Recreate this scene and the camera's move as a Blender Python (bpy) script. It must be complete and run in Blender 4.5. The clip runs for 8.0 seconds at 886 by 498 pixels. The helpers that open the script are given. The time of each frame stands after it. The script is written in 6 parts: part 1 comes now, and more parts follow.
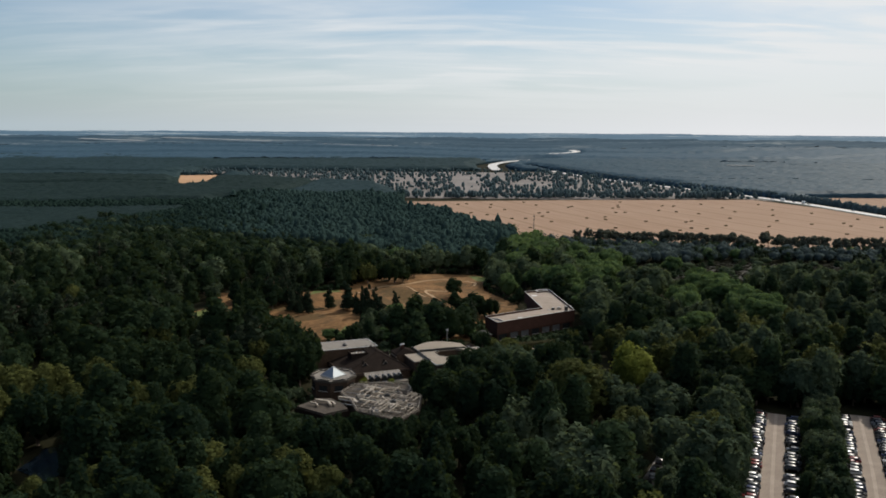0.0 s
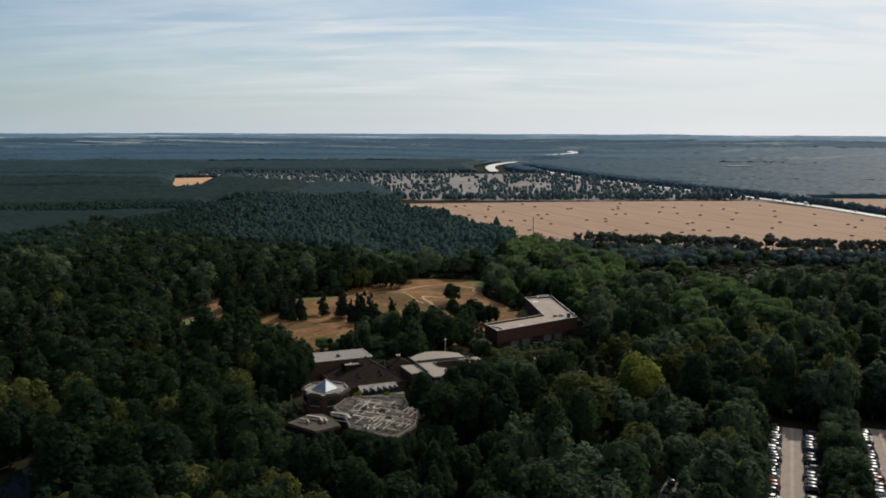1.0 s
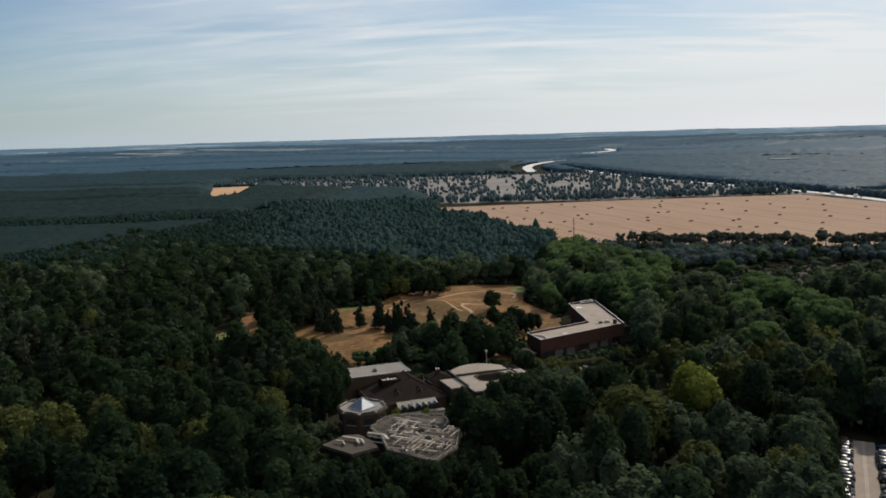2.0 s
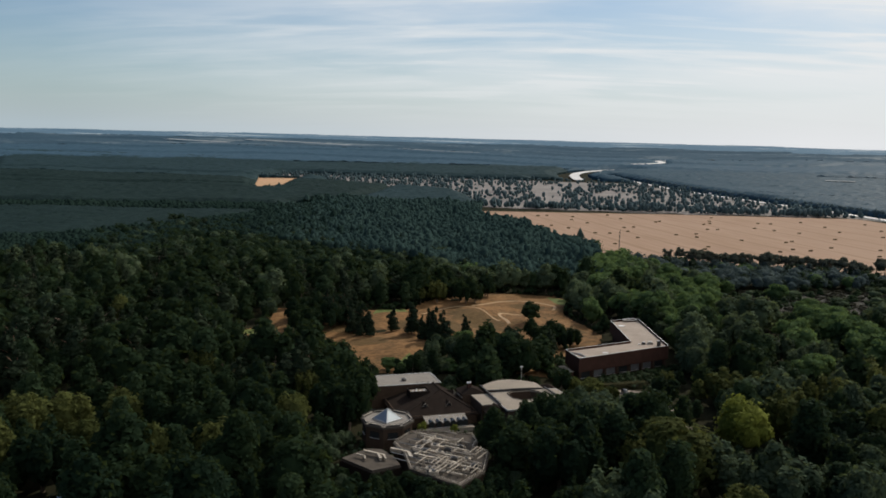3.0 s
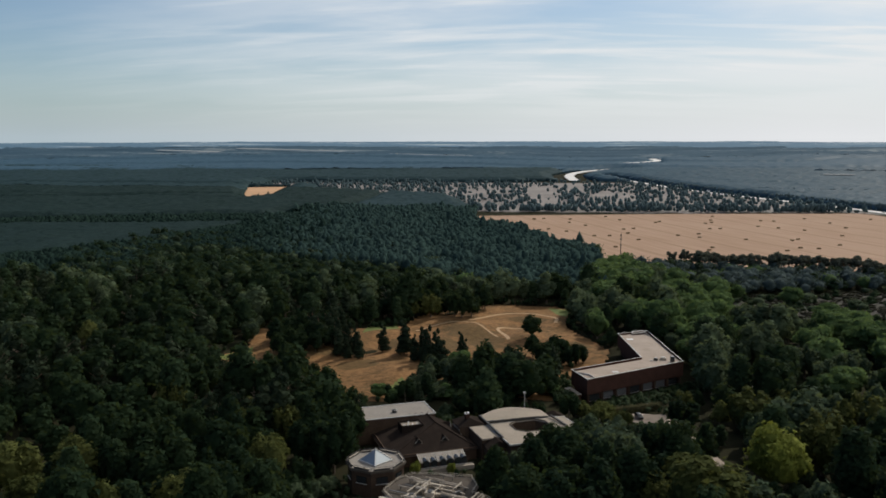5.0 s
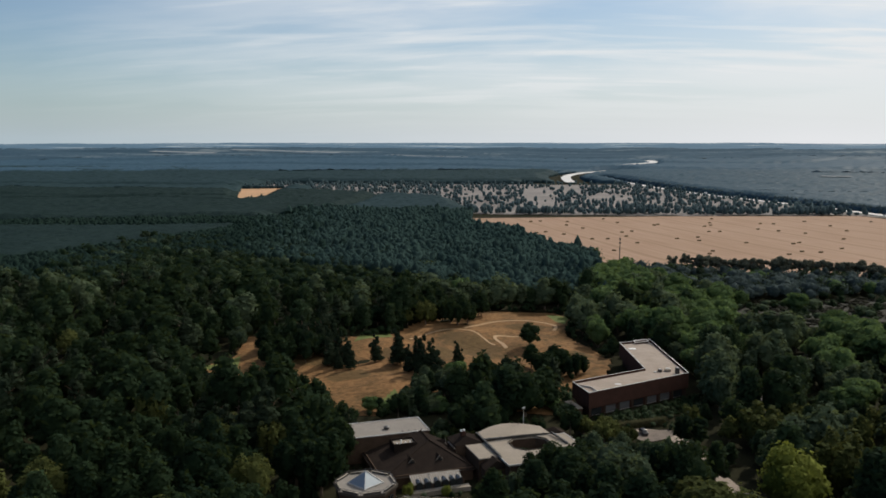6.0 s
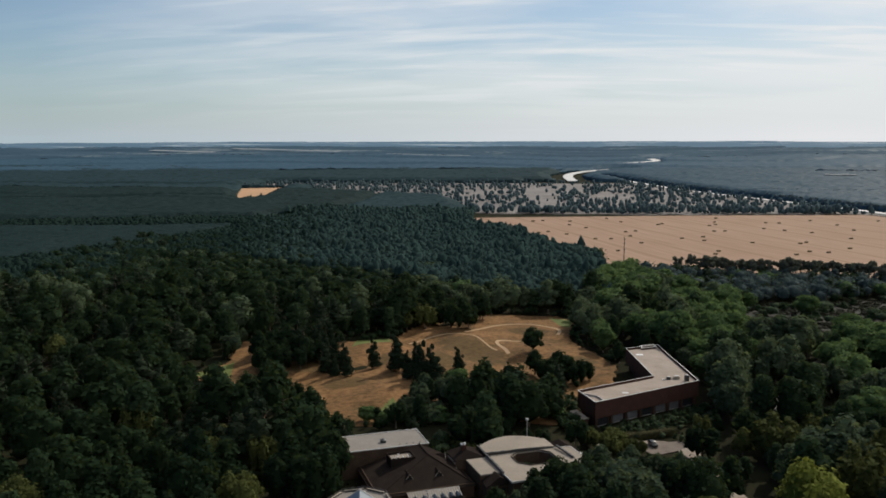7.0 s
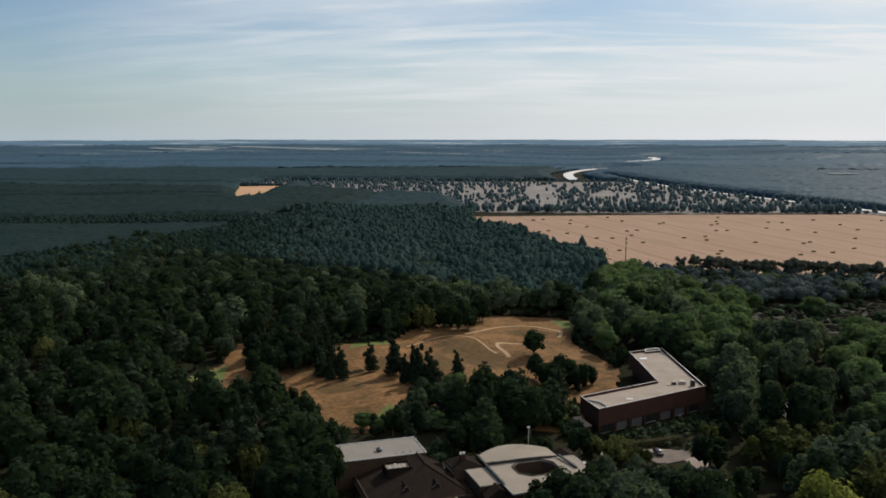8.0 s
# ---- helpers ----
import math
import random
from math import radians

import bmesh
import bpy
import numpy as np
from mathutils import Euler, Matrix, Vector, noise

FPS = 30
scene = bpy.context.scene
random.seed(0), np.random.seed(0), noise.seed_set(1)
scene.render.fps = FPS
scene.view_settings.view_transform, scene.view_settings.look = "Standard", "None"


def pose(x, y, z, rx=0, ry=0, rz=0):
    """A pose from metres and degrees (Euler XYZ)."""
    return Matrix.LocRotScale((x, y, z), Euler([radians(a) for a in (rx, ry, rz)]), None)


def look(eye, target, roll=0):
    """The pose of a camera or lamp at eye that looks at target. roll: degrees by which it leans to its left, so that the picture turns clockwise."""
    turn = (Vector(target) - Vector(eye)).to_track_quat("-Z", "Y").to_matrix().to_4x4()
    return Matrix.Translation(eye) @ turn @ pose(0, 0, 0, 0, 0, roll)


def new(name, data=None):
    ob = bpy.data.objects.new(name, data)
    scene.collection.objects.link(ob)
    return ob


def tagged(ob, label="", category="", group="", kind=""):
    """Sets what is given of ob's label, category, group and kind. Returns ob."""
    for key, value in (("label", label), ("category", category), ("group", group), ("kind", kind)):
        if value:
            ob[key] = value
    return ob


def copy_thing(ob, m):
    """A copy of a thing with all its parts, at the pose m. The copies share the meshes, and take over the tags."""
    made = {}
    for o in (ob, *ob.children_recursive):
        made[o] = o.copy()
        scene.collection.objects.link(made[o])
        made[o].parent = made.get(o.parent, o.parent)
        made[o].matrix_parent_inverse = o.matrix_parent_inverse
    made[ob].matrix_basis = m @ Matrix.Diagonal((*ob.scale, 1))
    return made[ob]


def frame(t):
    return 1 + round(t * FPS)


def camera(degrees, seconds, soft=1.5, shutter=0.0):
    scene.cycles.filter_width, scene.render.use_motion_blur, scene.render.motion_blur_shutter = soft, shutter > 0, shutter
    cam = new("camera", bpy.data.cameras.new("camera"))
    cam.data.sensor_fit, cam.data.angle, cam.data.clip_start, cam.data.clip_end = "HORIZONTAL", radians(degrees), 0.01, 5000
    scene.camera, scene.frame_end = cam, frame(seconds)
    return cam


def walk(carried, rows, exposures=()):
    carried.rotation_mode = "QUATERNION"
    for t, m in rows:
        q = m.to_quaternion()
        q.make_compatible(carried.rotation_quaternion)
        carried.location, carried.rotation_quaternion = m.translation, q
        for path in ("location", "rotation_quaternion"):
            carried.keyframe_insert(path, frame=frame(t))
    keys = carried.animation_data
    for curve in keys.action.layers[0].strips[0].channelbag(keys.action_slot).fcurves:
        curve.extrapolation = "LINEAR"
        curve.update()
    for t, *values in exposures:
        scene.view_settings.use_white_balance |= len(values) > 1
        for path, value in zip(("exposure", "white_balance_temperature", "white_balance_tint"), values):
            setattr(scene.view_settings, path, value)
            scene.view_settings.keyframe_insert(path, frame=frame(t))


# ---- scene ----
cam = camera(54.3, 8.0, soft=1.75)
PATH = [
    (0, (1.603, -5.431, 104.176), (1.585, -3.451, 103.897), 0.4),
    (0.5, (1.512, 2.772, 103.992), (1.496, 4.753, 103.715), 0.3),
    (1, (1.527, 10.848, 103.896), (1.514, 12.829, 103.62), 0.2),
    (1.2, (1.55, 14.117, 103.921), (1.537, 16.098, 103.647), 0.2),
    (2.3, (1.679, 32.097, 104.059), (1.538, 34.074, 103.79), -1.5),
    (2.5, (1.702, 35.366, 104.084), (1.531, 37.341, 103.814), 0.3),
    (2.7, (1.569, 38.681, 104.073), (1.383, 40.654, 103.806), 1.0),
    (3, (1.37, 43.654, 104.057), (1.172, 45.626, 103.79), 1.5),
    (3.2, (1.294, 46.942, 104.085), (1.087, 48.914, 103.822), 0.2),
    (3.5, (1.179, 51.875, 104.127), (0.974, 53.847, 103.862), -0.1),
    (4, (0.85, 60.181, 104.097), (0.648, 62.153, 103.834), -0.1),
    (4.5, (0.442, 68.317, 104.051), (0.246, 70.29, 103.79), -0.1),
    (6, (-1.341, 92.467, 104.071), (-1.52, 94.443, 103.815), -0.0),
    (6.5, (-1.608, 99.776, 104.062), (-1.788, 101.751, 103.806), -0.1),
    (7, (-1.816, 106.216, 104.007), (-1.999, 108.191, 103.748), -0.1),
    (7.5, (-2.217, 111.553, 103.861), (-2.403, 113.527, 103.6), -0.1),
    (8, (-2.424, 116.193, 103.771), (-2.606, 118.167, 103.508), -0.0),
]
walk(cam, [(t, look(eye, target, roll)) for t, eye, target, roll in PATH], exposures=[(0, -0.07), (8, -0.07)])

# ---- light ----
SUN_AZ, SUN_EL = radians(34), radians(37)
world = bpy.data.worlds.new("sky")
scene.world = world
world.use_nodes = True
wn, wl = world.node_tree.nodes, world.node_tree.links
wn.clear()


def wnode(kind, **props):
    n = wn.new(kind)
    for k, v in props.items():
        n.inputs[k].default_value = v
    return n


def wmath(op, a, b=None):
    n = wn.new("ShaderNodeMath")
    n.operation = op
    for i, v in enumerate((a, b)):
        if v is None:
            continue
        if isinstance(v, (int, float)):
            n.inputs[i].default_value = v
        else:
            wl.new(v, n.inputs[i])
    return n.outputs[0]


sky = wn.new("ShaderNodeTexSky")
sky.sky_type, sky.sun_disc = "NISHITA", False
sky.sun_elevation, sky.sun_rotation = SUN_EL, SUN_AZ
sky.air_density, sky.dust_density, sky.ozone_density = 1.0, 0.4, 2.0
wco = wn.new("ShaderNodeTexCoord")
wsep = wn.new("ShaderNodeSeparateXYZ")
wl.new(wco.outputs["Generated"], wsep.inputs[0])
up = wmath("ADD", wmath("MAXIMUM", wsep.outputs["Z"], 0.0), 0.16)
cirrus_xy = wn.new("ShaderNodeCombineXYZ")
wl.new(wmath("DIVIDE", wsep.outputs["X"], up), cirrus_xy.inputs["X"])
wl.new(wmath("DIVIDE", wsep.outputs["Y"], up), cirrus_xy.inputs["Y"])


def streaks(scale, stretch, turn, detail, low, high, shift=0.0):
    m = wn.new("ShaderNodeMapping")
    m.inputs["Rotation"].default_value = (0, 0, radians(turn))
    m.inputs["Scale"].default_value = (scale / stretch, scale, 1)
    m.inputs["Location"].default_value = (shift, shift * 0.7, 0)
    wl.new(cirrus_xy.outputs[0], m.inputs["Vector"])
    n = wnode("ShaderNodeTexNoise", Scale=1.0, Detail=detail, Roughness=0.55, Distortion=0.35)
    wl.new(m.outputs[0], n.inputs["Vector"])
    r = wnode("ShaderNodeMapRange")
    for key, value in (("From Min", low), ("From Max", high)):
        r.inputs[key].default_value = value
    r.interpolation_type = "SMOOTHSTEP"
    wl.new(n.outputs["Fac"], r.inputs["Value"])
    return r.outputs[0]


veil = streaks(0.9, 2.0, 6, 6.0, 0.40, 0.62, 3.1)
bands = streaks(1.5, 2.6, 5, 6.0, 0.44, 0.62, 1.7)
wisps = streaks(4.6, 5.0, 9, 7.0, 0.48, 0.68, 6.3)
lowsky = wnode("ShaderNodeMapRange")
for key, value in (("From Min", 0.01), ("From Max", 0.075), ("To Min", 0.10), ("To Max", 1.0)):
    lowsky.inputs[key].default_value = value
wl.new(wsep.outputs["Z"], lowsky.inputs["Value"])
cloud = wmath("ADD", wmath("ADD", wmath("MULTIPLY", veil, 0.52), wmath("MULTIPLY", bands, 0.55)), wmath("MULTIPLY", wisps, 0.50))
cloud = wmath("ADD", cloud, wmath("MULTIPLY", wmath("MAXIMUM", wsep.outputs["X"], 0.0), 0.5))
cloud = wmath("MULTIPLY", cloud, wmath("ADD", wmath("MULTIPLY", wsep.outputs["X"], 1.4), 0.84))
cloud = wmath("MULTIPLY", wmath("MINIMUM", cloud, 0.9), lowsky.outputs[0])


def wmix(fac, a, col):
    m = wn.new("ShaderNodeMix")
    m.data_type = "RGBA"
    wl.new(fac, m.inputs[0])
    wl.new(a, m.inputs[6])
    m.inputs[7].default_value = (*col, 1)
    return m.outputs[2]


haze = wmath("MULTIPLY", wmath("EXPONENT", wmath("MULTIPLY", wmath("MAXIMUM", wsep.outputs["Z"], 0.0), -17.0)), 0.92)
sunward = wmath("MINIMUM", wmath("MAXIMUM", wmath("ADD", wmath("MULTIPLY", wsep.outputs["X"], 1.25), 0.62), 0.0), 1.0)
clear = wn.new("ShaderNodeMix")
clear.data_type, clear.blend_type = "RGBA", "MULTIPLY"
clear.inputs[0].default_value = 1.0
wl.new(sky.outputs[0], clear.inputs[6])
clear.inputs[7].default_value = (0.70, 0.84, 0.97, 1)
air = wmix(haze, clear.outputs[2], (5.3, 6.35, 7.0))
air = wmix(wmath("MULTIPLY", wmath("EXPONENT", wmath("MULTIPLY", wmath("MAXIMUM", wsep.outputs["Z"], 0.0), -9.0)), wmath("MULTIPLY", sunward, 0.92)), air, (9.9, 10.0, 10.2))
air = wmix(cloud, air, (9.9, 10.1, 10.2))
wbg = wnode("ShaderNodeBackground", Strength=0.085)
wout = wn.new("ShaderNodeOutputWorld")
wl.new(air, wbg.inputs["Color"])
wl.new(wbg.outputs[0], wout.inputs["Surface"])

sun_data = bpy.data.lights.new("sun", "SUN")
sun_data.energy, sun_data.angle, sun_data.color = 3.65, radians(0.6), (1.0, 0.92, 0.80)
sun = new("sun", sun_data)
sun.matrix_world = look((0, 0, 300), (-math.sin(SUN_AZ) * 300, -math.cos(SUN_AZ) * 300, 300 - math.tan(SUN_EL) * 300))

# ---- materials ----


def material(name):
    m = bpy.data.materials.new(name)
    m.use_nodes = True
    t = m.node_tree
    return m, t.nodes, t.links, t.nodes["Principled BSDF"]


def noise_node(nodes, links, vec, scale, detail=4.0, rough=0.55):
    n = nodes.new("ShaderNodeTexNoise")
    n.inputs["Scale"].default_value, n.inputs["Detail"].default_value, n.inputs["Roughness"].default_value = scale, detail, rough
    links.new(vec, n.inputs["Vector"])
    return n.outputs["Fac"]


def ramp_node(nodes, links, fac, stops, constant=False):
    r = nodes.new("ShaderNodeValToRGB")
    if constant:
        r.color_ramp.interpolation = "CONSTANT"
    el = r.color_ramp.elements
    while len(el) < len(stops):
        el.new(0.5)
    for e, (p, c) in zip(el, stops):
        e.position, e.color = p, (*c, 1)
    links.new(fac, r.inputs[0])
    return r.outputs[0]


def mixcol(nodes, links, fac, a, b, mode="MIX"):
    m = nodes.new("ShaderNodeMix")
    m.data_type, m.blend_type = "RGBA", mode
    for i, v in ((0, fac), (6, a), (7, b)):
        if isinstance(v, (int, float)):
            m.inputs[i].default_value = v
        elif isinstance(v, tuple):
            m.inputs[i].default_value = (*v, 1)
        else:
            links.new(v, m.inputs[i])
    return m.outputs[2]


def surface(name, c1, c2, big=0.3, fine=6.0, rough=0.8, metal=0.0, spec=0.3, bump=0.15, stain=None):
    """Two-scale mottled surface in world metres."""
    m, n, l, b = material(name)
    pos = n.new("ShaderNodeNewGeometry").outputs["Position"]
    f1, f2 = noise_node(n, l, pos, big), noise_node(n, l, pos, fine)
    col = ramp_node(n, l, f1, [(0.3, c1), (0.7, c2)])
    col = mixcol(n, l, 0.35, col, ramp_node(n, l, f2, [(0.25, tuple(x * 0.55 for x in c1)), (0.75, tuple(min(1, x * 1.25) for x in c2))]))
    if stain:
        f3 = noise_node(n, l, pos, stain[0], 6.0, 0.7)
        col = mixcol(n, l, ramp_node(n, l, f3, [(0.52, (0, 0, 0)), (0.72, (1, 1, 1))]), col, stain[1])
    l.new(col, b.inputs["Base Color"])
    b.inputs["Roughness"].default_value, b.inputs["Metallic"].default_value = rough, metal
    b.inputs["Specular IOR Level"].default_value = spec
    if bump:
        bp = n.new("ShaderNodeBump")
        bp.inputs["Strength"].default_value, bp.inputs["Distance"].default_value = bump, 0.1
        l.new(f2, bp.inputs["Height"])
        l.new(bp.outputs[0], b.inputs["Normal"])
    return m


def foliage(name, dark, light, back, thin=0.3, patch=0.07, spread=0.5, island=False, sheen=0.0, spec=0.02, grain=0.75, rough=0.35):
    """Leaves: per-tree and patchy tint, fine mottle, light through the leaf."""
    m, n, l, b = material(name)
    pos = n.new("ShaderNodeNewGeometry").outputs["Position"]
    info = n.new("ShaderNodeObjectInfo").outputs["Random"]
    f1, f2 = noise_node(n, l, pos, patch, 2.0), noise_node(n, l, pos, 0.9, 3.0, 0.65)
    if island:
        info = n.new("ShaderNodeNewGeometry").outputs["Random Per Island"]
    mid = n.new("ShaderNodeMath")
    mid.operation = "MULTIPLY_ADD"
    l.new(info, mid.inputs[0])
    mid.inputs[1].default_value = spread
    l.new(f1, mid.inputs[2])
    half = n.new("ShaderNodeMath")
    half.operation = "SUBTRACT"
    l.new(mid.outputs[0], half.inputs[0])
    half.inputs[1].default_value = spread / 2
    col = ramp_node(n, l, half.outputs[0], [(0.25, dark), (0.75, light)])
    col = mixcol(n, l, 0.4, col, ramp_node(n, l, f2, [(0.3, tuple(x * 0.45 for x in dark)), (0.7, tuple(x * 1.5 for x in light))]))
    l.new(col, b.inputs["Base Color"])
    b.inputs["Roughness"].default_value, b.inputs["Specular IOR Level"].default_value = 0.8, spec
    bp = n.new("ShaderNodeBump")
    bp.inputs["Strength"].default_value, bp.inputs["Distance"].default_value = rough, 0.9
    l.new(noise_node(n, l, pos, grain, 3.0, 0.7), bp.inputs["Height"])
    l.new(bp.outputs[0], b.inputs["Normal"])
    b.inputs["Sheen Weight"].default_value, b.inputs["Sheen Roughness"].default_value = sheen, 0.6
    b.inputs["Sheen Tint"].default_value = (0.75, 0.95, 1.0, 1)
    tr = n.new("ShaderNodeBsdfTranslucent")
    l.new(mixcol(n, l, 0.6, col, back), tr.inputs["Color"])
    mx = n.new("ShaderNodeMixShader")
    mx.inputs[0].default_value = thin
    l.new(b.outputs[0], mx.inputs[1])
    l.new(tr.outputs[0], mx.inputs[2])
    l.new(mx.outputs[0], n["Material Output"].inputs["Surface"])
    return m


LEAF_DARK = foliage("oak_leaves", (0.0072, 0.0176, 0.0114), (0.0193, 0.0340, 0.0158), (0.0630, 0.0854, 0.0210), thin=0.31, spread=0.9)
LEAF_OLIVE = foliage("birch_leaves", (0.0109, 0.0230, 0.0137), (0.0314, 0.0519, 0.0250), (0.0673, 0.0970, 0.0323), thin=0.3, spread=0.8)
# grey-green leaves, paled further to stand in for haze and glare
LEAF_ASH_HAZED = foliage("ash_leaves_hazed", (0.0263, 0.0444, 0.0308), (0.0730, 0.0998, 0.0569), (0.1482, 0.1796, 0.0617), thin=0.32, spread=0.85)
LEAF_LIGHT = foliage("willow_leaves", (0.0415, 0.0769, 0.0325), (0.0943, 0.1436, 0.0547), (0.1598, 0.2264, 0.0599), thin=0.34, spread=0.7)
# greyed leaf colour with the haze painted in
LEAF_HAZE_GREY = foliage("haze_grey_leaves", (0.0397, 0.0585, 0.0592), (0.0713, 0.0966, 0.0944), (0.0930, 0.1258, 0.1000), thin=0.3, spread=0.6)
LEAF_LIME = foliage("lime_leaves", (0.0337, 0.0437, 0.0147), (0.0858, 0.0968, 0.0311), (0.1588, 0.1666, 0.0417), thin=0.3, spread=0.8)
LEAF_YELLOW = foliage("maple_leaves", (0.1065, 0.1250, 0.0241), (0.1776, 0.1952, 0.0418), (0.2274, 0.2498, 0.0371), thin=0.26)
NEEDLE = foliage("pine_needles", (0.0122, 0.0218, 0.0134), (0.0274, 0.0389, 0.0223), (0.0456, 0.0622, 0.0223), thin=0.12)
# pine needles lightened well beyond NEEDLE, with haze painted into them
PINE_TOP_HAZED = foliage("hazed_pine_tops", (0.0515, 0.0650, 0.0542), (0.1028, 0.1098, 0.0845), (0.1584, 0.1543, 0.0805), thin=0.22)
# needle colour blued and lifted to stand in for haze
PLANTATION = foliage("hazed_spruce_needles", (0.0275, 0.0521, 0.0502), (0.0460, 0.0774, 0.0702), (0.0644, 0.1089, 0.0847), thin=0.34, patch=0.016, spread=0.35, island=True, spec=0.0, rough=0.2)
# darker copy of these needles, for where haze and light are weaker
UNHAZED_SPRUCE = foliage("unhazed_spruce_needles", (0.0148, 0.0299, 0.0260), (0.0247, 0.0445, 0.0364), (0.0346, 0.0625, 0.0439), thin=0.34, patch=0.016, spread=0.35, island=True, spec=0.0, rough=0.2)
# far needles: haze is put into the colour, bluer and paler
NEEDLE_FAR = foliage("faintly_hazed_needles", (0.0263, 0.0493, 0.0558), (0.0340, 0.0607, 0.0666), (0.0425, 0.0757, 0.0792), thin=0.28, patch=0.006, spread=0.15, island=True, spec=0.02, rough=0.0)
NEEDLE_HAZE = foliage("hazed_far_needles", (0.0389, 0.0801, 0.1123), (0.0479, 0.0949, 0.1296), (0.0599, 0.1183, 0.1526), thin=0.28, patch=0.005, spread=0.1, island=True, spec=0.03, rough=0.0)
WOODS_FAR = foliage("distant_hazed_needles", (0.0135, 0.0347, 0.0516), (0.0229, 0.0502, 0.0681), (0.0270, 0.0693, 0.0829), thin=0.02, patch=0.004, spread=0.0, spec=0.03, rough=0.0)
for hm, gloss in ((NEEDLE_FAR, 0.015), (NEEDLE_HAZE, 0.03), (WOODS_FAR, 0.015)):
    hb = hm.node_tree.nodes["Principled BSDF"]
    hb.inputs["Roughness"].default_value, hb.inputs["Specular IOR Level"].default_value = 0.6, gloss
# bluish emission on the far woods stands in for haze
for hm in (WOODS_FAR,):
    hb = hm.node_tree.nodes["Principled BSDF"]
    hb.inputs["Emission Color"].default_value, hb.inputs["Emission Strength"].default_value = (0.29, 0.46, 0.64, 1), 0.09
# pale bluish needles: haze over the sandy land is in their colour
HAZED_PINE = foliage("hazed_pine_needles", (0.0805, 0.1197, 0.1296), (0.1150, 0.1611, 0.1702), (0.1294, 0.1841, 0.1864), thin=0.45, patch=0.01, spread=0.2, island=True, spec=0.02, rough=0.0)
YOUNG = foliage("young_pine_canopy", (0.0105, 0.0214, 0.0215), (0.0173, 0.0315, 0.0304), (0.0236, 0.0430, 0.0399), thin=0.0, patch=0.02, spread=0.0, spec=0.02, grain=0.3, rough=0.9)
HEATH = foliage("heather", (0.022, 0.024, 0.017), (0.052, 0.049, 0.032), (0.06, 0.058, 0.03), thin=0.2, patch=0.04)
BARK = surface("bark", (0.09, 0.07, 0.05), (0.16, 0.12, 0.09), 0.8, 8, 0.9)
PINE_BARK = surface("pine_bark", (0.14, 0.08, 0.05), (0.24, 0.13, 0.08), 0.8, 8, 0.9)


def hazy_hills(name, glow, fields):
    """Far woods with streaks of pale fields; a bluish emission stands in for haze."""
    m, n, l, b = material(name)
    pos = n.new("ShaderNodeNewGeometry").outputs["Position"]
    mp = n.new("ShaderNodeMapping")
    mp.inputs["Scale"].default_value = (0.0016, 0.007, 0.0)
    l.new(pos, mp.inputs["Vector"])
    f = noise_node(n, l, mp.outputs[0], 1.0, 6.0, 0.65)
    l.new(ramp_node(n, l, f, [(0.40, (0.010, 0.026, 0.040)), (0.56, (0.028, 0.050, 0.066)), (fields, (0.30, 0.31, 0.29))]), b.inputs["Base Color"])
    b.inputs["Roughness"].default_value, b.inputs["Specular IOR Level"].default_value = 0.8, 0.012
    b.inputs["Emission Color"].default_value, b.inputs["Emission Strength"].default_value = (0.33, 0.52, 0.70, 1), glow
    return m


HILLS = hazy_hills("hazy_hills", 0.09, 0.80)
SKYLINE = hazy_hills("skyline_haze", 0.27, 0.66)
SOIL = surface("forest_floor", (0.0132, 0.0149, 0.0078), (0.0276, 0.0260, 0.0143), 0.05, 0.9, 1.0, spec=0.03, bump=0.3)


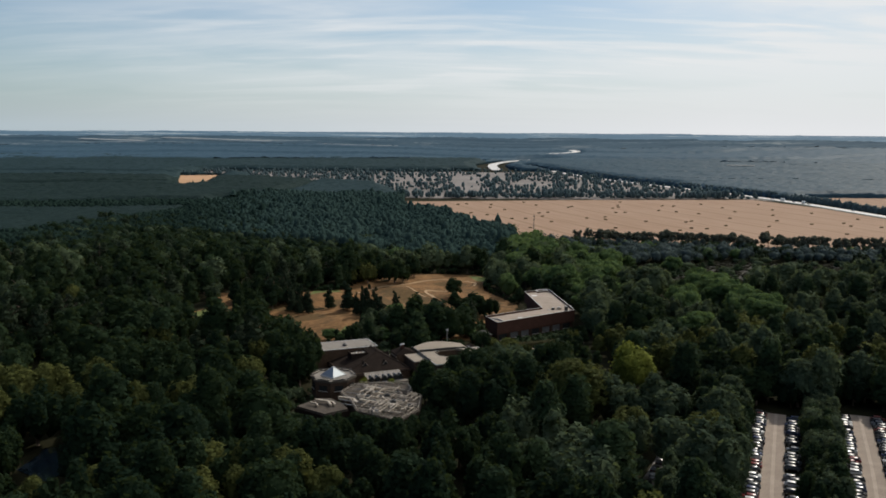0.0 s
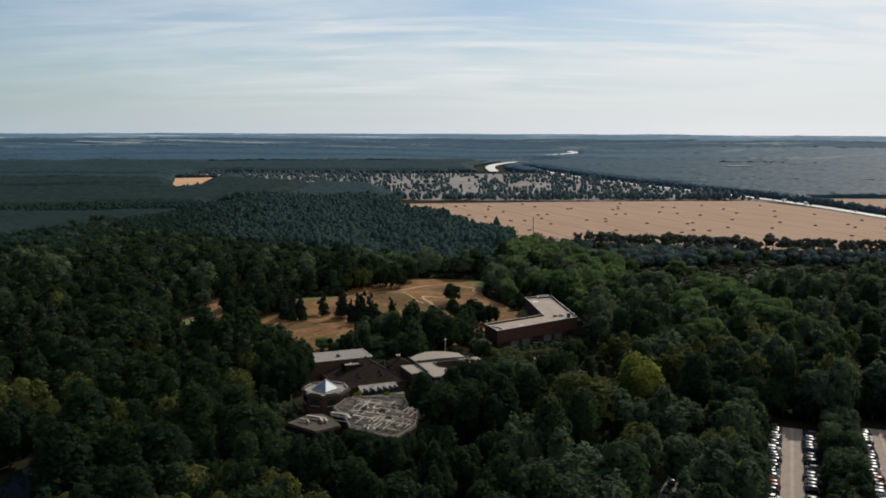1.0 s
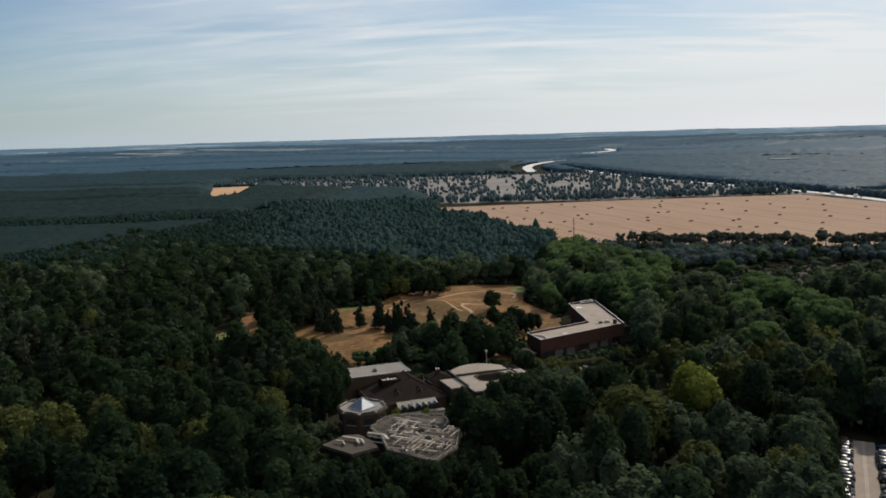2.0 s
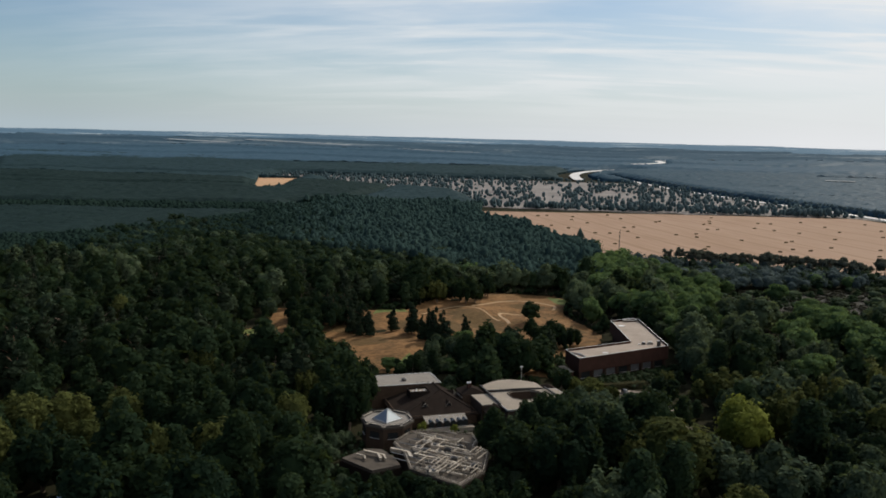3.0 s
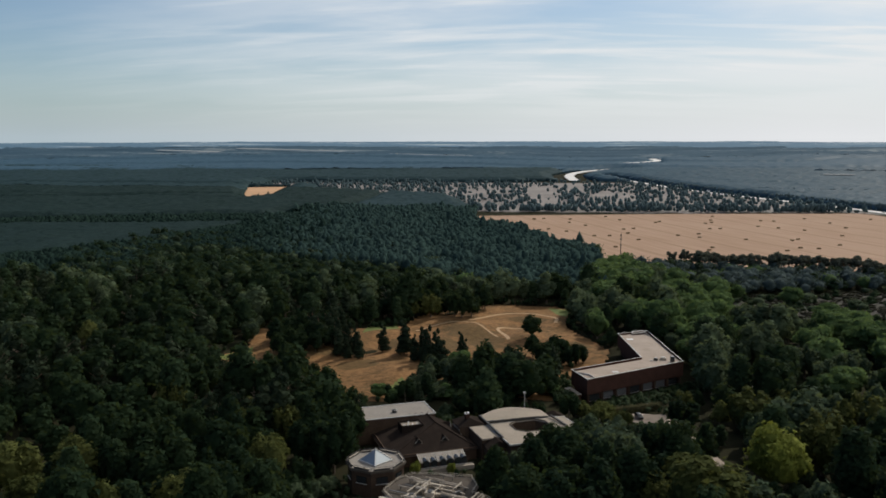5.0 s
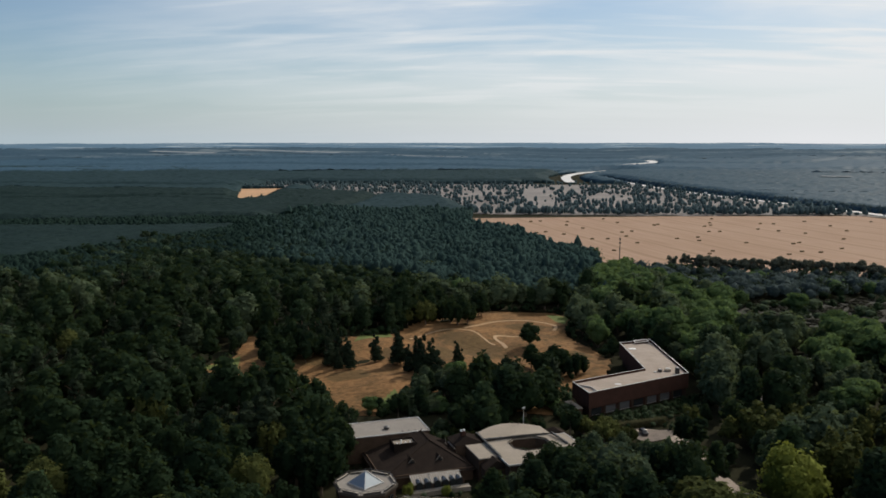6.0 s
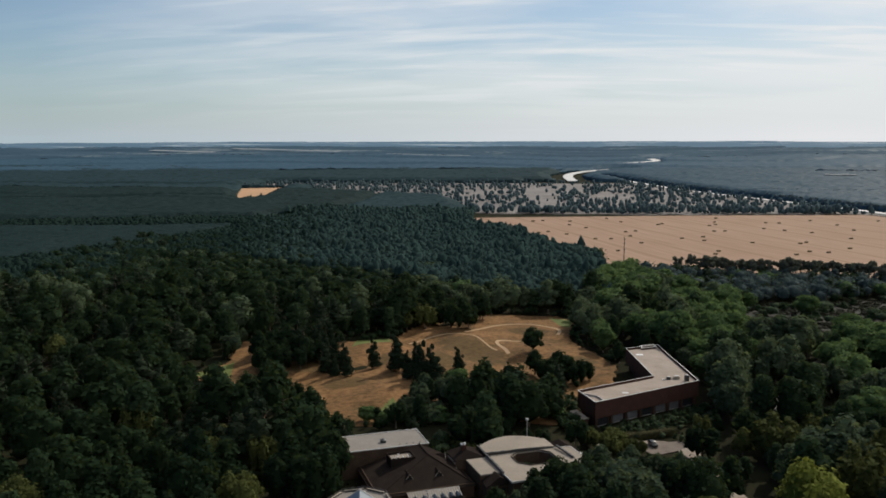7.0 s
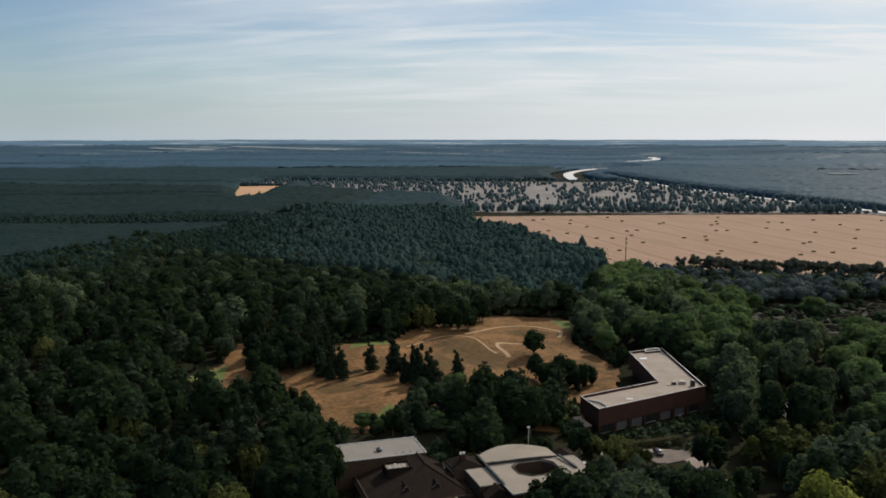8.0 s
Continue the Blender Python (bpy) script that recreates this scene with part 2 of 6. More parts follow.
def parched():
    """Parched golf turf: orange-tan, with worn pale runs, brown rough and fine tufts."""
    m, n, l, b = material("dry_grass")
    pos = n.new("ShaderNodeNewGeometry").outputs["Position"]
    f1, f2, f3, f4 = (noise_node(n, l, pos, k, 5.0, 0.65) for k in (0.022, 0.09, 0.45, 2.2))
    col = ramp_node(n, l, f1, [(0.38, (0.056, 0.037, 0.015)), (0.50, (0.140, 0.070, 0.026)), (0.62, (0.215, 0.112, 0.046))])
    col = mixcol(n, l, 0.5, col, ramp_node(n, l, f2, [(0.40, (0.048, 0.036, 0.014)), (0.60, (0.255, 0.135, 0.056))]))
    col = mixcol(n, l, 0.35, col, ramp_node(n, l, f3, [(0.38, (0.07, 0.040, 0.016)), (0.62, (0.32, 0.18, 0.082))]))
    # unmown rough on the mounds, with ragged edges
    for cx, cy, rx, ry, turn in ((-24, 513, 13, 27, 28), (-95, 476, 11, 13, 0), (26, 495, 8, 11, 0), (-76, 451, 11, 7, 20), (3, 558, 11, 8, 0), (-62, 497, 16, 8, 40), (-40, 490, 10, 14, 0), (-118, 462, 12, 6, 0)):
        mp = n.new("ShaderNodeMapping")
        mp.vector_type = "TEXTURE"
        mp.inputs["Location"].default_value, mp.inputs["Rotation"].default_value, mp.inputs["Scale"].default_value = (cx, cy, 0), (0, 0, radians(turn)), (2 * rx, 2 * ry, 1e4)
        l.new(pos, mp.inputs["Vector"])
        far = n.new("ShaderNodeVectorMath")
        far.operation = "LENGTH"
        l.new(mp.outputs[0], far.inputs[0])
        ragged = n.new("ShaderNodeMath")
        ragged.operation = "MULTIPLY_ADD"
        l.new(f2, ragged.inputs[0])
        ragged.inputs[1].default_value = 0.9
        l.new(far.outputs["Value"], ragged.inputs[2])
        col = mixcol(n, l, ramp_node(n, l, ragged.outputs[0], [(0.84, (0.85, 0.85, 0.85)), (0.98, (0, 0, 0))]), col, mixcol(n, l, f3, (0.034, 0.026, 0.011), (0.150, 0.092, 0.038)))
    l.new(col, b.inputs["Base Color"])
    b.inputs["Roughness"].default_value, b.inputs["Specular IOR Level"].default_value = 0.95, 0.1
    bp = n.new("ShaderNodeBump")
    bp.inputs["Strength"].default_value, bp.inputs["Distance"].default_value = 0.8, 0.5
    l.new(f3, bp.inputs["Height"])
    l.new(bp.outputs[0], b.inputs["Normal"])
    return m


DRY_GRASS = parched()
GREEN_GRASS = surface("watered_grass", (0.0660, 0.0900, 0.0163), (0.1140, 0.1380, 0.0292), 0.15, 2.0, 0.9, bump=0.3)
SAND = surface("sand_path", (0.32, 0.205, 0.105), (0.42, 0.285, 0.165), 0.2, 2.5, 0.95)
SANDY = surface("sandy_heath", (0.125, 0.112, 0.103), (0.235, 0.212, 0.198), 0.012, 0.2, 0.95, stain=(0.02, (0.070, 0.074, 0.066)))
VERGE = surface("rough_verge_grass", (0.0594, 0.0729, 0.0638), (0.1040, 0.1076, 0.0889), 0.02, 0.3, 0.95, spec=0.05)
TARMAC = surface("tarmac", (0.085, 0.080, 0.075), (0.14, 0.13, 0.12), 0.2, 3, 0.85)
GRAVEL = surface("gravel_aisle", (0.215, 0.168, 0.135), (0.315, 0.258, 0.208), 0.2, 2.5, 0.9, stain=(0.25, (0.2340, 0.1950, 0.1560)))
CONCRETE_ROAD = surface("pale_road", (0.50, 0.49, 0.475), (0.64, 0.63, 0.61), 0.05, 0.5, 0.7)
BRICK = surface("red_brick", (0.0462, 0.0235, 0.0176), (0.0739, 0.0353, 0.0260), 0.4, 5, 0.9, spec=0.1)
BROWN_TILE = surface("brown_roof_tiles", (0.0152, 0.0116, 0.0098), (0.0296, 0.0220, 0.0180), 0.35, 4, 1.0, spec=0.03, bump=0.25)
TIMBER = surface("dark_timber", (0.048, 0.032, 0.022), (0.085, 0.056, 0.039), 0.5, 5, 0.9, spec=0.08)
ROOF_FELT = surface("pale_roof_felt", (0.24, 0.205, 0.165), (0.325, 0.280, 0.228), 0.12, 2.5, 0.9, spec=0.1, stain=(0.3, (0.29, 0.245, 0.195)))
HALL_FELT = surface("grey_roof_felt", (0.19, 0.172, 0.152), (0.265, 0.242, 0.215), 0.12, 2.5, 0.9, spec=0.1, stain=(0.3, (0.22, 0.195, 0.17)))
YARD_GRIT = surface("yard_grit", (0.105, 0.082, 0.066), (0.185, 0.148, 0.120), 0.25, 2.5, 0.9, stain=(0.3, (0.085, 0.068, 0.055)))
WORN_GRAVEL = surface("worn_gravel", (0.27, 0.22, 0.18), (0.40, 0.335, 0.275), 0.2, 2.5, 0.9)
ROOF_GRAVEL = surface("roof_gravel", (0.2610, 0.2088, 0.1672), (0.3480, 0.2871, 0.2376), 0.15, 3, 0.9, stain=(0.25, (0.2349, 0.1827, 0.1408)))
PLANT_FELT = surface("worn_roof_felt", (0.0638, 0.0535, 0.0439), (0.1009, 0.0865, 0.0717), 0.25, 2.5, 0.95, spec=0.08, stain=(0.3, (0.0593, 0.0486, 0.0384)))
COPING = surface("aluminium_coping", (0.46, 0.45, 0.43), (0.60, 0.585, 0.56), 0.5, 4, 0.45, metal=0.5, bump=0.0)
DUCT = surface("galvanised_duct", (0.2696, 0.2302, 0.1815), (0.5392, 0.4718, 0.3837), 0.6, 5, 0.55, metal=0.25, bump=0.05)
DARK_METAL = surface("dark_metal", (0.05, 0.05, 0.05), (0.09, 0.09, 0.09), 1, 6, 0.5, metal=0.5)
WHITE_PAINT = surface("white_paint", (0.66, 0.66, 0.64), (0.80, 0.79, 0.77), 0.5, 4, 0.5)
STRAW = surface("straw", (0.1800, 0.1275, 0.0675), (0.2850, 0.2100, 0.1200), 0.8, 4, 0.95, bump=0.5)
RUBBER = surface("rubber", (0.02, 0.02, 0.02), (0.035, 0.035, 0.035), 1, 8, 0.8)


def glass(name, col, rough=0.08):
    m, n, l, b = material(name)
    b.inputs["Base Color"].default_value = (*col, 1)
    b.inputs["Roughness"].default_value, b.inputs["Specular IOR Level"].default_value = rough, 0.8
    b.inputs["Coat Weight"].default_value = 0.5
    return m


GLASS = glass("dark_window_glass", (0.025, 0.028, 0.03), 0.2)
GLASS.node_tree.nodes["Principled BSDF"].inputs["Coat Weight"].default_value = 0.0
GLASS.node_tree.nodes["Principled BSDF"].inputs["Specular IOR Level"].default_value = 0.4
SKYLIGHT = glass("skylight_glass", (0.27, 0.30, 0.32), 0.32)
SKYLIGHT.node_tree.nodes["Principled BSDF"].inputs["Metallic"].default_value = 0.6
SKYLIGHT.node_tree.nodes["Principled BSDF"].inputs["Coat Weight"].default_value = 0.1
PANEL = surface("grey_wall_panel", (0.085, 0.085, 0.090), (0.13, 0.13, 0.132), 0.6, 5, 0.7)
WATER = glass("pond_water", (0.015, 0.025, 0.035), 0.04)


def paint():
    """Car paint: one of a few usual colours for each car."""
    m, n, l, b = material("car_paint")
    info = n.new("ShaderNodeObjectInfo").outputs["Random"]
    col = ramp_node(n, l, info, [(0.0, (0.60, 0.60, 0.59)), (0.06, (0.16, 0.165, 0.17)), (0.20, (0.012, 0.012, 0.014)), (0.62, (0.05, 0.053, 0.056)),
                                 (0.80, (0.02, 0.035, 0.09)), (0.93, (0.16, 0.015, 0.015))], True)
    l.new(col, b.inputs["Base Color"])
    b.inputs["Roughness"].default_value, b.inputs["Metallic"].default_value, b.inputs["Coat Weight"].default_value = 0.35, 0.0, 0.35
    return m


PAINT = paint()
RED_LENS = surface("red_lens", (0.16, 0.008, 0.008), (0.22, 0.012, 0.010), 2.0, 12, 0.2)


def stubble():
    """Harvested field with tramlines along its length."""
    m, n, l, b = material("stubble")
    pos = n.new("ShaderNodeNewGeometry").outputs["Position"]
    mp = n.new("ShaderNodeMapping")
    mp.inputs["Rotation"].default_value = (0, 0, radians(LINE_TURN))
    l.new(pos, mp.inputs["Vector"])
    w = n.new("ShaderNodeTexWave")
    w.bands_direction = "X"
    w.inputs["Scale"].default_value, w.inputs["Distortion"].default_value, w.inputs["Detail"].default_value = 0.314 / LINE_GAP, 0.25, 2.0
    w.inputs["Detail Scale"].default_value = 0.02
    l.new(mp.outputs[0], w.inputs["Vector"])
    fine = n.new("ShaderNodeMapping")
    fine.inputs["Scale"].default_value = (0.22, 0.012, 0.1)
    l.new(mp.outputs[0], fine.inputs["Vector"])
    swath = noise_node(n, l, fine.outputs[0], 1.0, 3.0)
    big = noise_node(n, l, pos, 0.008, 3.0)
    col = ramp_node(n, l, big, [(0.3, (0.270, 0.168, 0.106)), (0.7, (0.325, 0.214, 0.146))])
    col = mixcol(n, l, 0.45, col, ramp_node(n, l, swath, [(0.3, (0.236, 0.146, 0.092)), (0.7, (0.358, 0.244, 0.172))]))
    line = ramp_node(n, l, w.outputs["Fac"], [(0.955, (0, 0, 0)), (0.985, (0.45, 0.45, 0.45))])
    col = mixcol(n, l, line, col, (0.20, 0.125, 0.07))
    l.new(col, b.inputs["Base Color"])
    b.inputs["Roughness"].default_value, b.inputs["Specular IOR Level"].default_value = 0.95, 0.15
    return m


LINE_TURN, LINE_GAP = -19.2, 46.0
STUBBLE = stubble()
PLAIN_STUBBLE = surface("plain_stubble", (0.40, 0.235, 0.12), (0.50, 0.30, 0.165), 0.01, 0.2, 0.95)

# ---- building blocks ----


def smooth(a, b, v):
    t = np.clip((np.asarray(v, float) - a) / (b - a), 0, 1)
    return t * t * (3 - 2 * t)


def land(x, y):
    """Height of the land: flat about the park, rising slowly to the skyline."""
    r = np.hypot(x, y)
    t = np.clip((r - 2500) / 2430, 0, 1)
    dune = np.clip(1 - np.hypot((x + 40) / 110, (y - 510) / 105), 0, 0.4) / 0.4
    mound = dune * (1.7 + 1.5 * np.sin(x / 9.5 + y / 31) * np.sin(y / 14 - x / 40) + 0.55 * np.sin(x / 5.3 - y / 7.7))
    return mound + 66 * t ** 1.25 + 4.0 * smooth(2600, 3400, r) * (1 - 0.75 * smooth(4000, 4900, r)) * (np.sin(x / 410 + y / 900) + np.sin(y / 330 - x / 760) - 1)


def mesh_of(name, verts, tris, mats, index=None, flat=True):
    me = bpy.data.meshes.new(name)
    v, f = np.asarray(verts, np.float32), np.asarray(tris, np.int32)
    me.vertices.add(len(v))
    me.vertices.foreach_set("co", v.ravel())
    me.loops.add(f.size)
    me.loops.foreach_set("vertex_index", f.ravel())
    me.polygons.add(len(f))
    me.polygons.foreach_set("loop_start", np.arange(0, f.size, f.shape[1], dtype=np.int32))
    for m in mats:
        me.materials.append(m)
    if index is not None:
        me.polygons.foreach_set("material_index", np.asarray(index, np.int32))
    me.polygons.foreach_set("use_smooth", np.full(len(f), not flat))
    me.update(calc_edges=True)
    return me


def bm_mesh(name, bm, mat):
    bmesh.ops.recalc_face_normals(bm, faces=bm.faces)
    me = bpy.data.meshes.new(name)
    bm.to_mesh(me)
    bm.free()
    me.materials.append(mat)
    return me


def part(name, bm, mat, parent, label=""):
    ob = new(name, bm_mesh(name, bm, mat))
    ob.parent = parent
    return tagged(ob, label)


def thing(name, x, y, z=0.0, turn=0.0, label="", category="", group="", kind=""):
    ob = new(name)
    ob.matrix_basis = pose(x, y, z, 0, 0, turn)
    return tagged(ob, label, category, group, kind)


def box(bm, x0, x1, y0, y1, z0, z1, bevel=0.0):
    vs = [bm.verts.new(p) for p in ((x0, y0, z0), (x1, y0, z0), (x1, y1, z0), (x0, y1, z0), (x0, y0, z1), (x1, y0, z1), (x1, y1, z1), (x0, y1, z1))]
    fs = [bm.faces.new([vs[i] for i in q]) for q in ((3, 2, 1, 0), (4, 5, 6, 7), (0, 1, 5, 4), (1, 2, 6, 5), (2, 3, 7, 6), (3, 0, 4, 7))]
    if bevel:
        bmesh.ops.bevel(bm, geom=list({e for f in fs for e in f.edges}), offset=bevel, segments=1, affect="EDGES")
    return bm


def boxed(*a, bevel=0.0):
    return box(bmesh.new(), *a, bevel=bevel)


def prism(bm, poly, z0, z1):
    lo, hi = [bm.verts.new((x, y, z0)) for x, y in poly], [bm.verts.new((x, y, z1)) for x, y in poly]
    n = len(poly)
    bm.faces.new(hi)
    bm.faces.new(lo[::-1])
    for i in range(n):
        bm.faces.new((lo[i], lo[(i + 1) % n], hi[(i + 1) % n], hi[i]))
    return bm


def ring_of(bm, outer, hole, z0, z1):
    """A closed band between two outlines with as many corners."""
    n = len(outer)
    loops = [[bm.verts.new((x, y, z)) for x, y in p] for p, z in ((outer, z0), (outer, z1), (hole, z1), (hole, z0))]
    for i in range(n):
        j = (i + 1) % n
        for k in range(4):
            a, b = loops[k], loops[(k + 1) % 4]
            bm.faces.new((a[i], a[j], b[j], b[i]))
    return bm


def wall_ring(bm, poly, z0, z1, thick):
    """An upright band of that thickness inside the outline (counter-clockwise)."""
    return ring_of(bm, poly, inset(poly, thick), z0, z1)


def inset(poly, d):
    """The outline (counter-clockwise) moved inwards by d."""
    out, n = [], len(poly)
    for i in range(n):
        p, q, r = (Vector(poly[k % n]) for k in (i - 1, i, i + 1))
        e1, e2 = (q - p).normalized(), (r - q).normalized()
        n1, n2 = Vector((-e1.y, e1.x)), Vector((-e2.y, e2.x))
        m = (n1 + n2)
        m = m / max(0.3, m.dot(n1))
        out.append(tuple(q + m * d))
    return out


def cyl(bm, p, q, r0, r1, sides=8):
    p, q = Vector(p), Vector(q)
    ax = (q - p).normalized()
    a = ax.orthogonal().normalized()
    b = ax.cross(a)
    ring = [[bm.verts.new(c + (a * math.cos(k) + b * math.sin(k)) * r) for k in (2 * math.pi * i / sides for i in range(sides))] for c, r in ((p, r0), (q, r1))]
    for i in range(sides):
        j = (i + 1) % sides
        bm.faces.new((ring[0][i], ring[0][j], ring[1][j], ring[1][i]))
    bm.faces.new(ring[0][::-1])
    bm.faces.new(ring[1])
    return bm


def beam(bm, p, q, w, h):
    """A square bar from p to q."""
    p, q = Vector(p), Vector(q)
    ax = (q - p).normalized()
    side = ax.cross(Vector((0, 0, 1))).normalized() * (w / 2)
    rise = side.cross(ax).normalized() * (h / 2)
    vs = [bm.verts.new(c + side * s + rise * r) for c in (p, q) for s, r in ((-1, -1), (1, -1), (1, 1), (-1, 1))]
    for quad in ((0, 1, 2, 3), (7, 6, 5, 4), (0, 4, 5, 1), (1, 5, 6, 2), (2, 6, 7, 3), (3, 7, 4, 0)):
        bm.faces.new([vs[i] for i in quad])
    return bm


def inside(poly, x, y):
    x, y = np.asarray(x, float), np.asarray(y, float)
    r = np.zeros(x.shape, bool)
    for (x0, y0), (x1, y1) in zip(poly, [*poly[1:], poly[0]]):
        if y0 != y1:
            r ^= ((y0 > y) != (y1 > y)) & (x < (x1 - x0) * (y - y0) / (y1 - y0) + x0)
    return r


def sheet(name, poly, z, mat, label, category, rough=0.0, seed=1):
    """A thin ground layer; rough: how far its outline wavers."""
    rng = random.Random(seed)
    pts = []
    for (x0, y0), (x1, y1) in zip(poly, [*poly[1:], poly[0]]):
        n = max(1, int(math.hypot(x1 - x0, y1 - y0) / max(3.0, rough * 2.5))) if rough else 1
        for i in range(n):
            pts.append((x0 + (x1 - x0) * i / n + rng.uniform(-rough, rough), y0 + (y1 - y0) * i / n + rng.uniform(-rough, rough)))
    bm = bmesh.new()
    prism(bm, pts, z - 0.25, z)
    bmesh.ops.triangulate(bm, faces=[f for f in bm.faces if len(f.verts) > 4])
    ob = new(name, bm_mesh(name, bm, mat))
    return tagged(ob, label, category, kind="structure")


def drape(name, poly, z, cell, mat, label, category):
    """A ground layer in small cells that follows the land."""
    xs, ys = [p[0] for p in poly], [p[1] for p in poly]
    gx, gy = np.meshgrid(np.arange(min(xs), max(xs) + cell, cell), np.arange(min(ys), max(ys) + cell, cell))
    rs = np.random.RandomState(11)
    gx, gy = gx + rs.uniform(-0.33, 0.33, gx.shape) * cell, gy + rs.uniform(-0.33, 0.33, gx.shape) * cell
    ny, nx = gx.shape
    ids = np.arange(nx * ny).reshape(ny, nx)
    q = np.stack([ids[:-1, :-1], ids[:-1, 1:], ids[1:, 1:], ids[1:, :-1]], -1).reshape(-1, 4)
    fx, fy = gx.ravel(), gy.ravel()
    q = q[inside(poly, fx[q].mean(1), fy[q].mean(1))]
    v = np.stack([fx, fy, land(fx, fy) + z], 1)
    used, q = np.unique(q, return_inverse=True)
    return tagged(new(name, mesh_of(name, v[used], q.reshape(-1, 4), [mat], flat=False)), label, category, kind="structure")


def ribbon(name, pts, width, z, mat, label, category):
    """A road or path along a line of points."""
    line = [Vector(p) for p in pts]
    for _ in range(3):
        line = [line[0]] + [p for a, b in zip(line, line[1:]) for p in (a * 0.75 + b * 0.25, a * 0.25 + b * 0.75)] + [line[-1]]
    bm, rows = bmesh.new(), []
    for i, p in enumerate(line):
        d = (line[min(i + 1, len(line) - 1)] - line[max(i - 1, 0)]).normalized()
        s = Vector((-d.y, d.x)) * width / 2
        rows.append([bm.verts.new((*(p + s * k), float(land(*(p + s * k))) + h)) for k, h in ((-1.04, z - 0.3), (-1, z), (1, z), (1.04, z - 0.3))])
    for a, b in zip(rows, rows[1:]):
        for k in range(3):
            bm.faces.new((a[k], a[k + 1], b[k + 1], b[k]))
    return tagged(new(name, bm_mesh(name, bm, mat)), label, category, kind="structure")


# ---- land ----
radii = [0, 60, 140, 260, 420, 620, 860, 1150, 1500, 1900, 2300, 2500, 2700, 2950, 3200, 3450, 3700, 3950, 4200, 4450, 4700, 4930]
gv, gf, NA = [], [], 180
for r in radii:
    for k in range(NA):
        a = 2 * math.pi * k / NA
        gv.append((r * math.cos(a), r * math.sin(a), float(land(r * math.cos(a), r * math.sin(a))) - 0.35))
for i in range(len(radii) - 1):
    for k in range(NA):
        a, b = i * NA + k, i * NA + (k + 1) % NA
        gf += [(a, a + NA, b + NA), (a, b + NA, b)]
tagged(new("ground", mesh_of("ground", gv, gf, [SOIL], flat=False)), "dark leaf-littered woodland ground reaching to the skyline", "ground", kind="structure")

CLEARING = [(-19, 604), (19, 603), (27, 590), (28, 572), (22, 541), (36, 509), (41, 486), (36, 462), (10, 452), (-20, 445), (-48, 425), (-54, 404), (-66, 402), (-76, 420),
            (-86, 440), (-111, 447), (-126, 454), (-150, 459), (-137, 484), (-143, 526), (-128, 528), (-111, 515), (-100, 516), (-79, 523), (-66, 541), (-54, 574), (-46, 590)]
FIELD = [(-64, 1212), (-66, 1120), (-52, 1058), (-18, 1017), (8, 948), (24, 888), (36, 850), (50, 842), (60, 818), (120, 768), (264, 735), (420, 697), (560, 670), (545, 900), (505, 1130), (452, 1290), (200, 1262)]
FIELD_EAST = [(575, 1000), (900, 980), (950, 1340), (545, 1338), (548, 1180)]
PATCH = [(-575, 1815), (-478, 1850), (-446, 1600), (-425, 1470), (-445, 1420), (-505, 1580)]
SANDY_LAND = [(-580, 1835), (-440, 1858), (-400, 1700), (-120, 1500), (-75, 1290), (-40, 1268), (200, 1275), (448, 1300), (494, 1246), (438, 1424), (332, 1700), (278, 1890), (246, 2040), (-100, 2040), (-560, 2010)]
HEATH_LAND = [(122, 592), (150, 578), (190, 584), (260, 610), (310, 640), (300, 664), (214, 668), (180, 646), (146, 650), (126, 616)]
POND = [(-130, 262), (-123, 266), (-115, 256), (-113, 242), (-119, 236), (-129, 246)]
drape("meadow", [(-2, 414), (16, 409), (22, 424), (17, 434), (40, 458), (34, 474), (8, 452), (0, 432)], -0.06, 1.6, DRY_GRASS, "parched tan grass beside the office block", "meadow")
drape("meadow", CLEARING, -0.06, 1.6, DRY_GRASS, "parched tan grass of a rolling golf clearing", "meadow")
sheet("harvested_field", FIELD, -0.05, STUBBLE, "harvested stubble field with dark tramlines", "field", 0.0)
sheet("harvested_field", FIELD_EAST, -0.05, STUBBLE, "harvested stubble field beyond the pale road", "field", 0.0)
sheet("harvested_field", PATCH, -0.05, PLAIN_STUBBLE, "small distant golden stubble field among woods", "field", 0.0)
sheet("sandy_ground", SANDY_LAND, -0.10, SANDY, "pale sandy heath with scattered pines", "heath", 9.0, 5)
sheet("heath_ground", HEATH_LAND, -0.12, surface("heath_soil", (0.020, 0.021, 0.015), (0.040, 0.036, 0.027), 0.05, 0.7, 0.95, stain=(0.09, (0.018, 0.022, 0.014))), "brown rough heath beside the woods", "heath", 4.0, 7)
sheet("pond", POND, -0.10, WATER, "small dark pond among trees", "pond", 2.0, 9)
for i, g in enumerate(([(-84, 511), (-67, 529), (-70, 538), (-84, 523)], [(-147, 464), (-134, 484), (-129, 466), (-130, 457)], [(-57, 417), (-52, 434), (-48, 424), (-51, 410)],
                       [(14, 598), (27, 592), (24, 566), (18, 579)])):
    drape("green", g, 0.0, 0.9, GREEN_GRASS, "watered green grass patch of a golf course", "lawn")
ribbon("sand_path", [(-31.2, 549.8), (-19.7, 567.8), (-4.1, 574.2), (13.2, 570.8), (18.9, 557.7), (16.8, 544.6)], 1.8, 0.03, SAND, "winding pale sandy path across dry grass", "path")
ribbon("sand_path", [(-7.7, 506.2), (-10.8, 521.2), (-15.2, 532), (-10.4, 538.2), (-0.9, 540.4), (7.9, 539.5)], 1.8, 0.03, SAND, "winding pale sandy path across dry grass", "path")

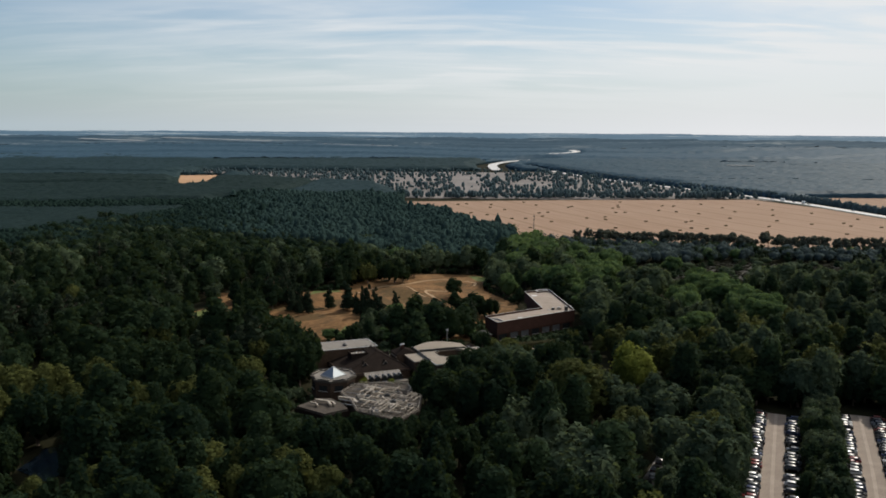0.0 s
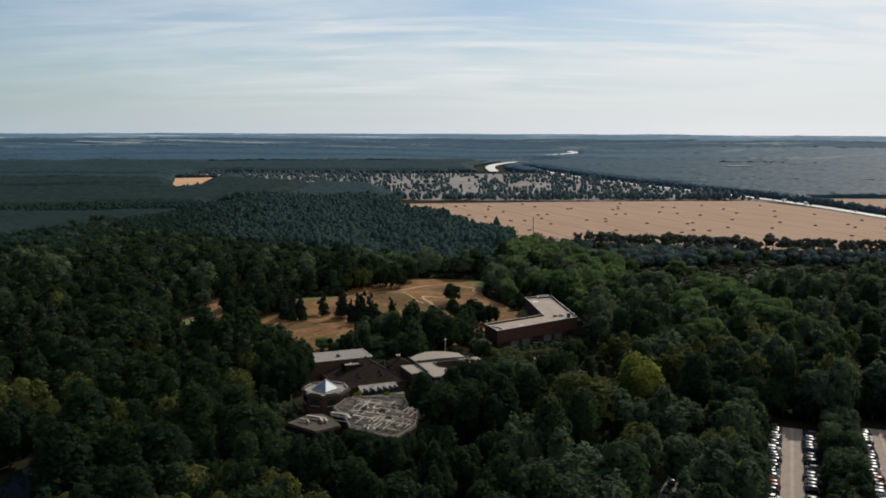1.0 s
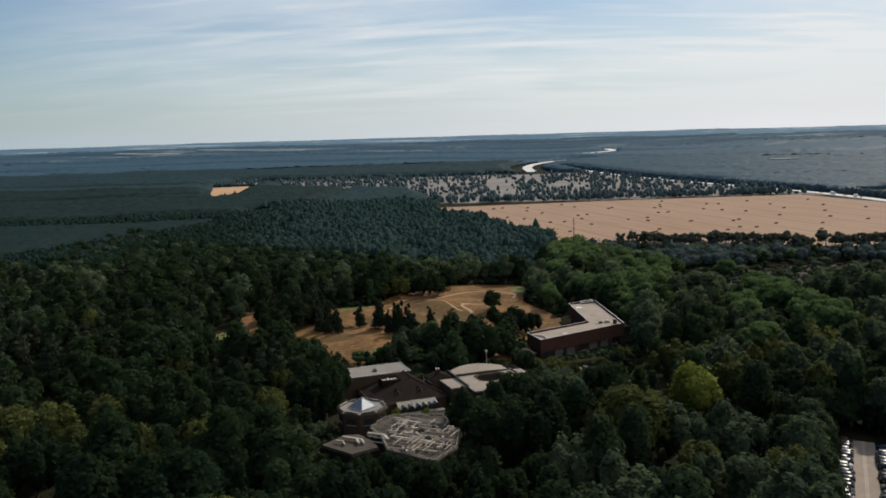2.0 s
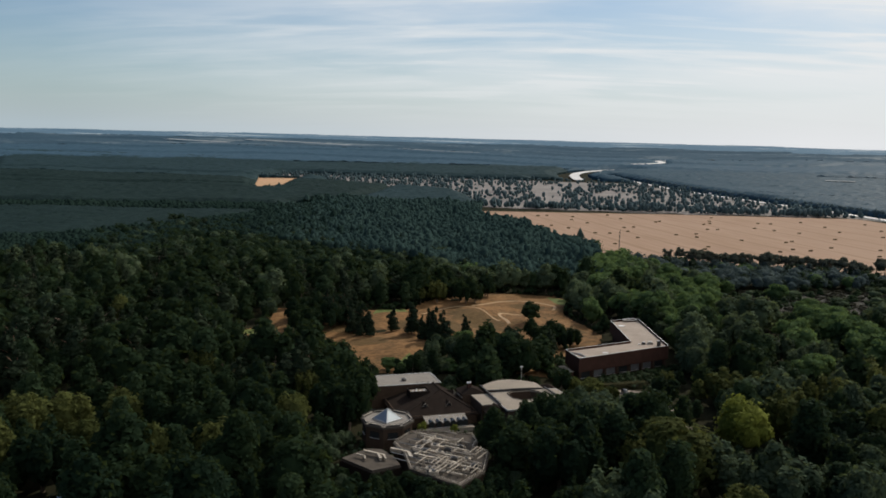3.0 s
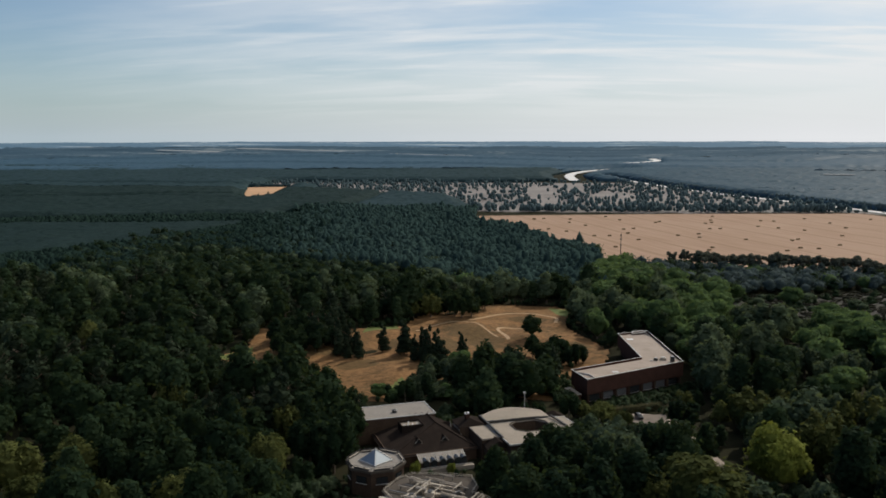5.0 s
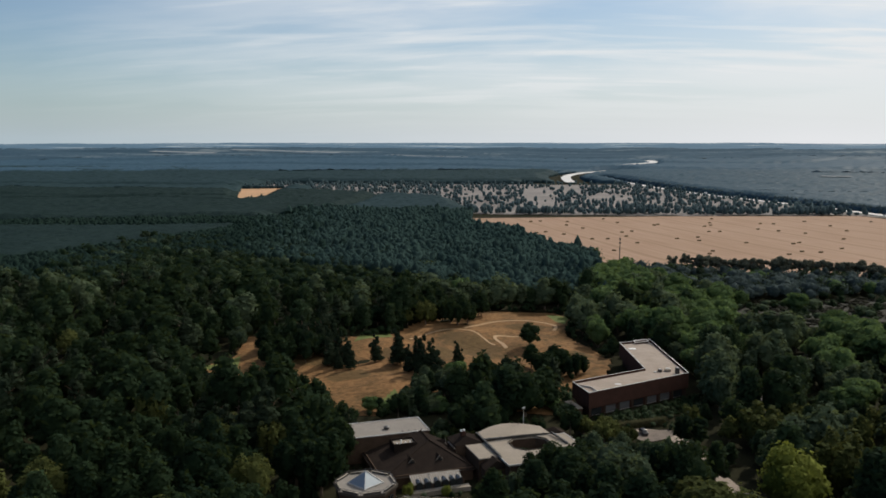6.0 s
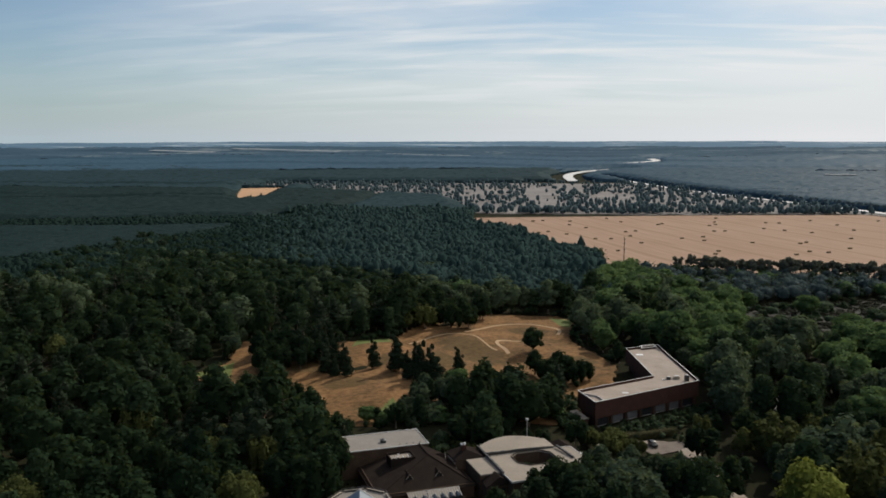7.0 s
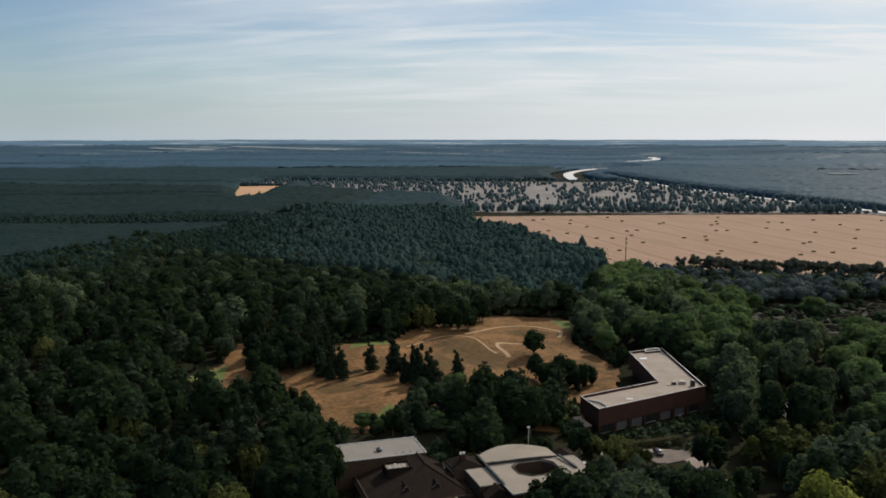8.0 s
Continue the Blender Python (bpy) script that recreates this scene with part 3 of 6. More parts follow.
ribbon("sand_path", [(-58, 527), (-46, 541), (-33.2, 546.4), (-22.7, 531.8), (-13.4, 515.4)], 1.1, 0.03, SAND, "faint sandy path along the edge of rough grass", "path")
# roads
ribbon("service_road", [(24, 391), (36, 394), (47, 396), (54, 390), (58, 372), (60, 355), (66, 335), (74, 318)], 5.6, -0.05, GRAVEL, "pale gravel service road with parked cars", "road")
YARD = [(38, 391), (43, 395.5), (52, 398.5), (54, 394), (50, 388), (45, 385), (41, 386)]
sheet("gravel_yard", YARD, -0.03, YARD_GRIT, "brown gritty yard before the office block", "yard", 0.8, 3)
ribbon("service_road", [(84, 395), (90, 415), (101, 446), (112, 473), (124, 492), (140, 515)], 6.0, -0.05, TARMAC, "grey woodland access road", "road")
ribbon("service_road", [(48, 214), (56.5, 232), (65, 248), (72, 264), (81, 288), (88, 302), (84, 320), (66, 335)], 4.2, -0.04, TARMAC, "grey woodland access road", "road")
AISLES = (((84.5, 205), (99.5, 245), (122.6, 304)), ((113, 205), (129.6, 243), (152.8, 303)))
for a in AISLES:
    ribbon("parking_aisle", a, 6.6, -0.04, GRAVEL, "pale tan gravel aisle of a car park", "car park")
    ribbon("worn_strip", a, 1.1, -0.02, WORN_GRAVEL, "paler worn strip along a gravel aisle", "car park")
ribbon("verge", [(620, 600), (560, 860), (528, 1040), (503, 1240), (446, 1430), (340, 1700), (287, 1895), (250, 2100)], 30.0, 0.1, VERGE, "rough grass verge along the main road", "verge")
ribbon("highway", [(620, 600), (560, 860), (528, 1040), (503, 1240), (446, 1430), (340, 1700), (287, 1895), (250, 2100), (205, 2330)], 14.0, 0.4, CONCRETE_ROAD, "pale main road past the fields", "road")
ribbon("highway", [(112, 2080), (108, 2240), (112, 2360), (134, 2500), (170, 2590), (204, 2640), (250, 2700)], 24.0, 3.0, CONCRETE_ROAD, "broad pale main road curving through distant woods", "road")
ribbon("highway", [(325, 2915), (388, 2997), (440, 3080), (462, 3180), (452, 3290), (470, 3330), (520, 3290)], 26.0, 12.0, CONCRETE_ROAD, "pale main road winding through distant woods", "road")

# pale fields far off among the woods, their bluish colour standing in for haze
HAZED_FIELD = surface("distant_hazed_field", (0.20, 0.225, 0.24), (0.30, 0.325, 0.335), 0.004, 0.05, 0.95)
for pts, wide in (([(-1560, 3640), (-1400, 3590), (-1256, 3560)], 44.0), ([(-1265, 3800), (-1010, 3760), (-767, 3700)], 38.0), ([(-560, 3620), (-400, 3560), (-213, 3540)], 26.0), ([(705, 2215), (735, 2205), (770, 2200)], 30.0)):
    ribbon("distant_field", pts, wide, 14.0, HAZED_FIELD, "haze-pale distant field between hazy woods", "field")

# ---- buildings ----
ROT = 23.3
OX, OY = -30.5, 365.0


def uv(u, v):
    a = radians(ROT)
    return OX + u * math.cos(a) - v * math.sin(a), OY + u * math.sin(a) + v * math.cos(a)


def rail(parent, poly, z, posts, mat=COPING, high=1.0):
    """A guard rail along an outline: two bars and its posts."""
    for p, q in zip(poly, [*poly[1:], poly[0]]):
        for h in (high, high * 0.55):
            part("rail_bar", beam(bmesh.new(), (*p, z + h), (*q, z + h), 0.09, 0.09), mat, parent)
    for p, q in zip(poly, [*poly[1:], poly[0]]):
        n = max(1, round(math.hypot(q[0] - p[0], q[1] - p[1]) / posts))
        for i in range(n):
            x, y = p[0] + (q[0] - p[0]) * i / n, p[1] + (q[1] - p[1]) * i / n
            part("rail_post", boxed(x - 0.05, x + 0.05, y - 0.05, y + 0.05, z, z + high), mat, parent)


def boomerang_block():
    """Three-storey brick block, bent in plan, flat gravel roof behind a metal coping."""
    out = [(24.7, 408.1), (66.9, 439.8), (59.8, 497.6), (44.8, 489.6), (50.1, 445.0), (19.3, 422.6)]
    cx, cy = 45.0, 445.0
    P = [(x - cx, y - cy) for x, y in out]
    t = thing("brick_building", cx, cy, 0, 0, "red-brown brick office block with bent plan and flat gravel roof", "building")
    bm = bmesh.new()
    wall_ring(bm, inset(P, 1.3), 0, 3.6, 0.35)
    part("ground_floor_wall", bm, BRICK, t)
    bm = bmesh.new()
    wall_ring(bm, P, 3.6, 9.0, 0.35)
    part("upper_wall", bm, BRICK, t)
    bm = bmesh.new()
    prism(bm, inset(P, 0.36), 3.6, 3.9)
    part("soffit", bm, COPING, t)
    bm = bmesh.new()
    prism(bm, inset(P, 0.36), 8.6, 8.95)
    part("roof", bm, ROOF_GRAVEL, t, "flat tan gravel roof")
    bm = bmesh.new()
    wall_ring(bm, P, 9.0, 9.8, 0.3)
    part("parapet", bm, BRICK, t)
    bm = bmesh.new()
    wall_ring(bm, inset(P, -0.06), 9.8, 9.92, 0.3)
    part("coping", bm, COPING, t, "pale metal coping")
    # sunken corner terrace with its own coping at the end of the wing
    nook = [(-24.6, -25.1), (-20.6, -36.0), (-17.0, -33.4), (-19.0, -28.0)]
    bm = bmesh.new()
    prism(bm, inset(nook, 0.3), 8.95, 9.05)
    part("terrace_floor", bm, ROOF_GRAVEL, t, "sunken roof terrace")
    bm = bmesh.new()
    wall_ring(bm, nook, 8.95, 9.75, 0.16)
    part("terrace_kerb", bm, COPING, t, "pale terrace kerb")
    # ground floor along the front: pale panels between dark piers
    a, b = Vector(P[0]), Vector(P[1])
    d = (b - a).normalized()
    nrm = Vector((d.y, -d.x))
    length = (b - a).length
    n = 7
    for i in range(n + 1):
        c = a + d * (1.2 + (length - 2.4) * i / n) - nrm * 0.6
        bm = bmesh.new()
        box(bm, c.x - 0.35, c.x + 0.35, c.y - 0.35, c.y + 0.35, 0, 3.6)
        part("pier", bm, TIMBER, t)
    for i in range(n):
        p = a + d * (1.2 + (length - 2.4) * (i + 0.16) / n) - nrm * 1.2
        q = a + d * (1.2 + (length - 2.4) * (i + 0.84) / n) - nrm * 1.2
        bm = bmesh.new()
        beam(bm, (*p, 1.9), (*q, 1.9), 0.12, 2.9)
        w = part("window", bm, PANEL if i % 3 else GLASS, t, "grey ground-floor panel" if i % 3 else "dark ground-floor window")
        bm = bmesh.new()
        beam(bm, (*p, 0.25), (*q, 0.25), 0.3, 0.12)
        s = part("sill", bm, COPING, w)
    # roof plant near the bend
    e = Vector((62.5, 446.5)) - Vector((cx, cy))
    for name, x, y, w, h, mat in (("roof_unit", -6.5, -3.0, 1.6, 1.0, DARK_METAL), ("roof_unit", -3.2, -1.8, 2.4, 1.1, DUCT), ("roof_unit", 0.2, -4.6, 1.7, 2.3, DARK_METAL), ("roof_hatch", -8.6, -4.2, 1.0, 0.4, COPING),
                                  ("roof_hatch", -12.8, 35.0, 3.0, 0.15, WHITE_PAINT), ("roof_hatch", -25.5, -23.0, 2.4, 0.15, COPING)):
        u = part(name, boxed(e.x + x - w / 2, e.x + x + w / 2, e.y + y - w * 0.4, e.y + y + w * 0.4, 8.95, 8.95 + h, bevel=0.06), mat, t)
        if name == "roof_unit":
            part("vent_cap", boxed(e.x + x - w * 0.3, e.x + x + w * 0.3, e.y + y - w * 0.25, e.y + y + w * 0.25, 8.95 + h, 9.15 + h), COPING, u)
    # rails at the two ends
    bm = bmesh.new()
    prism(bm, [(6.9, 45.6), (13.6, 48.9), (12.8, 52.6), (7.2, 49.8)], 8.95, 9.6)
    part("stair_head", bm, BRICK, t)
    bm = bmesh.new()
    wall_ring(bm, [(6.6, 45.2), (13.9, 48.7), (13.0, 53.0), (7.0, 50.0)], 9.6, 9.95, 0.35)
    part("stair_head_coping", bm, COPING, t, "pale metal roof edge")
    # low porch at the end wall
    bm = bmesh.new()
    prism(bm, [(-28.6, -27.4), (-26.3, -25.8), (-22.6, -35.2), (-24.9, -36.6)], 0, 3.2)
    part("porch_wall", bm, BRICK, t)
    bm = bmesh.new()
    prism(bm, [(-28.9, -27.3), (-26.2, -25.5), (-22.3, -35.3), (-24.9, -36.9)], 3.2, 3.4)
    part("porch_roof", bm, ROOF_FELT, t, "grey porch roof")


def flat_hall():
    """Tall hall with a pale flat roof and a vent."""
    t = thing("sports_hall", OX, OY, 0, ROT, "brown timber hall with pale flat roof", "building")
    P = [(-27.5, 0), (0, 0), (0, 13.9), (-27.5, 13.9)]
    bm = bmesh.new()
    wall_ring(bm, P, 0, 8.6, 0.3)
    part("wall", bm, TIMBER, t)
    bm = bmesh.new()
    prism(bm, inset(P, 0.3), 8.4, 8.72)
    part("roof", bm, HALL_FELT, t, "grey flat roof")
    bm = bmesh.new()
    wall_ring(bm, inset(P, -0.2), 8.6, 8.86, 0.24)
    part("coping", bm, COPING, t, "pale metal edge")
    bm = bmesh.new()
    cyl(bm, (-13.2, 5.2, 8.7), (-13.2, 5.2, 9.5), 0.9, 0.9, 12)
    v = part("roof_vent", bm, DARK_METAL, t, "dark round roof vent")
    bm = bmesh.new()
    cyl(bm, (-13.2, 5.2, 9.5), (-13.2, 5.2, 9.95), 1.15, 0.25, 12)
    part("vent_cowl", bm, DARK_METAL, v)
    for i in range(4):
        part("roof_outlet", boxed(-9 + 2.2 * i, -8.7 + 2.2 * i, 1.4, 1.7, 8.72, 8.95), DARK_METAL, t)


def hipped_roof(bm, u0, u1, v0, v1, ze, ru, rv0, rv1, zr):
    """A hipped roof over a rectangle: ridge along v at ru."""
    c = [bm.verts.new(p) for p in ((u0, v0, ze), (u1, v0, ze), (u1, v1, ze), (u0, v1, ze), (ru, rv0, zr), (ru, rv1, zr))]
    for q in ((0, 1, 4), (1, 2, 5, 4), (2, 3, 5), (3, 0, 4, 5), (3, 2, 1, 0)):
        bm.faces.new([c[i] for i in q])
    return bm


def tile_courses(bm, u0, u1, v0, v1, ze, ru, rv0, rv1, zr, n):
    """Proud tile courses on the four slopes of a hipped roof."""
    corners = [Vector(p) for p in ((u0, v0, ze), (u1, v0, ze), (u1, v1, ze), (u0, v1, ze))]
    tops = [Vector((ru, rv0, zr)), Vector((ru, rv0, zr)), Vector((ru, rv1, zr)), Vector((ru, rv1, zr))]
    for i in range(1, n):
        f = i / n
        ring = [c.lerp(t, f) + Vector((0, 0, 0.01)) for c, t in zip(corners, tops)]
        for p, q in zip(ring, [*ring[1:], ring[0]]):
            if (p - q).length > 0.3:
                beam(bm, p, q, 0.10, 0.03)
    return bm


def brown_hall():
    """Big brown-tiled hipped roof with dormers, a roof terrace and a glazed lean-to."""
    t = thing("tiled_pavilion", OX, OY, 0, ROT, "large pavilion with brown tiled hipped roof and dormers", "building")
    u0, u1, v0, v1 = -23.0, 7.5, -24.4, -0.4
    bm = bmesh.new()
    wall_ring(bm, [(u0 + 0.8, v0 + 0.8), (u1 - 0.8, v0 + 0.8), (u1 - 0.8, v1), (u0 + 0.8, v1)], 0, 4.2, 0.3)
    part("wall", bm, TIMBER, t)
    shape = (u0, u1, v0, v1, 3.6, -3.2, -10.0, -0.5, 9.1)
    part("roof", hipped_roof(bmesh.new(), *shape), BROWN_TILE, t, "brown clay tile roof")
    part("tile_course", tile_courses(bmesh.new(), *shape, 16), BROWN_TILE, t)
    bm = bmesh.new()
    for c in ((u0, v0, 3.65), (u1, v0, 3.65)):
        beam(bm, c, (-3.2, -10.0, 9.2), 0.35, 0.2)
    beam(bm, (-3.2, -10.0, 9.22), (-3.2, -0.5, 9.22), 0.35, 0.2)
    part("ridge_tiles", bm, BROWN_TILE, t)
    # dormers on the front and on the side slope
    for u, v, z, turn in ((-11.5, -17.6, 5.4, 0), (-2.6, -17.6, 5.4, 0), (2.0, -6.0, 5.7, 90), (3.6, -12.0, 4.9, 90)):
        d = new("dormer")
        d.parent = t
        d.matrix_basis = pose(u, v, z, 0, 0, turn)
        bm = bmesh.new()
        vs = [bm.verts.new(p) for p in ((-1.3, -1.2, 0), (1.3, -1.2, 0), (0, -1.4, 1.7), (0, 3.2, 1.7), (-1.3, 2.2, 0.5), (1.3, 2.2, 0.5))]
        for q in ((0, 2, 3, 4), (2, 1, 5, 3), (0, 1, 2), (4, 3, 5)):
            bm.faces.new([vs[i] for i in q])
        part("dormer_roof", bm, BROWN_TILE, d)
        bm = bmesh.new()
        beam(bm, (-1.4, -1.25, 0.0), (0, -1.45, 1.75), 0.12, 0.12)
        beam(bm, (1.4, -1.25, 0.0), (0, -1.45, 1.75), 0.12, 0.12)
        part("verge_board", bm, DUCT, d, "weathered pale verge board")
        bm = bmesh.new()
        box(bm, -0.6, 0.6, -1.32, -1.24, 0.1, 0.9)
        part("dormer_window", bm, GLASS, d)
    # roof terrace below the hall wall
    tr = part("roof_terrace", wall_ring(bmesh.new(), [(-14.6, -9.6), (-7.0, -9.6), (-7.0, -4.0), (-14.6, -4.0)], 5.6, 8.7, 0.3), BROWN_TILE, t, "sunken roof terrace with dark tiled sides")
    part("terrace_floor", boxed(-14.3, -7.3, -9.3, -4.3, 5.6, 8.0), ROOF_FELT, tr, "pale terrace floor")
    for a, b in ((-13.4, -8.6), (-12.1, -8.4), (-10.6, -8.7), (-9.0, -8.3), (-11.4, -6.4)):
        part("vent", cyl(bmesh.new(), (a, b, 8.0), (a, b, 8.9), 0.24, 0.24, 8), WHITE_PAINT, tr)
    # glazed lean-to over the front eaves
    g = new("lean_to")
    g.parent = t
    for s0, s1 in ((-14.0, -8.6), (-8.2, 1.2)):
        bm = bmesh.new()
        vs = [bm.verts.new(p) for p in ((s0, -25.2, 4.6), (s1, -25.2, 4.6), (s1, -29.0, 3.0), (s0, -29.0, 3.0), (s0, -25.2, 4.4), (s1, -25.2, 4.4), (s1, -29.0, 2.8), (s0, -29.0, 2.8))]
        for q in ((0, 1, 2, 3), (7, 6, 5, 4), (0, 4, 5, 1), (1, 5, 6, 2), (2, 6, 7, 3), (3, 7, 4, 0)):
            bm.faces.new([vs[i] for i in q])
        part("sheet_roof", bm, ROOF_FELT, g, "pale ribbed sheet roof")
        n = round((s1 - s0) / 0.75)
        for i in range(n + 1):
            u = s0 + (s1 - s0) * i / n
            part("rib", beam(bmesh.new(), (u, -25.2, 4.66), (u, -29.0, 3.06), 0.1, 0.12), COPING, g)
    for u in (-12.2, -9.6, -6.6, -4.2, -1.8, 0.2):
        bm = bmesh.new()
        cyl(bm, (u, -29.8, 3.0), (u, -26.6, 3.0), 0.95, 0.95, 12)
        box(bm, u - 0.94, u + 0.94, -29.79, -28.3, 1.7, 3.0)
        w = part("arched_window", bm, GLASS, g, "dark arched window")
        part("sill", boxed(u - 1.0, u + 1.0, -30.0, -29.7, 1.55, 1.7), COPING, w)
    part("front_wall", boxed(-15.0, 2.0, -28.9, -28.6, 0, 2.8), TIMBER, g)
    part("ledge", boxed(-16.5, 3.2, -31.2, -28.9, 0.0, 1.4), ROOF_FELT, g, "pale stone ledge")


def crescent_building():
    """Low building with a curved back, courtyard and pale roofs."""
    t = thing("courtyard_building", OX, OY, 0, ROT, "low brown building with pale roofs round an octagonal courtyard", "building")
    Z = 7.5
    arc = [(14.6 + 22.2 * i / 16, -6.3 + 4.9 * math.sin(math.pi * i / 16) ** 0.9) for i in range(17)]
    crescent = [(14.6, -12.7), (36.6, -12.7)] + arc[::-1]
    bm = bmesh.new()
    wall_ring(bm, crescent, 0, Z + 0.5, 0.3)
    part("wall", bm, TIMBER, t)
    bm = bmesh.new()
    vs = []
    for k in range(17):
        u = 14.3 + 22.8 * k / 16
        top = Z + 0.55 + 0.5 * math.sin(math.pi * k / 16)
        v = -6.1 + 4.9 * math.sin(math.pi * k / 16) ** 0.9
        vs.append([bm.verts.new((u, -12.9, top)), bm.verts.new((u, v, top)), bm.verts.new((u, v, top - 0.3)), bm.verts.new((u, -12.9, top - 0.3))])
    for a, b in zip(vs, vs[1:]):
        for k in range(4):
            bm.faces.new((a[k], a[(k + 1) % 4], b[(k + 1) % 4], b[k]))
    bm.faces.new(vs[0])
    bm.faces.new(vs[-1][::-1])
    part("curved_roof", bm, ROOF_FELT, t, "pale curved roof")
    # ring round the courtyard, as eight trapezoids
    hole = [(24.2, -24), (31.0, -24), (34.0, -21.0), (34.0, -16.2), (31.2, -13.4), (24.4, -13.4), (21.5, -16.0), (21.5, -21.2)]
    outer = [(14.2, -34), (36.0, -34), (42.5, -23.2), (42.5, -13.4), (37.5, -13.0), (20.0, -13.0), (14.2, -13.2), (14.2, -24.2)]
    bm = bmesh.new()
    ring_of(bm, outer, hole, Z - 0.35, Z)
    part("roof", bm, ROOF_FELT, t, "pale flat roof")
    bm = bmesh.new()
    wall_ring(bm, inset(outer, 0.5), 0, Z - 0.35, 0.3)
    part("outer_wall", bm, TIMBER, t)
    bm = bmesh.new()
    wall_ring(bm, inset(hole, -0.35), 0, Z - 0.3, 0.3)
    part("courtyard_wall", bm, TIMBER, t)
    bm = bmesh.new()
    wall_ring(bm, inset(hole, -0.3), Z, Z + 0.3, 0.2)
    part("courtyard_coping", bm, PLANT_FELT, t, "weathered courtyard edge")
    bm = bmesh.new()
    wall_ring(bm, inset(outer, -0.08), Z - 0.4, Z + 0.1, 0.16)
    part("coping", bm, COPING, t, "pale metal edge")
    # dark double gutters with clips
    for (p, q) in (((14.4, -12.8), (36.8, -12.8)), ((14.2, -5.8), (14.2, -27.5)), ((37.6, -13.2), (38.8, -23.0))):
        g = part("gutter", beam(bmesh.new(), (*p, Z + 0.75), (*q, Z + 0.3), 0.55, 0.5), DARK_METAL, t, "dark roof gutter")
        n = 6
        for i in range(n):
            f = (i + 0.5) / n
            x, y = p[0] + (q[0] - p[0]) * f, p[1] + (q[1] - p[1]) * f
            z = Z + 0.75 - 0.45 * f
            part("gutter_clip", boxed(x - 0.3, x + 0.3, y - 0.3, y + 0.3, z + 0.2, z + 0.36), DARK_METAL, g)
    # left wing: pale roof slope over a brown gable
    bm = bmesh.new()
    wall_ring(bm, [(7.8, -25.5), (13.9, -25.5), (13.9, -13.4), (7.8, -13.4)], 0, 6.9, 0.3)
    part("wing_wall", bm, TIMBER, t)
    bm = bmesh.new()
    prism(bm, [(7.8, -25.8), (13.9, -25.8), (13.9, -13.3), (7.8, -13.3)], 6.9, 7.3)
    part("wing_roof", bm, ROOF_FELT, t, "pale flat roof")
    bm = bmesh.new()
    vs = [bm.verts.new(p) for p in ((8.0, -30.2, 5.2), (16.6, -30.2, 5.2), (12.3, -29.6, 7.6), (12.3, -25.2, 7.6), (8.0, -25.2, 5.6), (16.6, -25.2, 5.6))]
    for q in ((0, 2, 3, 4), (2, 1, 5, 3), (0, 1, 2), (4, 3, 5)):
        bm.faces.new([vs[i] for i in q])
    part("gable_roof", bm, BROWN_TILE, t, "brown tiled gable")
    part("gable_wall", boxed(8.4, 16.2, -29.6, -25.9, 0, 5.2), TIMBER, t)
    for i in range(4):
        part("window", boxed(9.2 + 1.8 * i, 10.4 + 1.8 * i, -29.68, -29.58, 1.2, 4.2), GLASS, t)
    # brown hipped stair tower with chimney and lamps
    part("tower_wall", boxed(4.6, 13.6, -13.2, -5.2, 0, 7.4), TIMBER, t)
    part("tower_roof", hipped_roof(bmesh.new(), 4.2, 14.0, -13.3, -4.8, 7.4, 9.0, -11.0, -7.0, 9.4), BROWN_TILE, t, "brown tiled roof")
    ch = part("chimney", boxed(7.6, 9.0, -10.2, -8.9, 7.6, 10.6), BRICK, t, "brown chimney")
    for s in (7.7, 8.7):
        part("chimney_lamp", boxed(s - 0.3, s + 0.3, -9.8, -9.3, 10.6, 11.2), WHITE_PAINT, ch)
    part("link_roof", boxed(4.2, 8.6, -13.0, -6.0, 6.2, 6.5), ROOF_FELT, t, "small pale link roof")
    part("link_wall", boxed(4.4, 8.4, -12.8, -6.2, 0, 6.2), TIMBER, t)
    # brown roof and plant at the far end
    part("end_roof", hipped_roof(bmesh.new(), 36.9, 46.5, -12.6, -3.0, 5.0, 42.0, -10.0, -6.0, 7.4), BROWN_TILE, t, "brown tiled roof")
    part("end_wall", boxed(37.3, 46.0, -12.2, -3.4, 0, 5.0), TIMBER, t)
    for u, v, h in ((47.5, -10.0, 3.6), (48.3, -15.0, 3.0)):
        part("cooling_unit", boxed(u - 1.2, u + 1.2, v - 1.0, v + 1.0, 0, h, bevel=0.1), COPING, t, "white rooftop cooling unit")


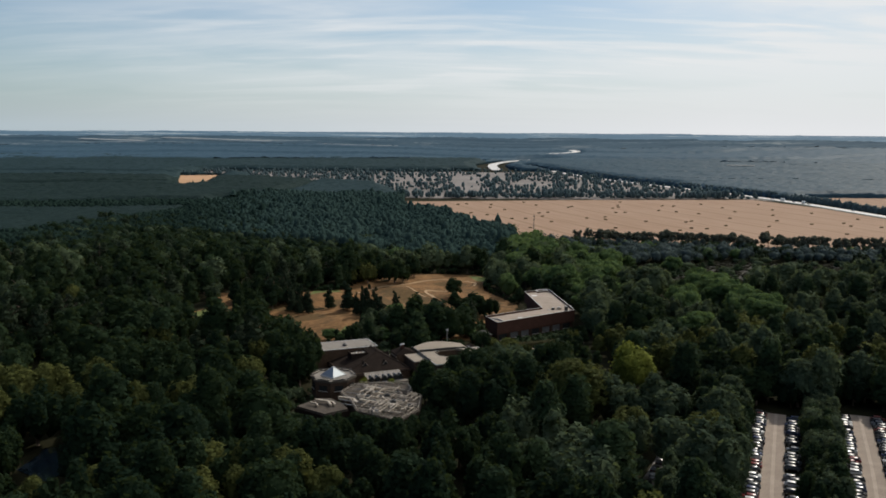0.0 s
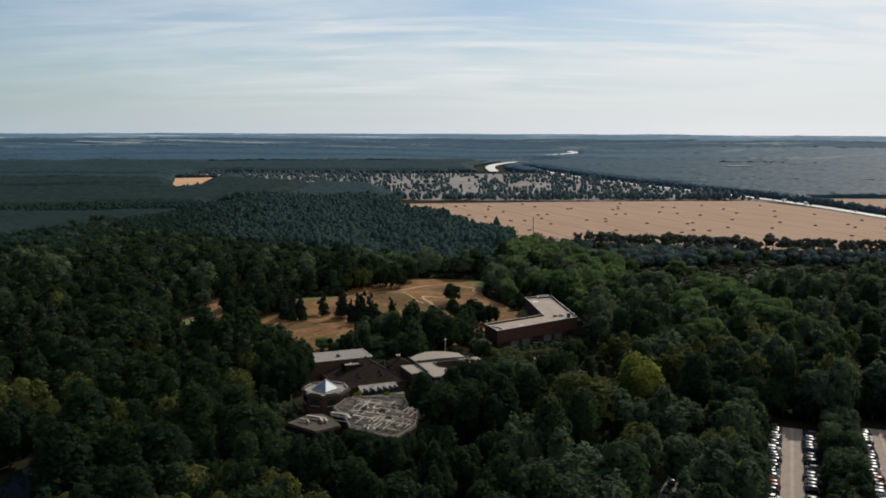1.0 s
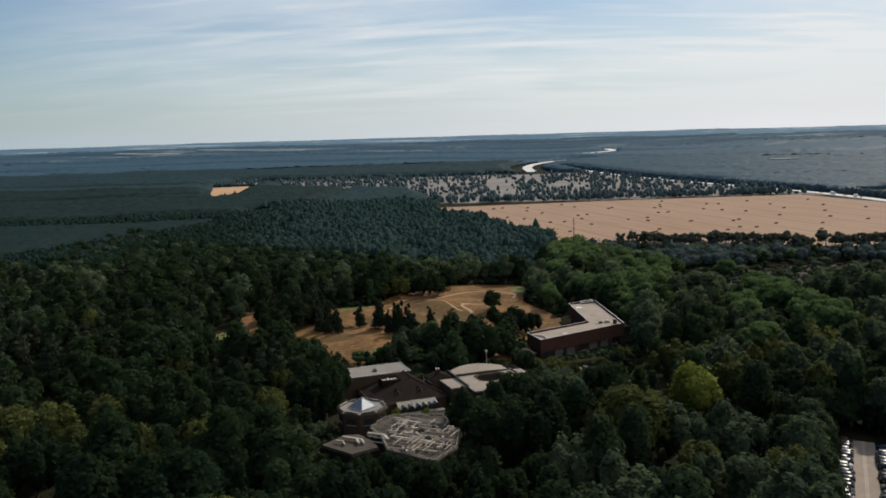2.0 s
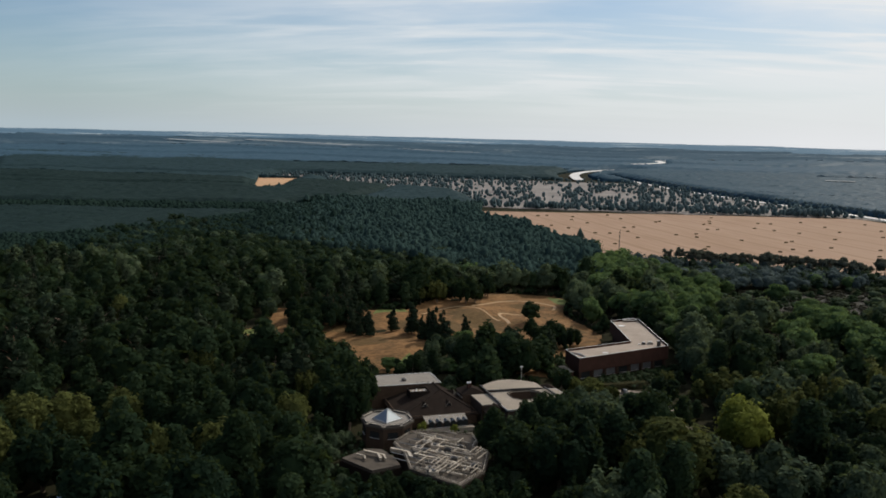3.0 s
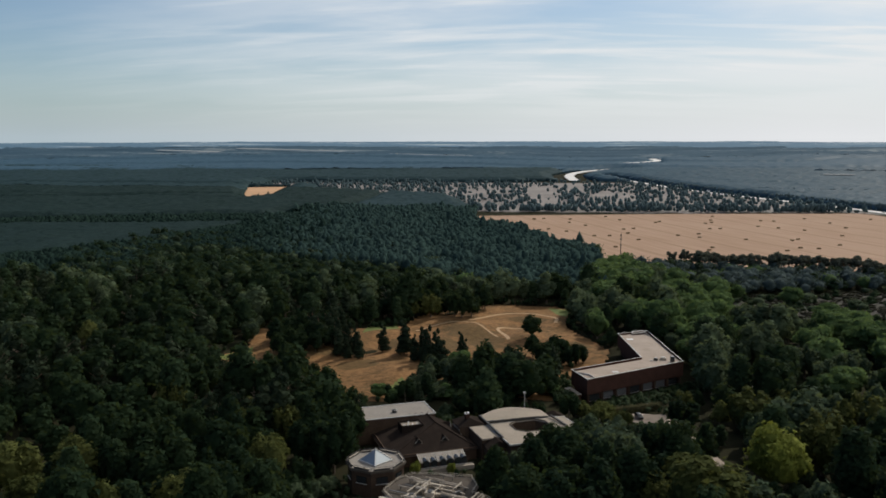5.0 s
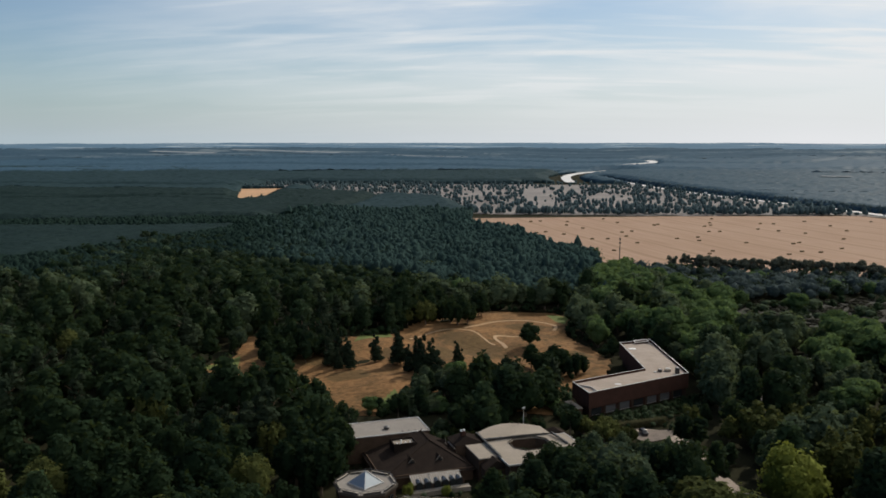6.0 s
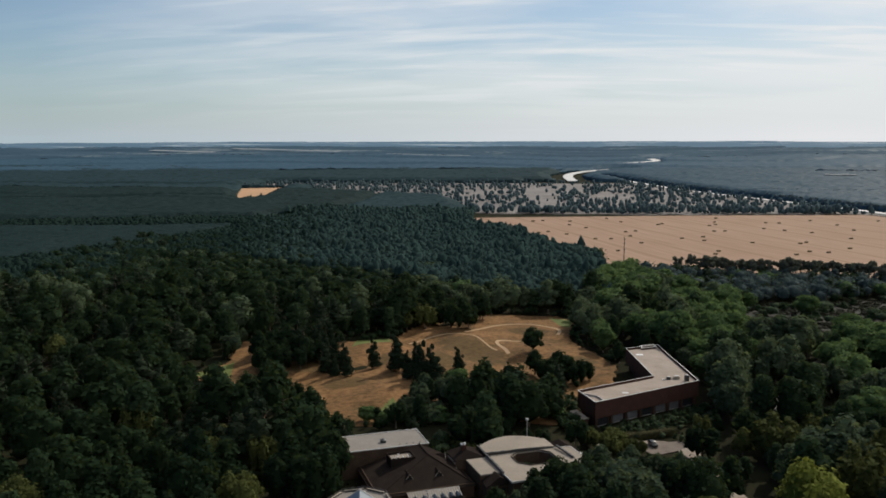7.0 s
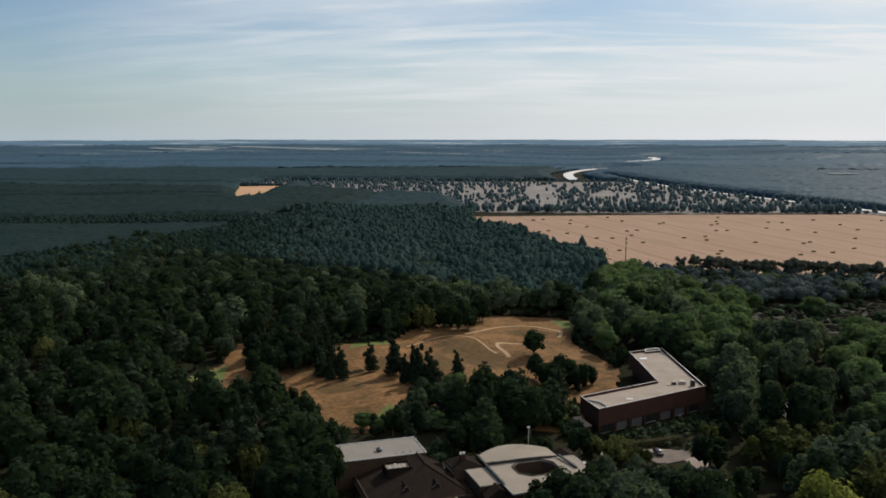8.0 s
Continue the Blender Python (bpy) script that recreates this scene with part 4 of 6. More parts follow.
def octagon_bar():
    """Octagonal block with a roof deck and a glass pyramid."""
    t = thing("octagon_pavilion", -43.8, 321.0, 0, ROT + 22.5, "octagonal brown pavilion with roof deck and glass pyramid", "building")
    ring = [(9.0 * math.cos(math.pi / 4 * i), 9.0 * math.sin(math.pi / 4 * i)) for i in range(8)]
    bm = bmesh.new()
    wall_ring(bm, inset(ring, 0.5), 0, 7.6, 0.35)
    part("wall", bm, TIMBER, t)
    for i in range(8):
        p, q = Vector(ring[i]), Vector(ring[(i + 1) % 8])
        m, d = (p + q) / 2 * 0.955, (q - p).normalized()
        w = part("window", beam(bmesh.new(), (*(m - d * 1.7), 5.0), (*(m + d * 1.7), 5.0), 0.2, 2.0), GLASS, t)
        part("sill", beam(bmesh.new(), (*(m * 1.02 - d * 1.9), 3.9), (*(m * 1.02 + d * 1.9), 3.9), 0.3, 0.15), COPING, w)
    bm = bmesh.new()
    prism(bm, ring, 7.6, 8.0)
    part("deck", bm, HALL_FELT, t, "grey roof deck")
    bm = bmesh.new()
    wall_ring(bm, inset(ring, -0.15), 7.4, 8.12, 0.45)
    part("fascia", bm, PLANT_FELT, t, "weathered fascia")
    for i in range(8):
        p, q = Vector(ring[i]), Vector(ring[(i + 1) % 8])
        m, d = (p + q) / 2 * 0.93, (q - p).normalized()
        k = part("kerb", beam(bmesh.new(), (*(m - d * 2.5), 8.25), (*(m + d * 2.5), 8.25), 0.4, 0.5), DARK_METAL, t, "dark roof kerb")
        part("kerb_cap", beam(bmesh.new(), (*(m - d * 2.6), 8.54), (*(m + d * 2.6), 8.54), 0.36, 0.1), DUCT, k)
    rail(t, inset(ring, 0.35), 8.1, 2.3, DARK_METAL, 0.9)
    s = 4.9
    base = [(s * math.cos(math.pi / 2 * i + math.pi / 8 + 0.5), s * math.sin(math.pi / 2 * i + math.pi / 8 + 0.5)) for i in range(4)]
    bm = bmesh.new()
    wall_ring(bm, inset(base, -0.2), 8.0, 8.45, 0.4)
    pyr = part("pyramid_kerb", bm, COPING, t)
    for i in range(4):
        bm = bmesh.new()
        a, b = base[i], base[(i + 1) % 4]
        v = [bm.verts.new(p) for p in ((*a, 8.4), (*b, 8.4), (0, 0, 11.7), (a[0] * 0.98, a[1] * 0.98, 8.3), (b[0] * 0.98, b[1] * 0.98, 8.3), (0, 0, 11.55))]
        bm.faces.new(v[:3])
        bm.faces.new(v[3:][::-1])
        part("glass_pane", bm, SKYLIGHT, pyr, "pale glazed pyramid side")
        part("glazing_bar", beam(bmesh.new(), (*a, 8.45), (0, 0, 11.75), 0.16, 0.16), COPING, pyr)


def plant_roof():
    """Flat-roofed services block crowded with ducts, units and tanks."""
    P = [(-30.6, 281.5), (-14.9, 271.5), (-8.9, 283.0), (-8.3, 298.6), (-13.4, 302.0), (-12.4, 307), (-14.4, 313.5), (-20.7, 314.2), (-32.0, 313.8), (-35.6, 310.0), (-38.6, 301.4), (-34.0, 293.0)]
    cx, cy = -24.0, 295.0
    Q = [(x - cx, y - cy) for x, y in P]
    t = thing("services_block", cx, cy, 0, 0, "brown flat-roofed services block crowded with metal ducts", "building")
    bm = bmesh.new()
    wall_ring(bm, inset(Q, 0.3), 0, 6.6, 0.3)
    part("wall", bm, TIMBER, t)
    bm = bmesh.new()
    prism(bm, Q, 6.6, 7.0)
    part("roof", bm, PLANT_FELT, t, "pale flat roof")
    bm = bmesh.new()
    wall_ring(bm, inset(Q, -0.12), 6.5, 7.18, 0.3)
    part("coping", bm, PLANT_FELT, t)
    wing = [(x - cx, y - cy) for x, y in ((-53.0, 289.0), (-41.5, 280.5), (-33.4, 286.6), (-36.8, 293.6), (-41.6, 299.0), (-46.5, 298.6))]
    bm = bmesh.new()
    prism(bm, wing, 0, 5.3)
    part("wing_wall", bm, BROWN_TILE, t)
    bm = bmesh.new()
    prism(bm, inset(wing, 0.5), 5.3, 6.1)
    part("wing_roof", bm, PLANT_FELT, t)
    rng = random.Random(12)
    A = radians(-22)
    ux, vx = Vector((math.cos(A), math.sin(A))), Vector((-math.sin(A), math.cos(A)))
    core = inset(Q, 0.6)

    def ok(p):
        return bool(inside(core, p.x, p.y))

    for row in range(-26, 29):
        c = vx * (row * 0.84)
        s = -22.0
        while s < 22:
            run = rng.uniform(3.0, 10.0)
            p, q = c + ux * s, c + ux * (s + run)
            if ok(p) and ok(q) and rng.random() < (0.25 if (p.y + q.y) / 2 > 5 else 0.72):
                k = rng.random()
                h = rng.uniform(0.22, 0.55)
                z = 7.0 + rng.uniform(0.35, 1.3)
                if k < 0.6:
                    d = part("duct", beam(bmesh.new(), (*p, z + h / 2), (*q, z + h / 2), rng.uniform(0.12, 0.30), h * 0.8), DUCT, t)
                elif k < 0.97:
                    d = part("round_duct", cyl(bmesh.new(), (*p, z + 0.35), (*q, z + 0.35), 0.17, 0.17, 8), DUCT, t)
                else:
                    d = part("tank", cyl(bmesh.new(), (*p, z + 0.55), (*(p + ux * min(run, 3.2)), z + 0.55), 0.55, 0.55, 12), DUCT, t, "pale horizontal tank")
                for f in (0.15, 0.85):
                    m = p.lerp(q, f)
                    part("bracket", boxed(m.x - 0.08, m.x + 0.08, m.y - 0.3, m.y + 0.3, 7.0, z + 0.06), DARK_METAL, d)
            s += run + rng.uniform(0.6, 2.0)
    for i in range(44):
        p = Vector((rng.uniform(-17, 15), rng.uniform(-21, 9)))
        run = rng.uniform(2.5, 7.0)
        q = p + vx * run
        if ok(p) and ok(q):
            z = 8.2 + rng.uniform(0, 0.5)
            d = part("cross_duct", beam(bmesh.new(), (*p, z), (*q, z), rng.uniform(0.12, 0.30), 0.28), DUCT, t)
            part("duct_end", boxed(q.x - 0.22, q.x + 0.22, q.y - 0.22, q.y + 0.22, 7.0, z + 0.2, bevel=0.05), DUCT, d)
    for i in range(20):
        p = Vector((rng.uniform(-17, 15), rng.uniform(-21, 8)))
        if ok(p):
            w, h = rng.uniform(0.7, 1.4), rng.uniform(0.8, 1.7)
            u = part("air_unit", boxed(p.x - w, p.x + w, p.y - w * 0.7, p.y + w * 0.7, 7.0, 7.0 + h, bevel=0.07), DUCT if i % 3 else DARK_METAL, t)
            part("fan_cowl", cyl(bmesh.new(), (p.x, p.y, 7.0 + h), (p.x, p.y, 7.25 + h), w * 0.55, w * 0.5, 10), DARK_METAL, u)
    # cranked ducts from the lower wing to the main roof
    for x, y, l, w in ((-46.5, 293.5, 5.4, 0.8), (-43.6, 292.6, 4.2, 0.6), (-38.6, 296.6, 6.4, 1.0), (-48.2, 290.6, 3.0, 0.5)):
        a = Vector((x - cx, y - cy))
        b, c = a + Vector((l * 0.9, -l * 0.35)), a + Vector((l * 1.15, -l * 0.95))
        d = part("duct", beam(bmesh.new(), (*a, 7.0), (*b, 7.0), w, w), DUCT, t)
        part("duct_bend", beam(bmesh.new(), (*b, 6.95), (*c, 6.75), w, w), DUCT, d)
        part("bracket", boxed(b.x - 0.3, b.x + 0.3, b.y - 0.3, b.y + 0.3, 5.9, 6.7), DARK_METAL, d)
    # long cable trays
    for k, s0, s1 in ((-11.0, -9, 10), (-7.4, -12, 12), (-3.0, -13, 12), (1.2, -14, 4), (6.5, -12, 6), (12.0, -9, 5)):
        p, q = vx * k + ux * s0, vx * k + ux * s1
        tray = part("cable_tray", beam(bmesh.new(), (*p, 7.5), (*q, 7.5), 0.55, 0.1), DARK_METAL, t)
        for f in (0.1, 0.4, 0.7, 0.95):
            m = p.lerp(q, f)
            part("tray_leg", boxed(m.x - 0.06, m.x + 0.06, m.y - 0.06, m.y + 0.06, 7.0, 7.46), DUCT, tray)
    # broad lagged ducts along the roof
    for k, s0, s1, w in ((9.6, -11, 2, 0.9), (4.2, -4, 8, 1.1), (-1.0, -8, 9, 1.2), (-5.2, -5, 10, 1.3), (-9.4, -7, 8, 1.1), (-13.2, -5, 6, 0.9)):
        p, q = vx * k + ux * s0, vx * k + ux * s1
        if not (ok(p) and ok(q)):
            continue
        d = part("lagged_duct", beam(bmesh.new(), (*p, 7.75), (*q, 7.75), w * 0.8, 0.5), DUCT, t, "broad lagged duct")
        for f in (0.06, 0.35, 0.65, 0.94):
            m = p.lerp(q, f)
            part("duct_stand", boxed(m.x - 0.12, m.x + 0.12, m.y - w * 0.5, m.y + w * 0.5, 7.0, 7.52), DARK_METAL, d)
    rail(t, inset(Q, 0.4), 7.0, 3.0, DUCT, 0.9)


boomerang_block()
flat_hall()
brown_hall()
crescent_building()
octagon_bar()
plant_roof()

# masts
m = thing("lamp_mast", 0.3, 377.0, 0, 0, "slim pale lamp mast behind the curved roof", "mast")
part("pole", cyl(bmesh.new(), (0, 0, 0), (0, 0, 13.0), 0.16, 0.1, 8), COPING, m)
part("lamp_head", boxed(-0.5, 0.5, -0.25, 0.25, 13.0, 13.6, bevel=0.08), COPING, m)
m = thing("radio_mast", 80.1, 809.0, 0, 0, "thin dark radio mast at the field edge", "mast")
part("pole", cyl(bmesh.new(), (0, 0, 0), (0, 0, 23.5), 0.45, 0.18, 8), DARK_METAL, m)
for z in (13.0, 18.0, 21.2):
    part("antenna", boxed(-0.5, 0.5, -0.2, 0.2, z - 0.7, z + 0.7), DARK_METAL, m)

# ---- vehicles ----


def make_car():
    t = thing("parked_car", 0, 0, 0, 0, "parked car with glossy paint on a gravel bay", "car", "cars in the car park")
    bm = bmesh.new()
    prof = [(-2.1, 0.35), (2.1, 0.35), (2.15, 0.75), (1.3, 0.95), (0.75, 1.42), (-1.2, 1.45), (-1.95, 1.0), (-2.15, 0.8)]
    sides, n = [], len(prof)
    for y, lift in ((-0.88, 0.90), (-0.74, 0.985), (0.0, 1.0), (0.74, 0.985), (0.88, 0.90)):
        sides.append([bm.verts.new((x, y * (1.0 if z < 1.05 else 0.82), 0.35 + (z - 0.35) * lift)) for x, z in prof])
    for p, q in zip(sides, sides[1:]):
        for i in range(n):
            bm.faces.new((p[i], p[(i + 1) % n], q[(i + 1) % n], q[i])).smooth = True
    bm.faces.new(sides[0][::-1])
    bm.faces.new(sides[-1])
    part("body", bm, PAINT, t)
    for a, b in (((1.27, 0.99), (0.80, 1.38)), ((-1.25, 1.42), (-1.88, 1.05))):
        bm = bmesh.new()
        s = 0.02 if a[0] > 0 else -0.02
        v = [bm.verts.new(p) for p in ((a[0] + s, -0.68, a[1] + 0.02), (a[0] + s, 0.68, a[1] + 0.02), (b[0] + s, 0.66, b[1] + 0.02), (b[0] + s, -0.66, b[1] + 0.02))]
        bm.faces.new(v)
        part("windscreen" if a[0] > 0 else "rear_window", bm, GLASS, t)
    for y in (-1, 1):
        bm = bmesh.new()
        v = [bm.verts.new(p) for p in ((1.0, y * 0.87, 1.0), (0.7, y * 0.76, 1.34), (-1.1, y * 0.76, 1.36), (-1.6, y * 0.87, 1.02))]
        bm.faces.new(v)
        part("side_window", bm, GLASS, t)
    for y in (-0.6, 0.6):
        part("headlight", boxed(2.08, 2.17, y - 0.17, y + 0.17, 0.62, 0.74), GLASS, t, "clear headlight")
        part("tail_light", boxed(-2.17, -2.08, y - 0.17, y + 0.17, 0.66, 0.78), RED_LENS, t, "red tail light")
    for x in (-1.35, 1.35):
        for y in (-0.85, 0.85):
            w = part("wheel", cyl(bmesh.new(), (x, y - 0.1, 0.33), (x, y + 0.1, 0.33), 0.33, 0.33, 12), RUBBER, t)
            part("rim", cyl(bmesh.new(), (x, y - 0.115, 0.33), (x, y + 0.115, 0.33), 0.2, 0.2, 8), DUCT, w)
    return t


rng = random.Random(4)
first_car = make_car()
first_car.matrix_basis = pose(42.8, 393.0, 0, 0, 0, -78) @ Matrix.Scale(1.15, 4)
tagged(first_car, "dark car parked on the service road beside a hedge", "car", "cars by the offices")
car_spots = []
for aisle in AISLES:
    a, b = Vector(aisle[1]), Vector(aisle[2])
    d = (b - a).normalized()
    nrm = Vector((-d.y, d.x))
    face = math.degrees(math.atan2(nrm.y, nrm.x))
    steps = int((b - a).length / 2.75) + 10
    for side in (-1, 1):
        for i in range(steps):
            if rng.random() < 0.1:
                continue
            p = a + d * ((i - 10) * 2.75 + rng.uniform(-0.2, 0.2)) + nrm * side * (5.7 + rng.uniform(-0.4, 0.4))
            car_spots.append((p.x, p.y, face + (180 if rng.random() < 0.5 else 0) + rng.uniform(-3, 3)))
for x, y, turn in car_spots:
    tagged(copy_thing(first_car, pose(x, y, 0, 0, 0, turn)), "parked car with glossy paint on a gravel bay", "car", "cars in the car park")
for x, y, turn in ((47.5, 405.0, 100), (110, 467, 62), (113.5, 474, 60), (57.0, 379.0, 120), (92, 414, 70), (54, 227, 62), (57, 232, 62), (60, 238, 62), (63, 243, 62), (65, 249, 64), (68, 255, 66), (70, 260, 66), (73, 268, 68), (78, 280, 68), (82, 290, 62), (86, 298, 62), (51, 221, 62)):
    tagged(copy_thing(first_car, pose(x, y, 0, 0, 0, turn)), "parked car on a woodland service road", "car", "cars on the service roads")


def make_truck():
    t = thing("truck", 0, 0, 0, 0, "white box truck driving on the pale main road", "truck", "trucks on the main road")
    part("cargo_box", boxed(-4.0, 2.6, -1.25, 1.25, 1.0, 3.9, bevel=0.08), WHITE_PAINT, t)
    part("cab", boxed(2.7, 4.6, -1.2, 1.2, 0.6, 3.0, bevel=0.25), WHITE_PAINT, t)
    part("windscreen", boxed(4.57, 4.63, -1.0, 1.0, 1.7, 2.6), GLASS, t)
    for x in (-2.8, -1.6, 3.4):
        for y in (-1.1, 1.1):
            part("wheel", cyl(bmesh.new(), (x, y - 0.15, 0.5), (x, y + 0.15, 0.5), 0.5, 0.5, 12), RUBBER, t)
    return t


truck = make_truck()
road_line = [Vector(p) for p in ((528, 1040), (503, 1240), (446, 1430), (340, 1700), (287, 1895), (250, 2100))]
spots = []
for i in range(26):
    f = rng.uniform(0, len(road_line) - 1.001)
    p, q = road_line[int(f)], road_line[int(f) + 1]
    c, d = p.lerp(q, f % 1), (q - p).normalized()
    s = rng.choice((-3.2, 3.2))
    spots.append((c.x - d.y * s, c.y + d.x * s, math.degrees(math.atan2(d.y, d.x)) + (180 if s > 0 else 0)))
truck.matrix_basis = pose(spots[0][0], spots[0][1], 0.4, 0, 0, spots[0][2])
for x, y, turn in spots[1:5]:
    copy_thing(truck, pose(x, y, 0.4, 0, 0, turn))
for x, y, turn in spots[5:]:
    tagged(copy_thing(first_car, pose(x, y, 0.4, 0, 0, turn)), "small car on the pale main road", "car", "cars on the main road")

# ---- bales ----
bale = thing("straw_bale_stack", 0, 0, 0, 0, "stack of large straw bales standing on stubble", "straw bales", "bale stacks on the field")
for x in (-1.15, 1.15):
    b = part("bale", boxed(x - 1.12, x + 1.12, -0.65, 0.65, 0, 1.6, bevel=0.1), STRAW, bale)
    for k in (-0.6, 0, 0.6):
        part("twine", boxed(x + k - 0.03, x + k + 0.03, -0.67, 0.67, 0.02, 1.615), BARK, b)
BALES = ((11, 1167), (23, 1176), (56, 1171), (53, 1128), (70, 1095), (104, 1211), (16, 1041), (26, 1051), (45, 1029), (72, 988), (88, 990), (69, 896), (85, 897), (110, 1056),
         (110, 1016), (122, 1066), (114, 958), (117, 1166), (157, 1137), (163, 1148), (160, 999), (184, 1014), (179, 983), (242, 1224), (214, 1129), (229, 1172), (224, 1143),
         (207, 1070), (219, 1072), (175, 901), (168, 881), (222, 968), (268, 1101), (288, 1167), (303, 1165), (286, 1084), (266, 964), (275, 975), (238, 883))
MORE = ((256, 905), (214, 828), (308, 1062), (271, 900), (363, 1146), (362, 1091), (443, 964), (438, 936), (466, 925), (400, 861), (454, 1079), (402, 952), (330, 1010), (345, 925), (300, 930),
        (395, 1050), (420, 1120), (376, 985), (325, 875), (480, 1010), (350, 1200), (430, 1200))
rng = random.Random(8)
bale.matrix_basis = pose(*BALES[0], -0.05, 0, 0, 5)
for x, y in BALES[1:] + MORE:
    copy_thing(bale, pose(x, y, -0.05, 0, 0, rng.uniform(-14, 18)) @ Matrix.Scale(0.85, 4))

# ---- trees ----


def ico(level):
    bm = bmesh.new()
    bmesh.ops.create_icosphere(bm, subdivisions=level, radius=1.0)
    v = np.array([x.co[:] for x in bm.verts])
    f = np.array([[q.index for q in x.verts] for x in bm.faces])
    bm.free()
    return v, f


ICO1, ICO2 = ico(1), ico(2)


def leaf_cards(rs, pts, nrm, size):
    """Small three-cornered leaf clumps at points, facing roughly along the normals."""
    n = len(pts)
    nn = nrm + rs.normal(0, 0.40, (n, 3))
    nn /= np.linalg.norm(nn, axis=1)[:, None]
    a = np.cross(nn, rs.normal(0, 1, (n, 3)))
    a /= np.linalg.norm(a, axis=1)[:, None]
    b = np.cross(nn, a)
    s = size * rs.uniform(0.5, 1.4, (n, 1))
    q = np.stack([pts - a * s - b * s * 0.6, pts + a * s - b * s * 0.7, pts + a * s * rs.uniform(-0.4, 0.4, (n, 1)) + b * s * 1.1], 1)
    return q.reshape(-1, 3), np.arange(n * 3).reshape(-1, 3)


def join(bits):
    vs, fs, o = [], [], 0
    for v, f in bits:
        vs.append(v)
        fs.append(f + o)
        o += len(v)
    return np.concatenate(vs), np.concatenate(fs)


def lobe(rs, c, r, level):
    v, f = level
    bump = 1 + rs.normal(0, 0.13, (len(v), 1))
    return v * np.asarray(r) * bump + np.asarray(c), f


def lobes_for(rs, style, h, r):
    """Centres and radii of the masses of a crown."""
    out = []
    if style == "broad":
        form = rs.randint(4)
        stems = [(0.0, 0.0, h, r)]
        if form == 1:
            stems = [(0.0, 0.0, h * 1.0, r * 0.86)]
            out.append(((0, 0, h * 0.98), (r * 0.34, r * 0.34, h * 0.17)))
            out.append(((r * 0.15, 0, h * 0.84), (r * 0.55, r * 0.55, h * 0.2)))
        elif form == 2:
            stems = [(r * 0.42 * math.cos(t), r * 0.42 * math.sin(t), h * rs.uniform(0.78, 1.05), r * rs.uniform(0.55, 0.7)) for t in (0.4, 2.4, 4.6)]
        elif form == 3:
            stems = [(r * 0.55 * math.cos(t), r * 0.55 * math.sin(t), h * rs.uniform(0.66, 1.08), r * rs.uniform(0.36, 0.5)) for t in (0.2, 1.5, 2.7, 3.9, 5.2)]
        for sx, sy, sh, sr in stems:
            base = h * 0.06
            mid = (sh + base) / 2
            out.append(((sx, sy, mid), (sr * 0.84, sr * 0.84, (sh - base) * 0.45)))
            for i in range(rs.randint(8, 11) if len(stems) == 1 else rs.randint(2, 5)):
                a, e = rs.uniform(0, 6.283), rs.uniform(-0.6, 1.35)
                s = sr * rs.uniform(0.28, 0.52)
                k = sr * 1.06 - s * 0.85
                out.append(((sx + k * math.cos(a) * math.cos(e), sy + k * math.sin(a) * math.cos(e), mid + math.sin(e) * ((sh - base) / 2 - s * 0.7)), (s, s, s * rs.uniform(0.8, 1.25))))
    elif style == "billow":
        out.append(((0, 0, h * 0.46), (r * 0.80, r * 0.80, h * 0.42)))
        for i in range(rs.randint(6, 9)):
            a, e = i * 2.4 + rs.uniform(-0.4, 0.4), rs.uniform(-0.25, 1.25)
            k, big = r * 0.66 * math.cos(e), r * rs.uniform(0.36, 0.52)
            out.append(((k * math.cos(a), k * math.sin(a), h * (0.50 + 0.34 * math.sin(e))), (big, big, big * rs.uniform(0.8, 1.0))))
    elif style == "birch":
        n = 7
        for i in range(n):
            f = i / (n - 1)
            s = r * (0.45 + 0.55 * math.sin(math.pi * (0.18 + 0.72 * f))) * rs.uniform(0.7, 0.95)
            a = rs.uniform(0, 6.283)
            k = r * 0.3 * (1 - f)
            out.append(((k * math.cos(a), k * math.sin(a), h * (0.2 + 0.74 * f)), (s, s, h * 0.13)))
    elif style == "spruce":
        n = 8
        for i in range(n):
            f = i / (n - 1)
            s = r * (1.0 - 0.82 * f ** 1.25) * rs.uniform(0.75, 1.05)
            out.append(((rs.normal(0, 0.16 * r), rs.normal(0, 0.16 * r), h * (0.14 + 0.80 * f)), (s, s, h * 0.085)))
    elif style == "pine":
        for i in range(rs.randint(8, 12)):
            a, k = rs.uniform(0, 6.283), r * rs.uniform(0.1, 0.95)
            s = r * rs.uniform(0.24, 0.46)
            out.append(((k * math.cos(a), k * math.sin(a), h * rs.uniform(0.56, 0.94)), (s * 0.9, s * 0.9, s * 0.78)))
    return out


def crown(seed, style, h, r, cards, size, level, most=99):
    rs = np.random.RandomState(seed)
    masses = lobes_for(rs, style, h, r)[:most]
    bits = [lobe(rs, c, np.asarray(s) * 0.88, ICO2 if (i == 0 or style == "billow") and cards > 800 else level) for i, (c, s) in enumerate(masses)]
    area = np.array([s[0] * s[2] for c, s in masses])
    pick = rs.choice(len(masses), cards, p=area / area.sum())
    n = rs.normal(0, 1, (cards, 3))
    n /= np.linalg.norm(n, axis=1)[:, None]
    n[:, 2] = np.where(n[:, 2] < -0.5, -n[:, 2], n[:, 2])
    c, s = np.array([masses[k][0] for k in pick]), np.array([masses[k][1] for k in pick])
    bits.append(leaf_cards(rs, c + n * s * (0.86 + (0.20 if style == "billow" else 0.34) * rs.uniform(0, 1, (cards, 1)) ** 1.6), n, size))
    return join(bits)


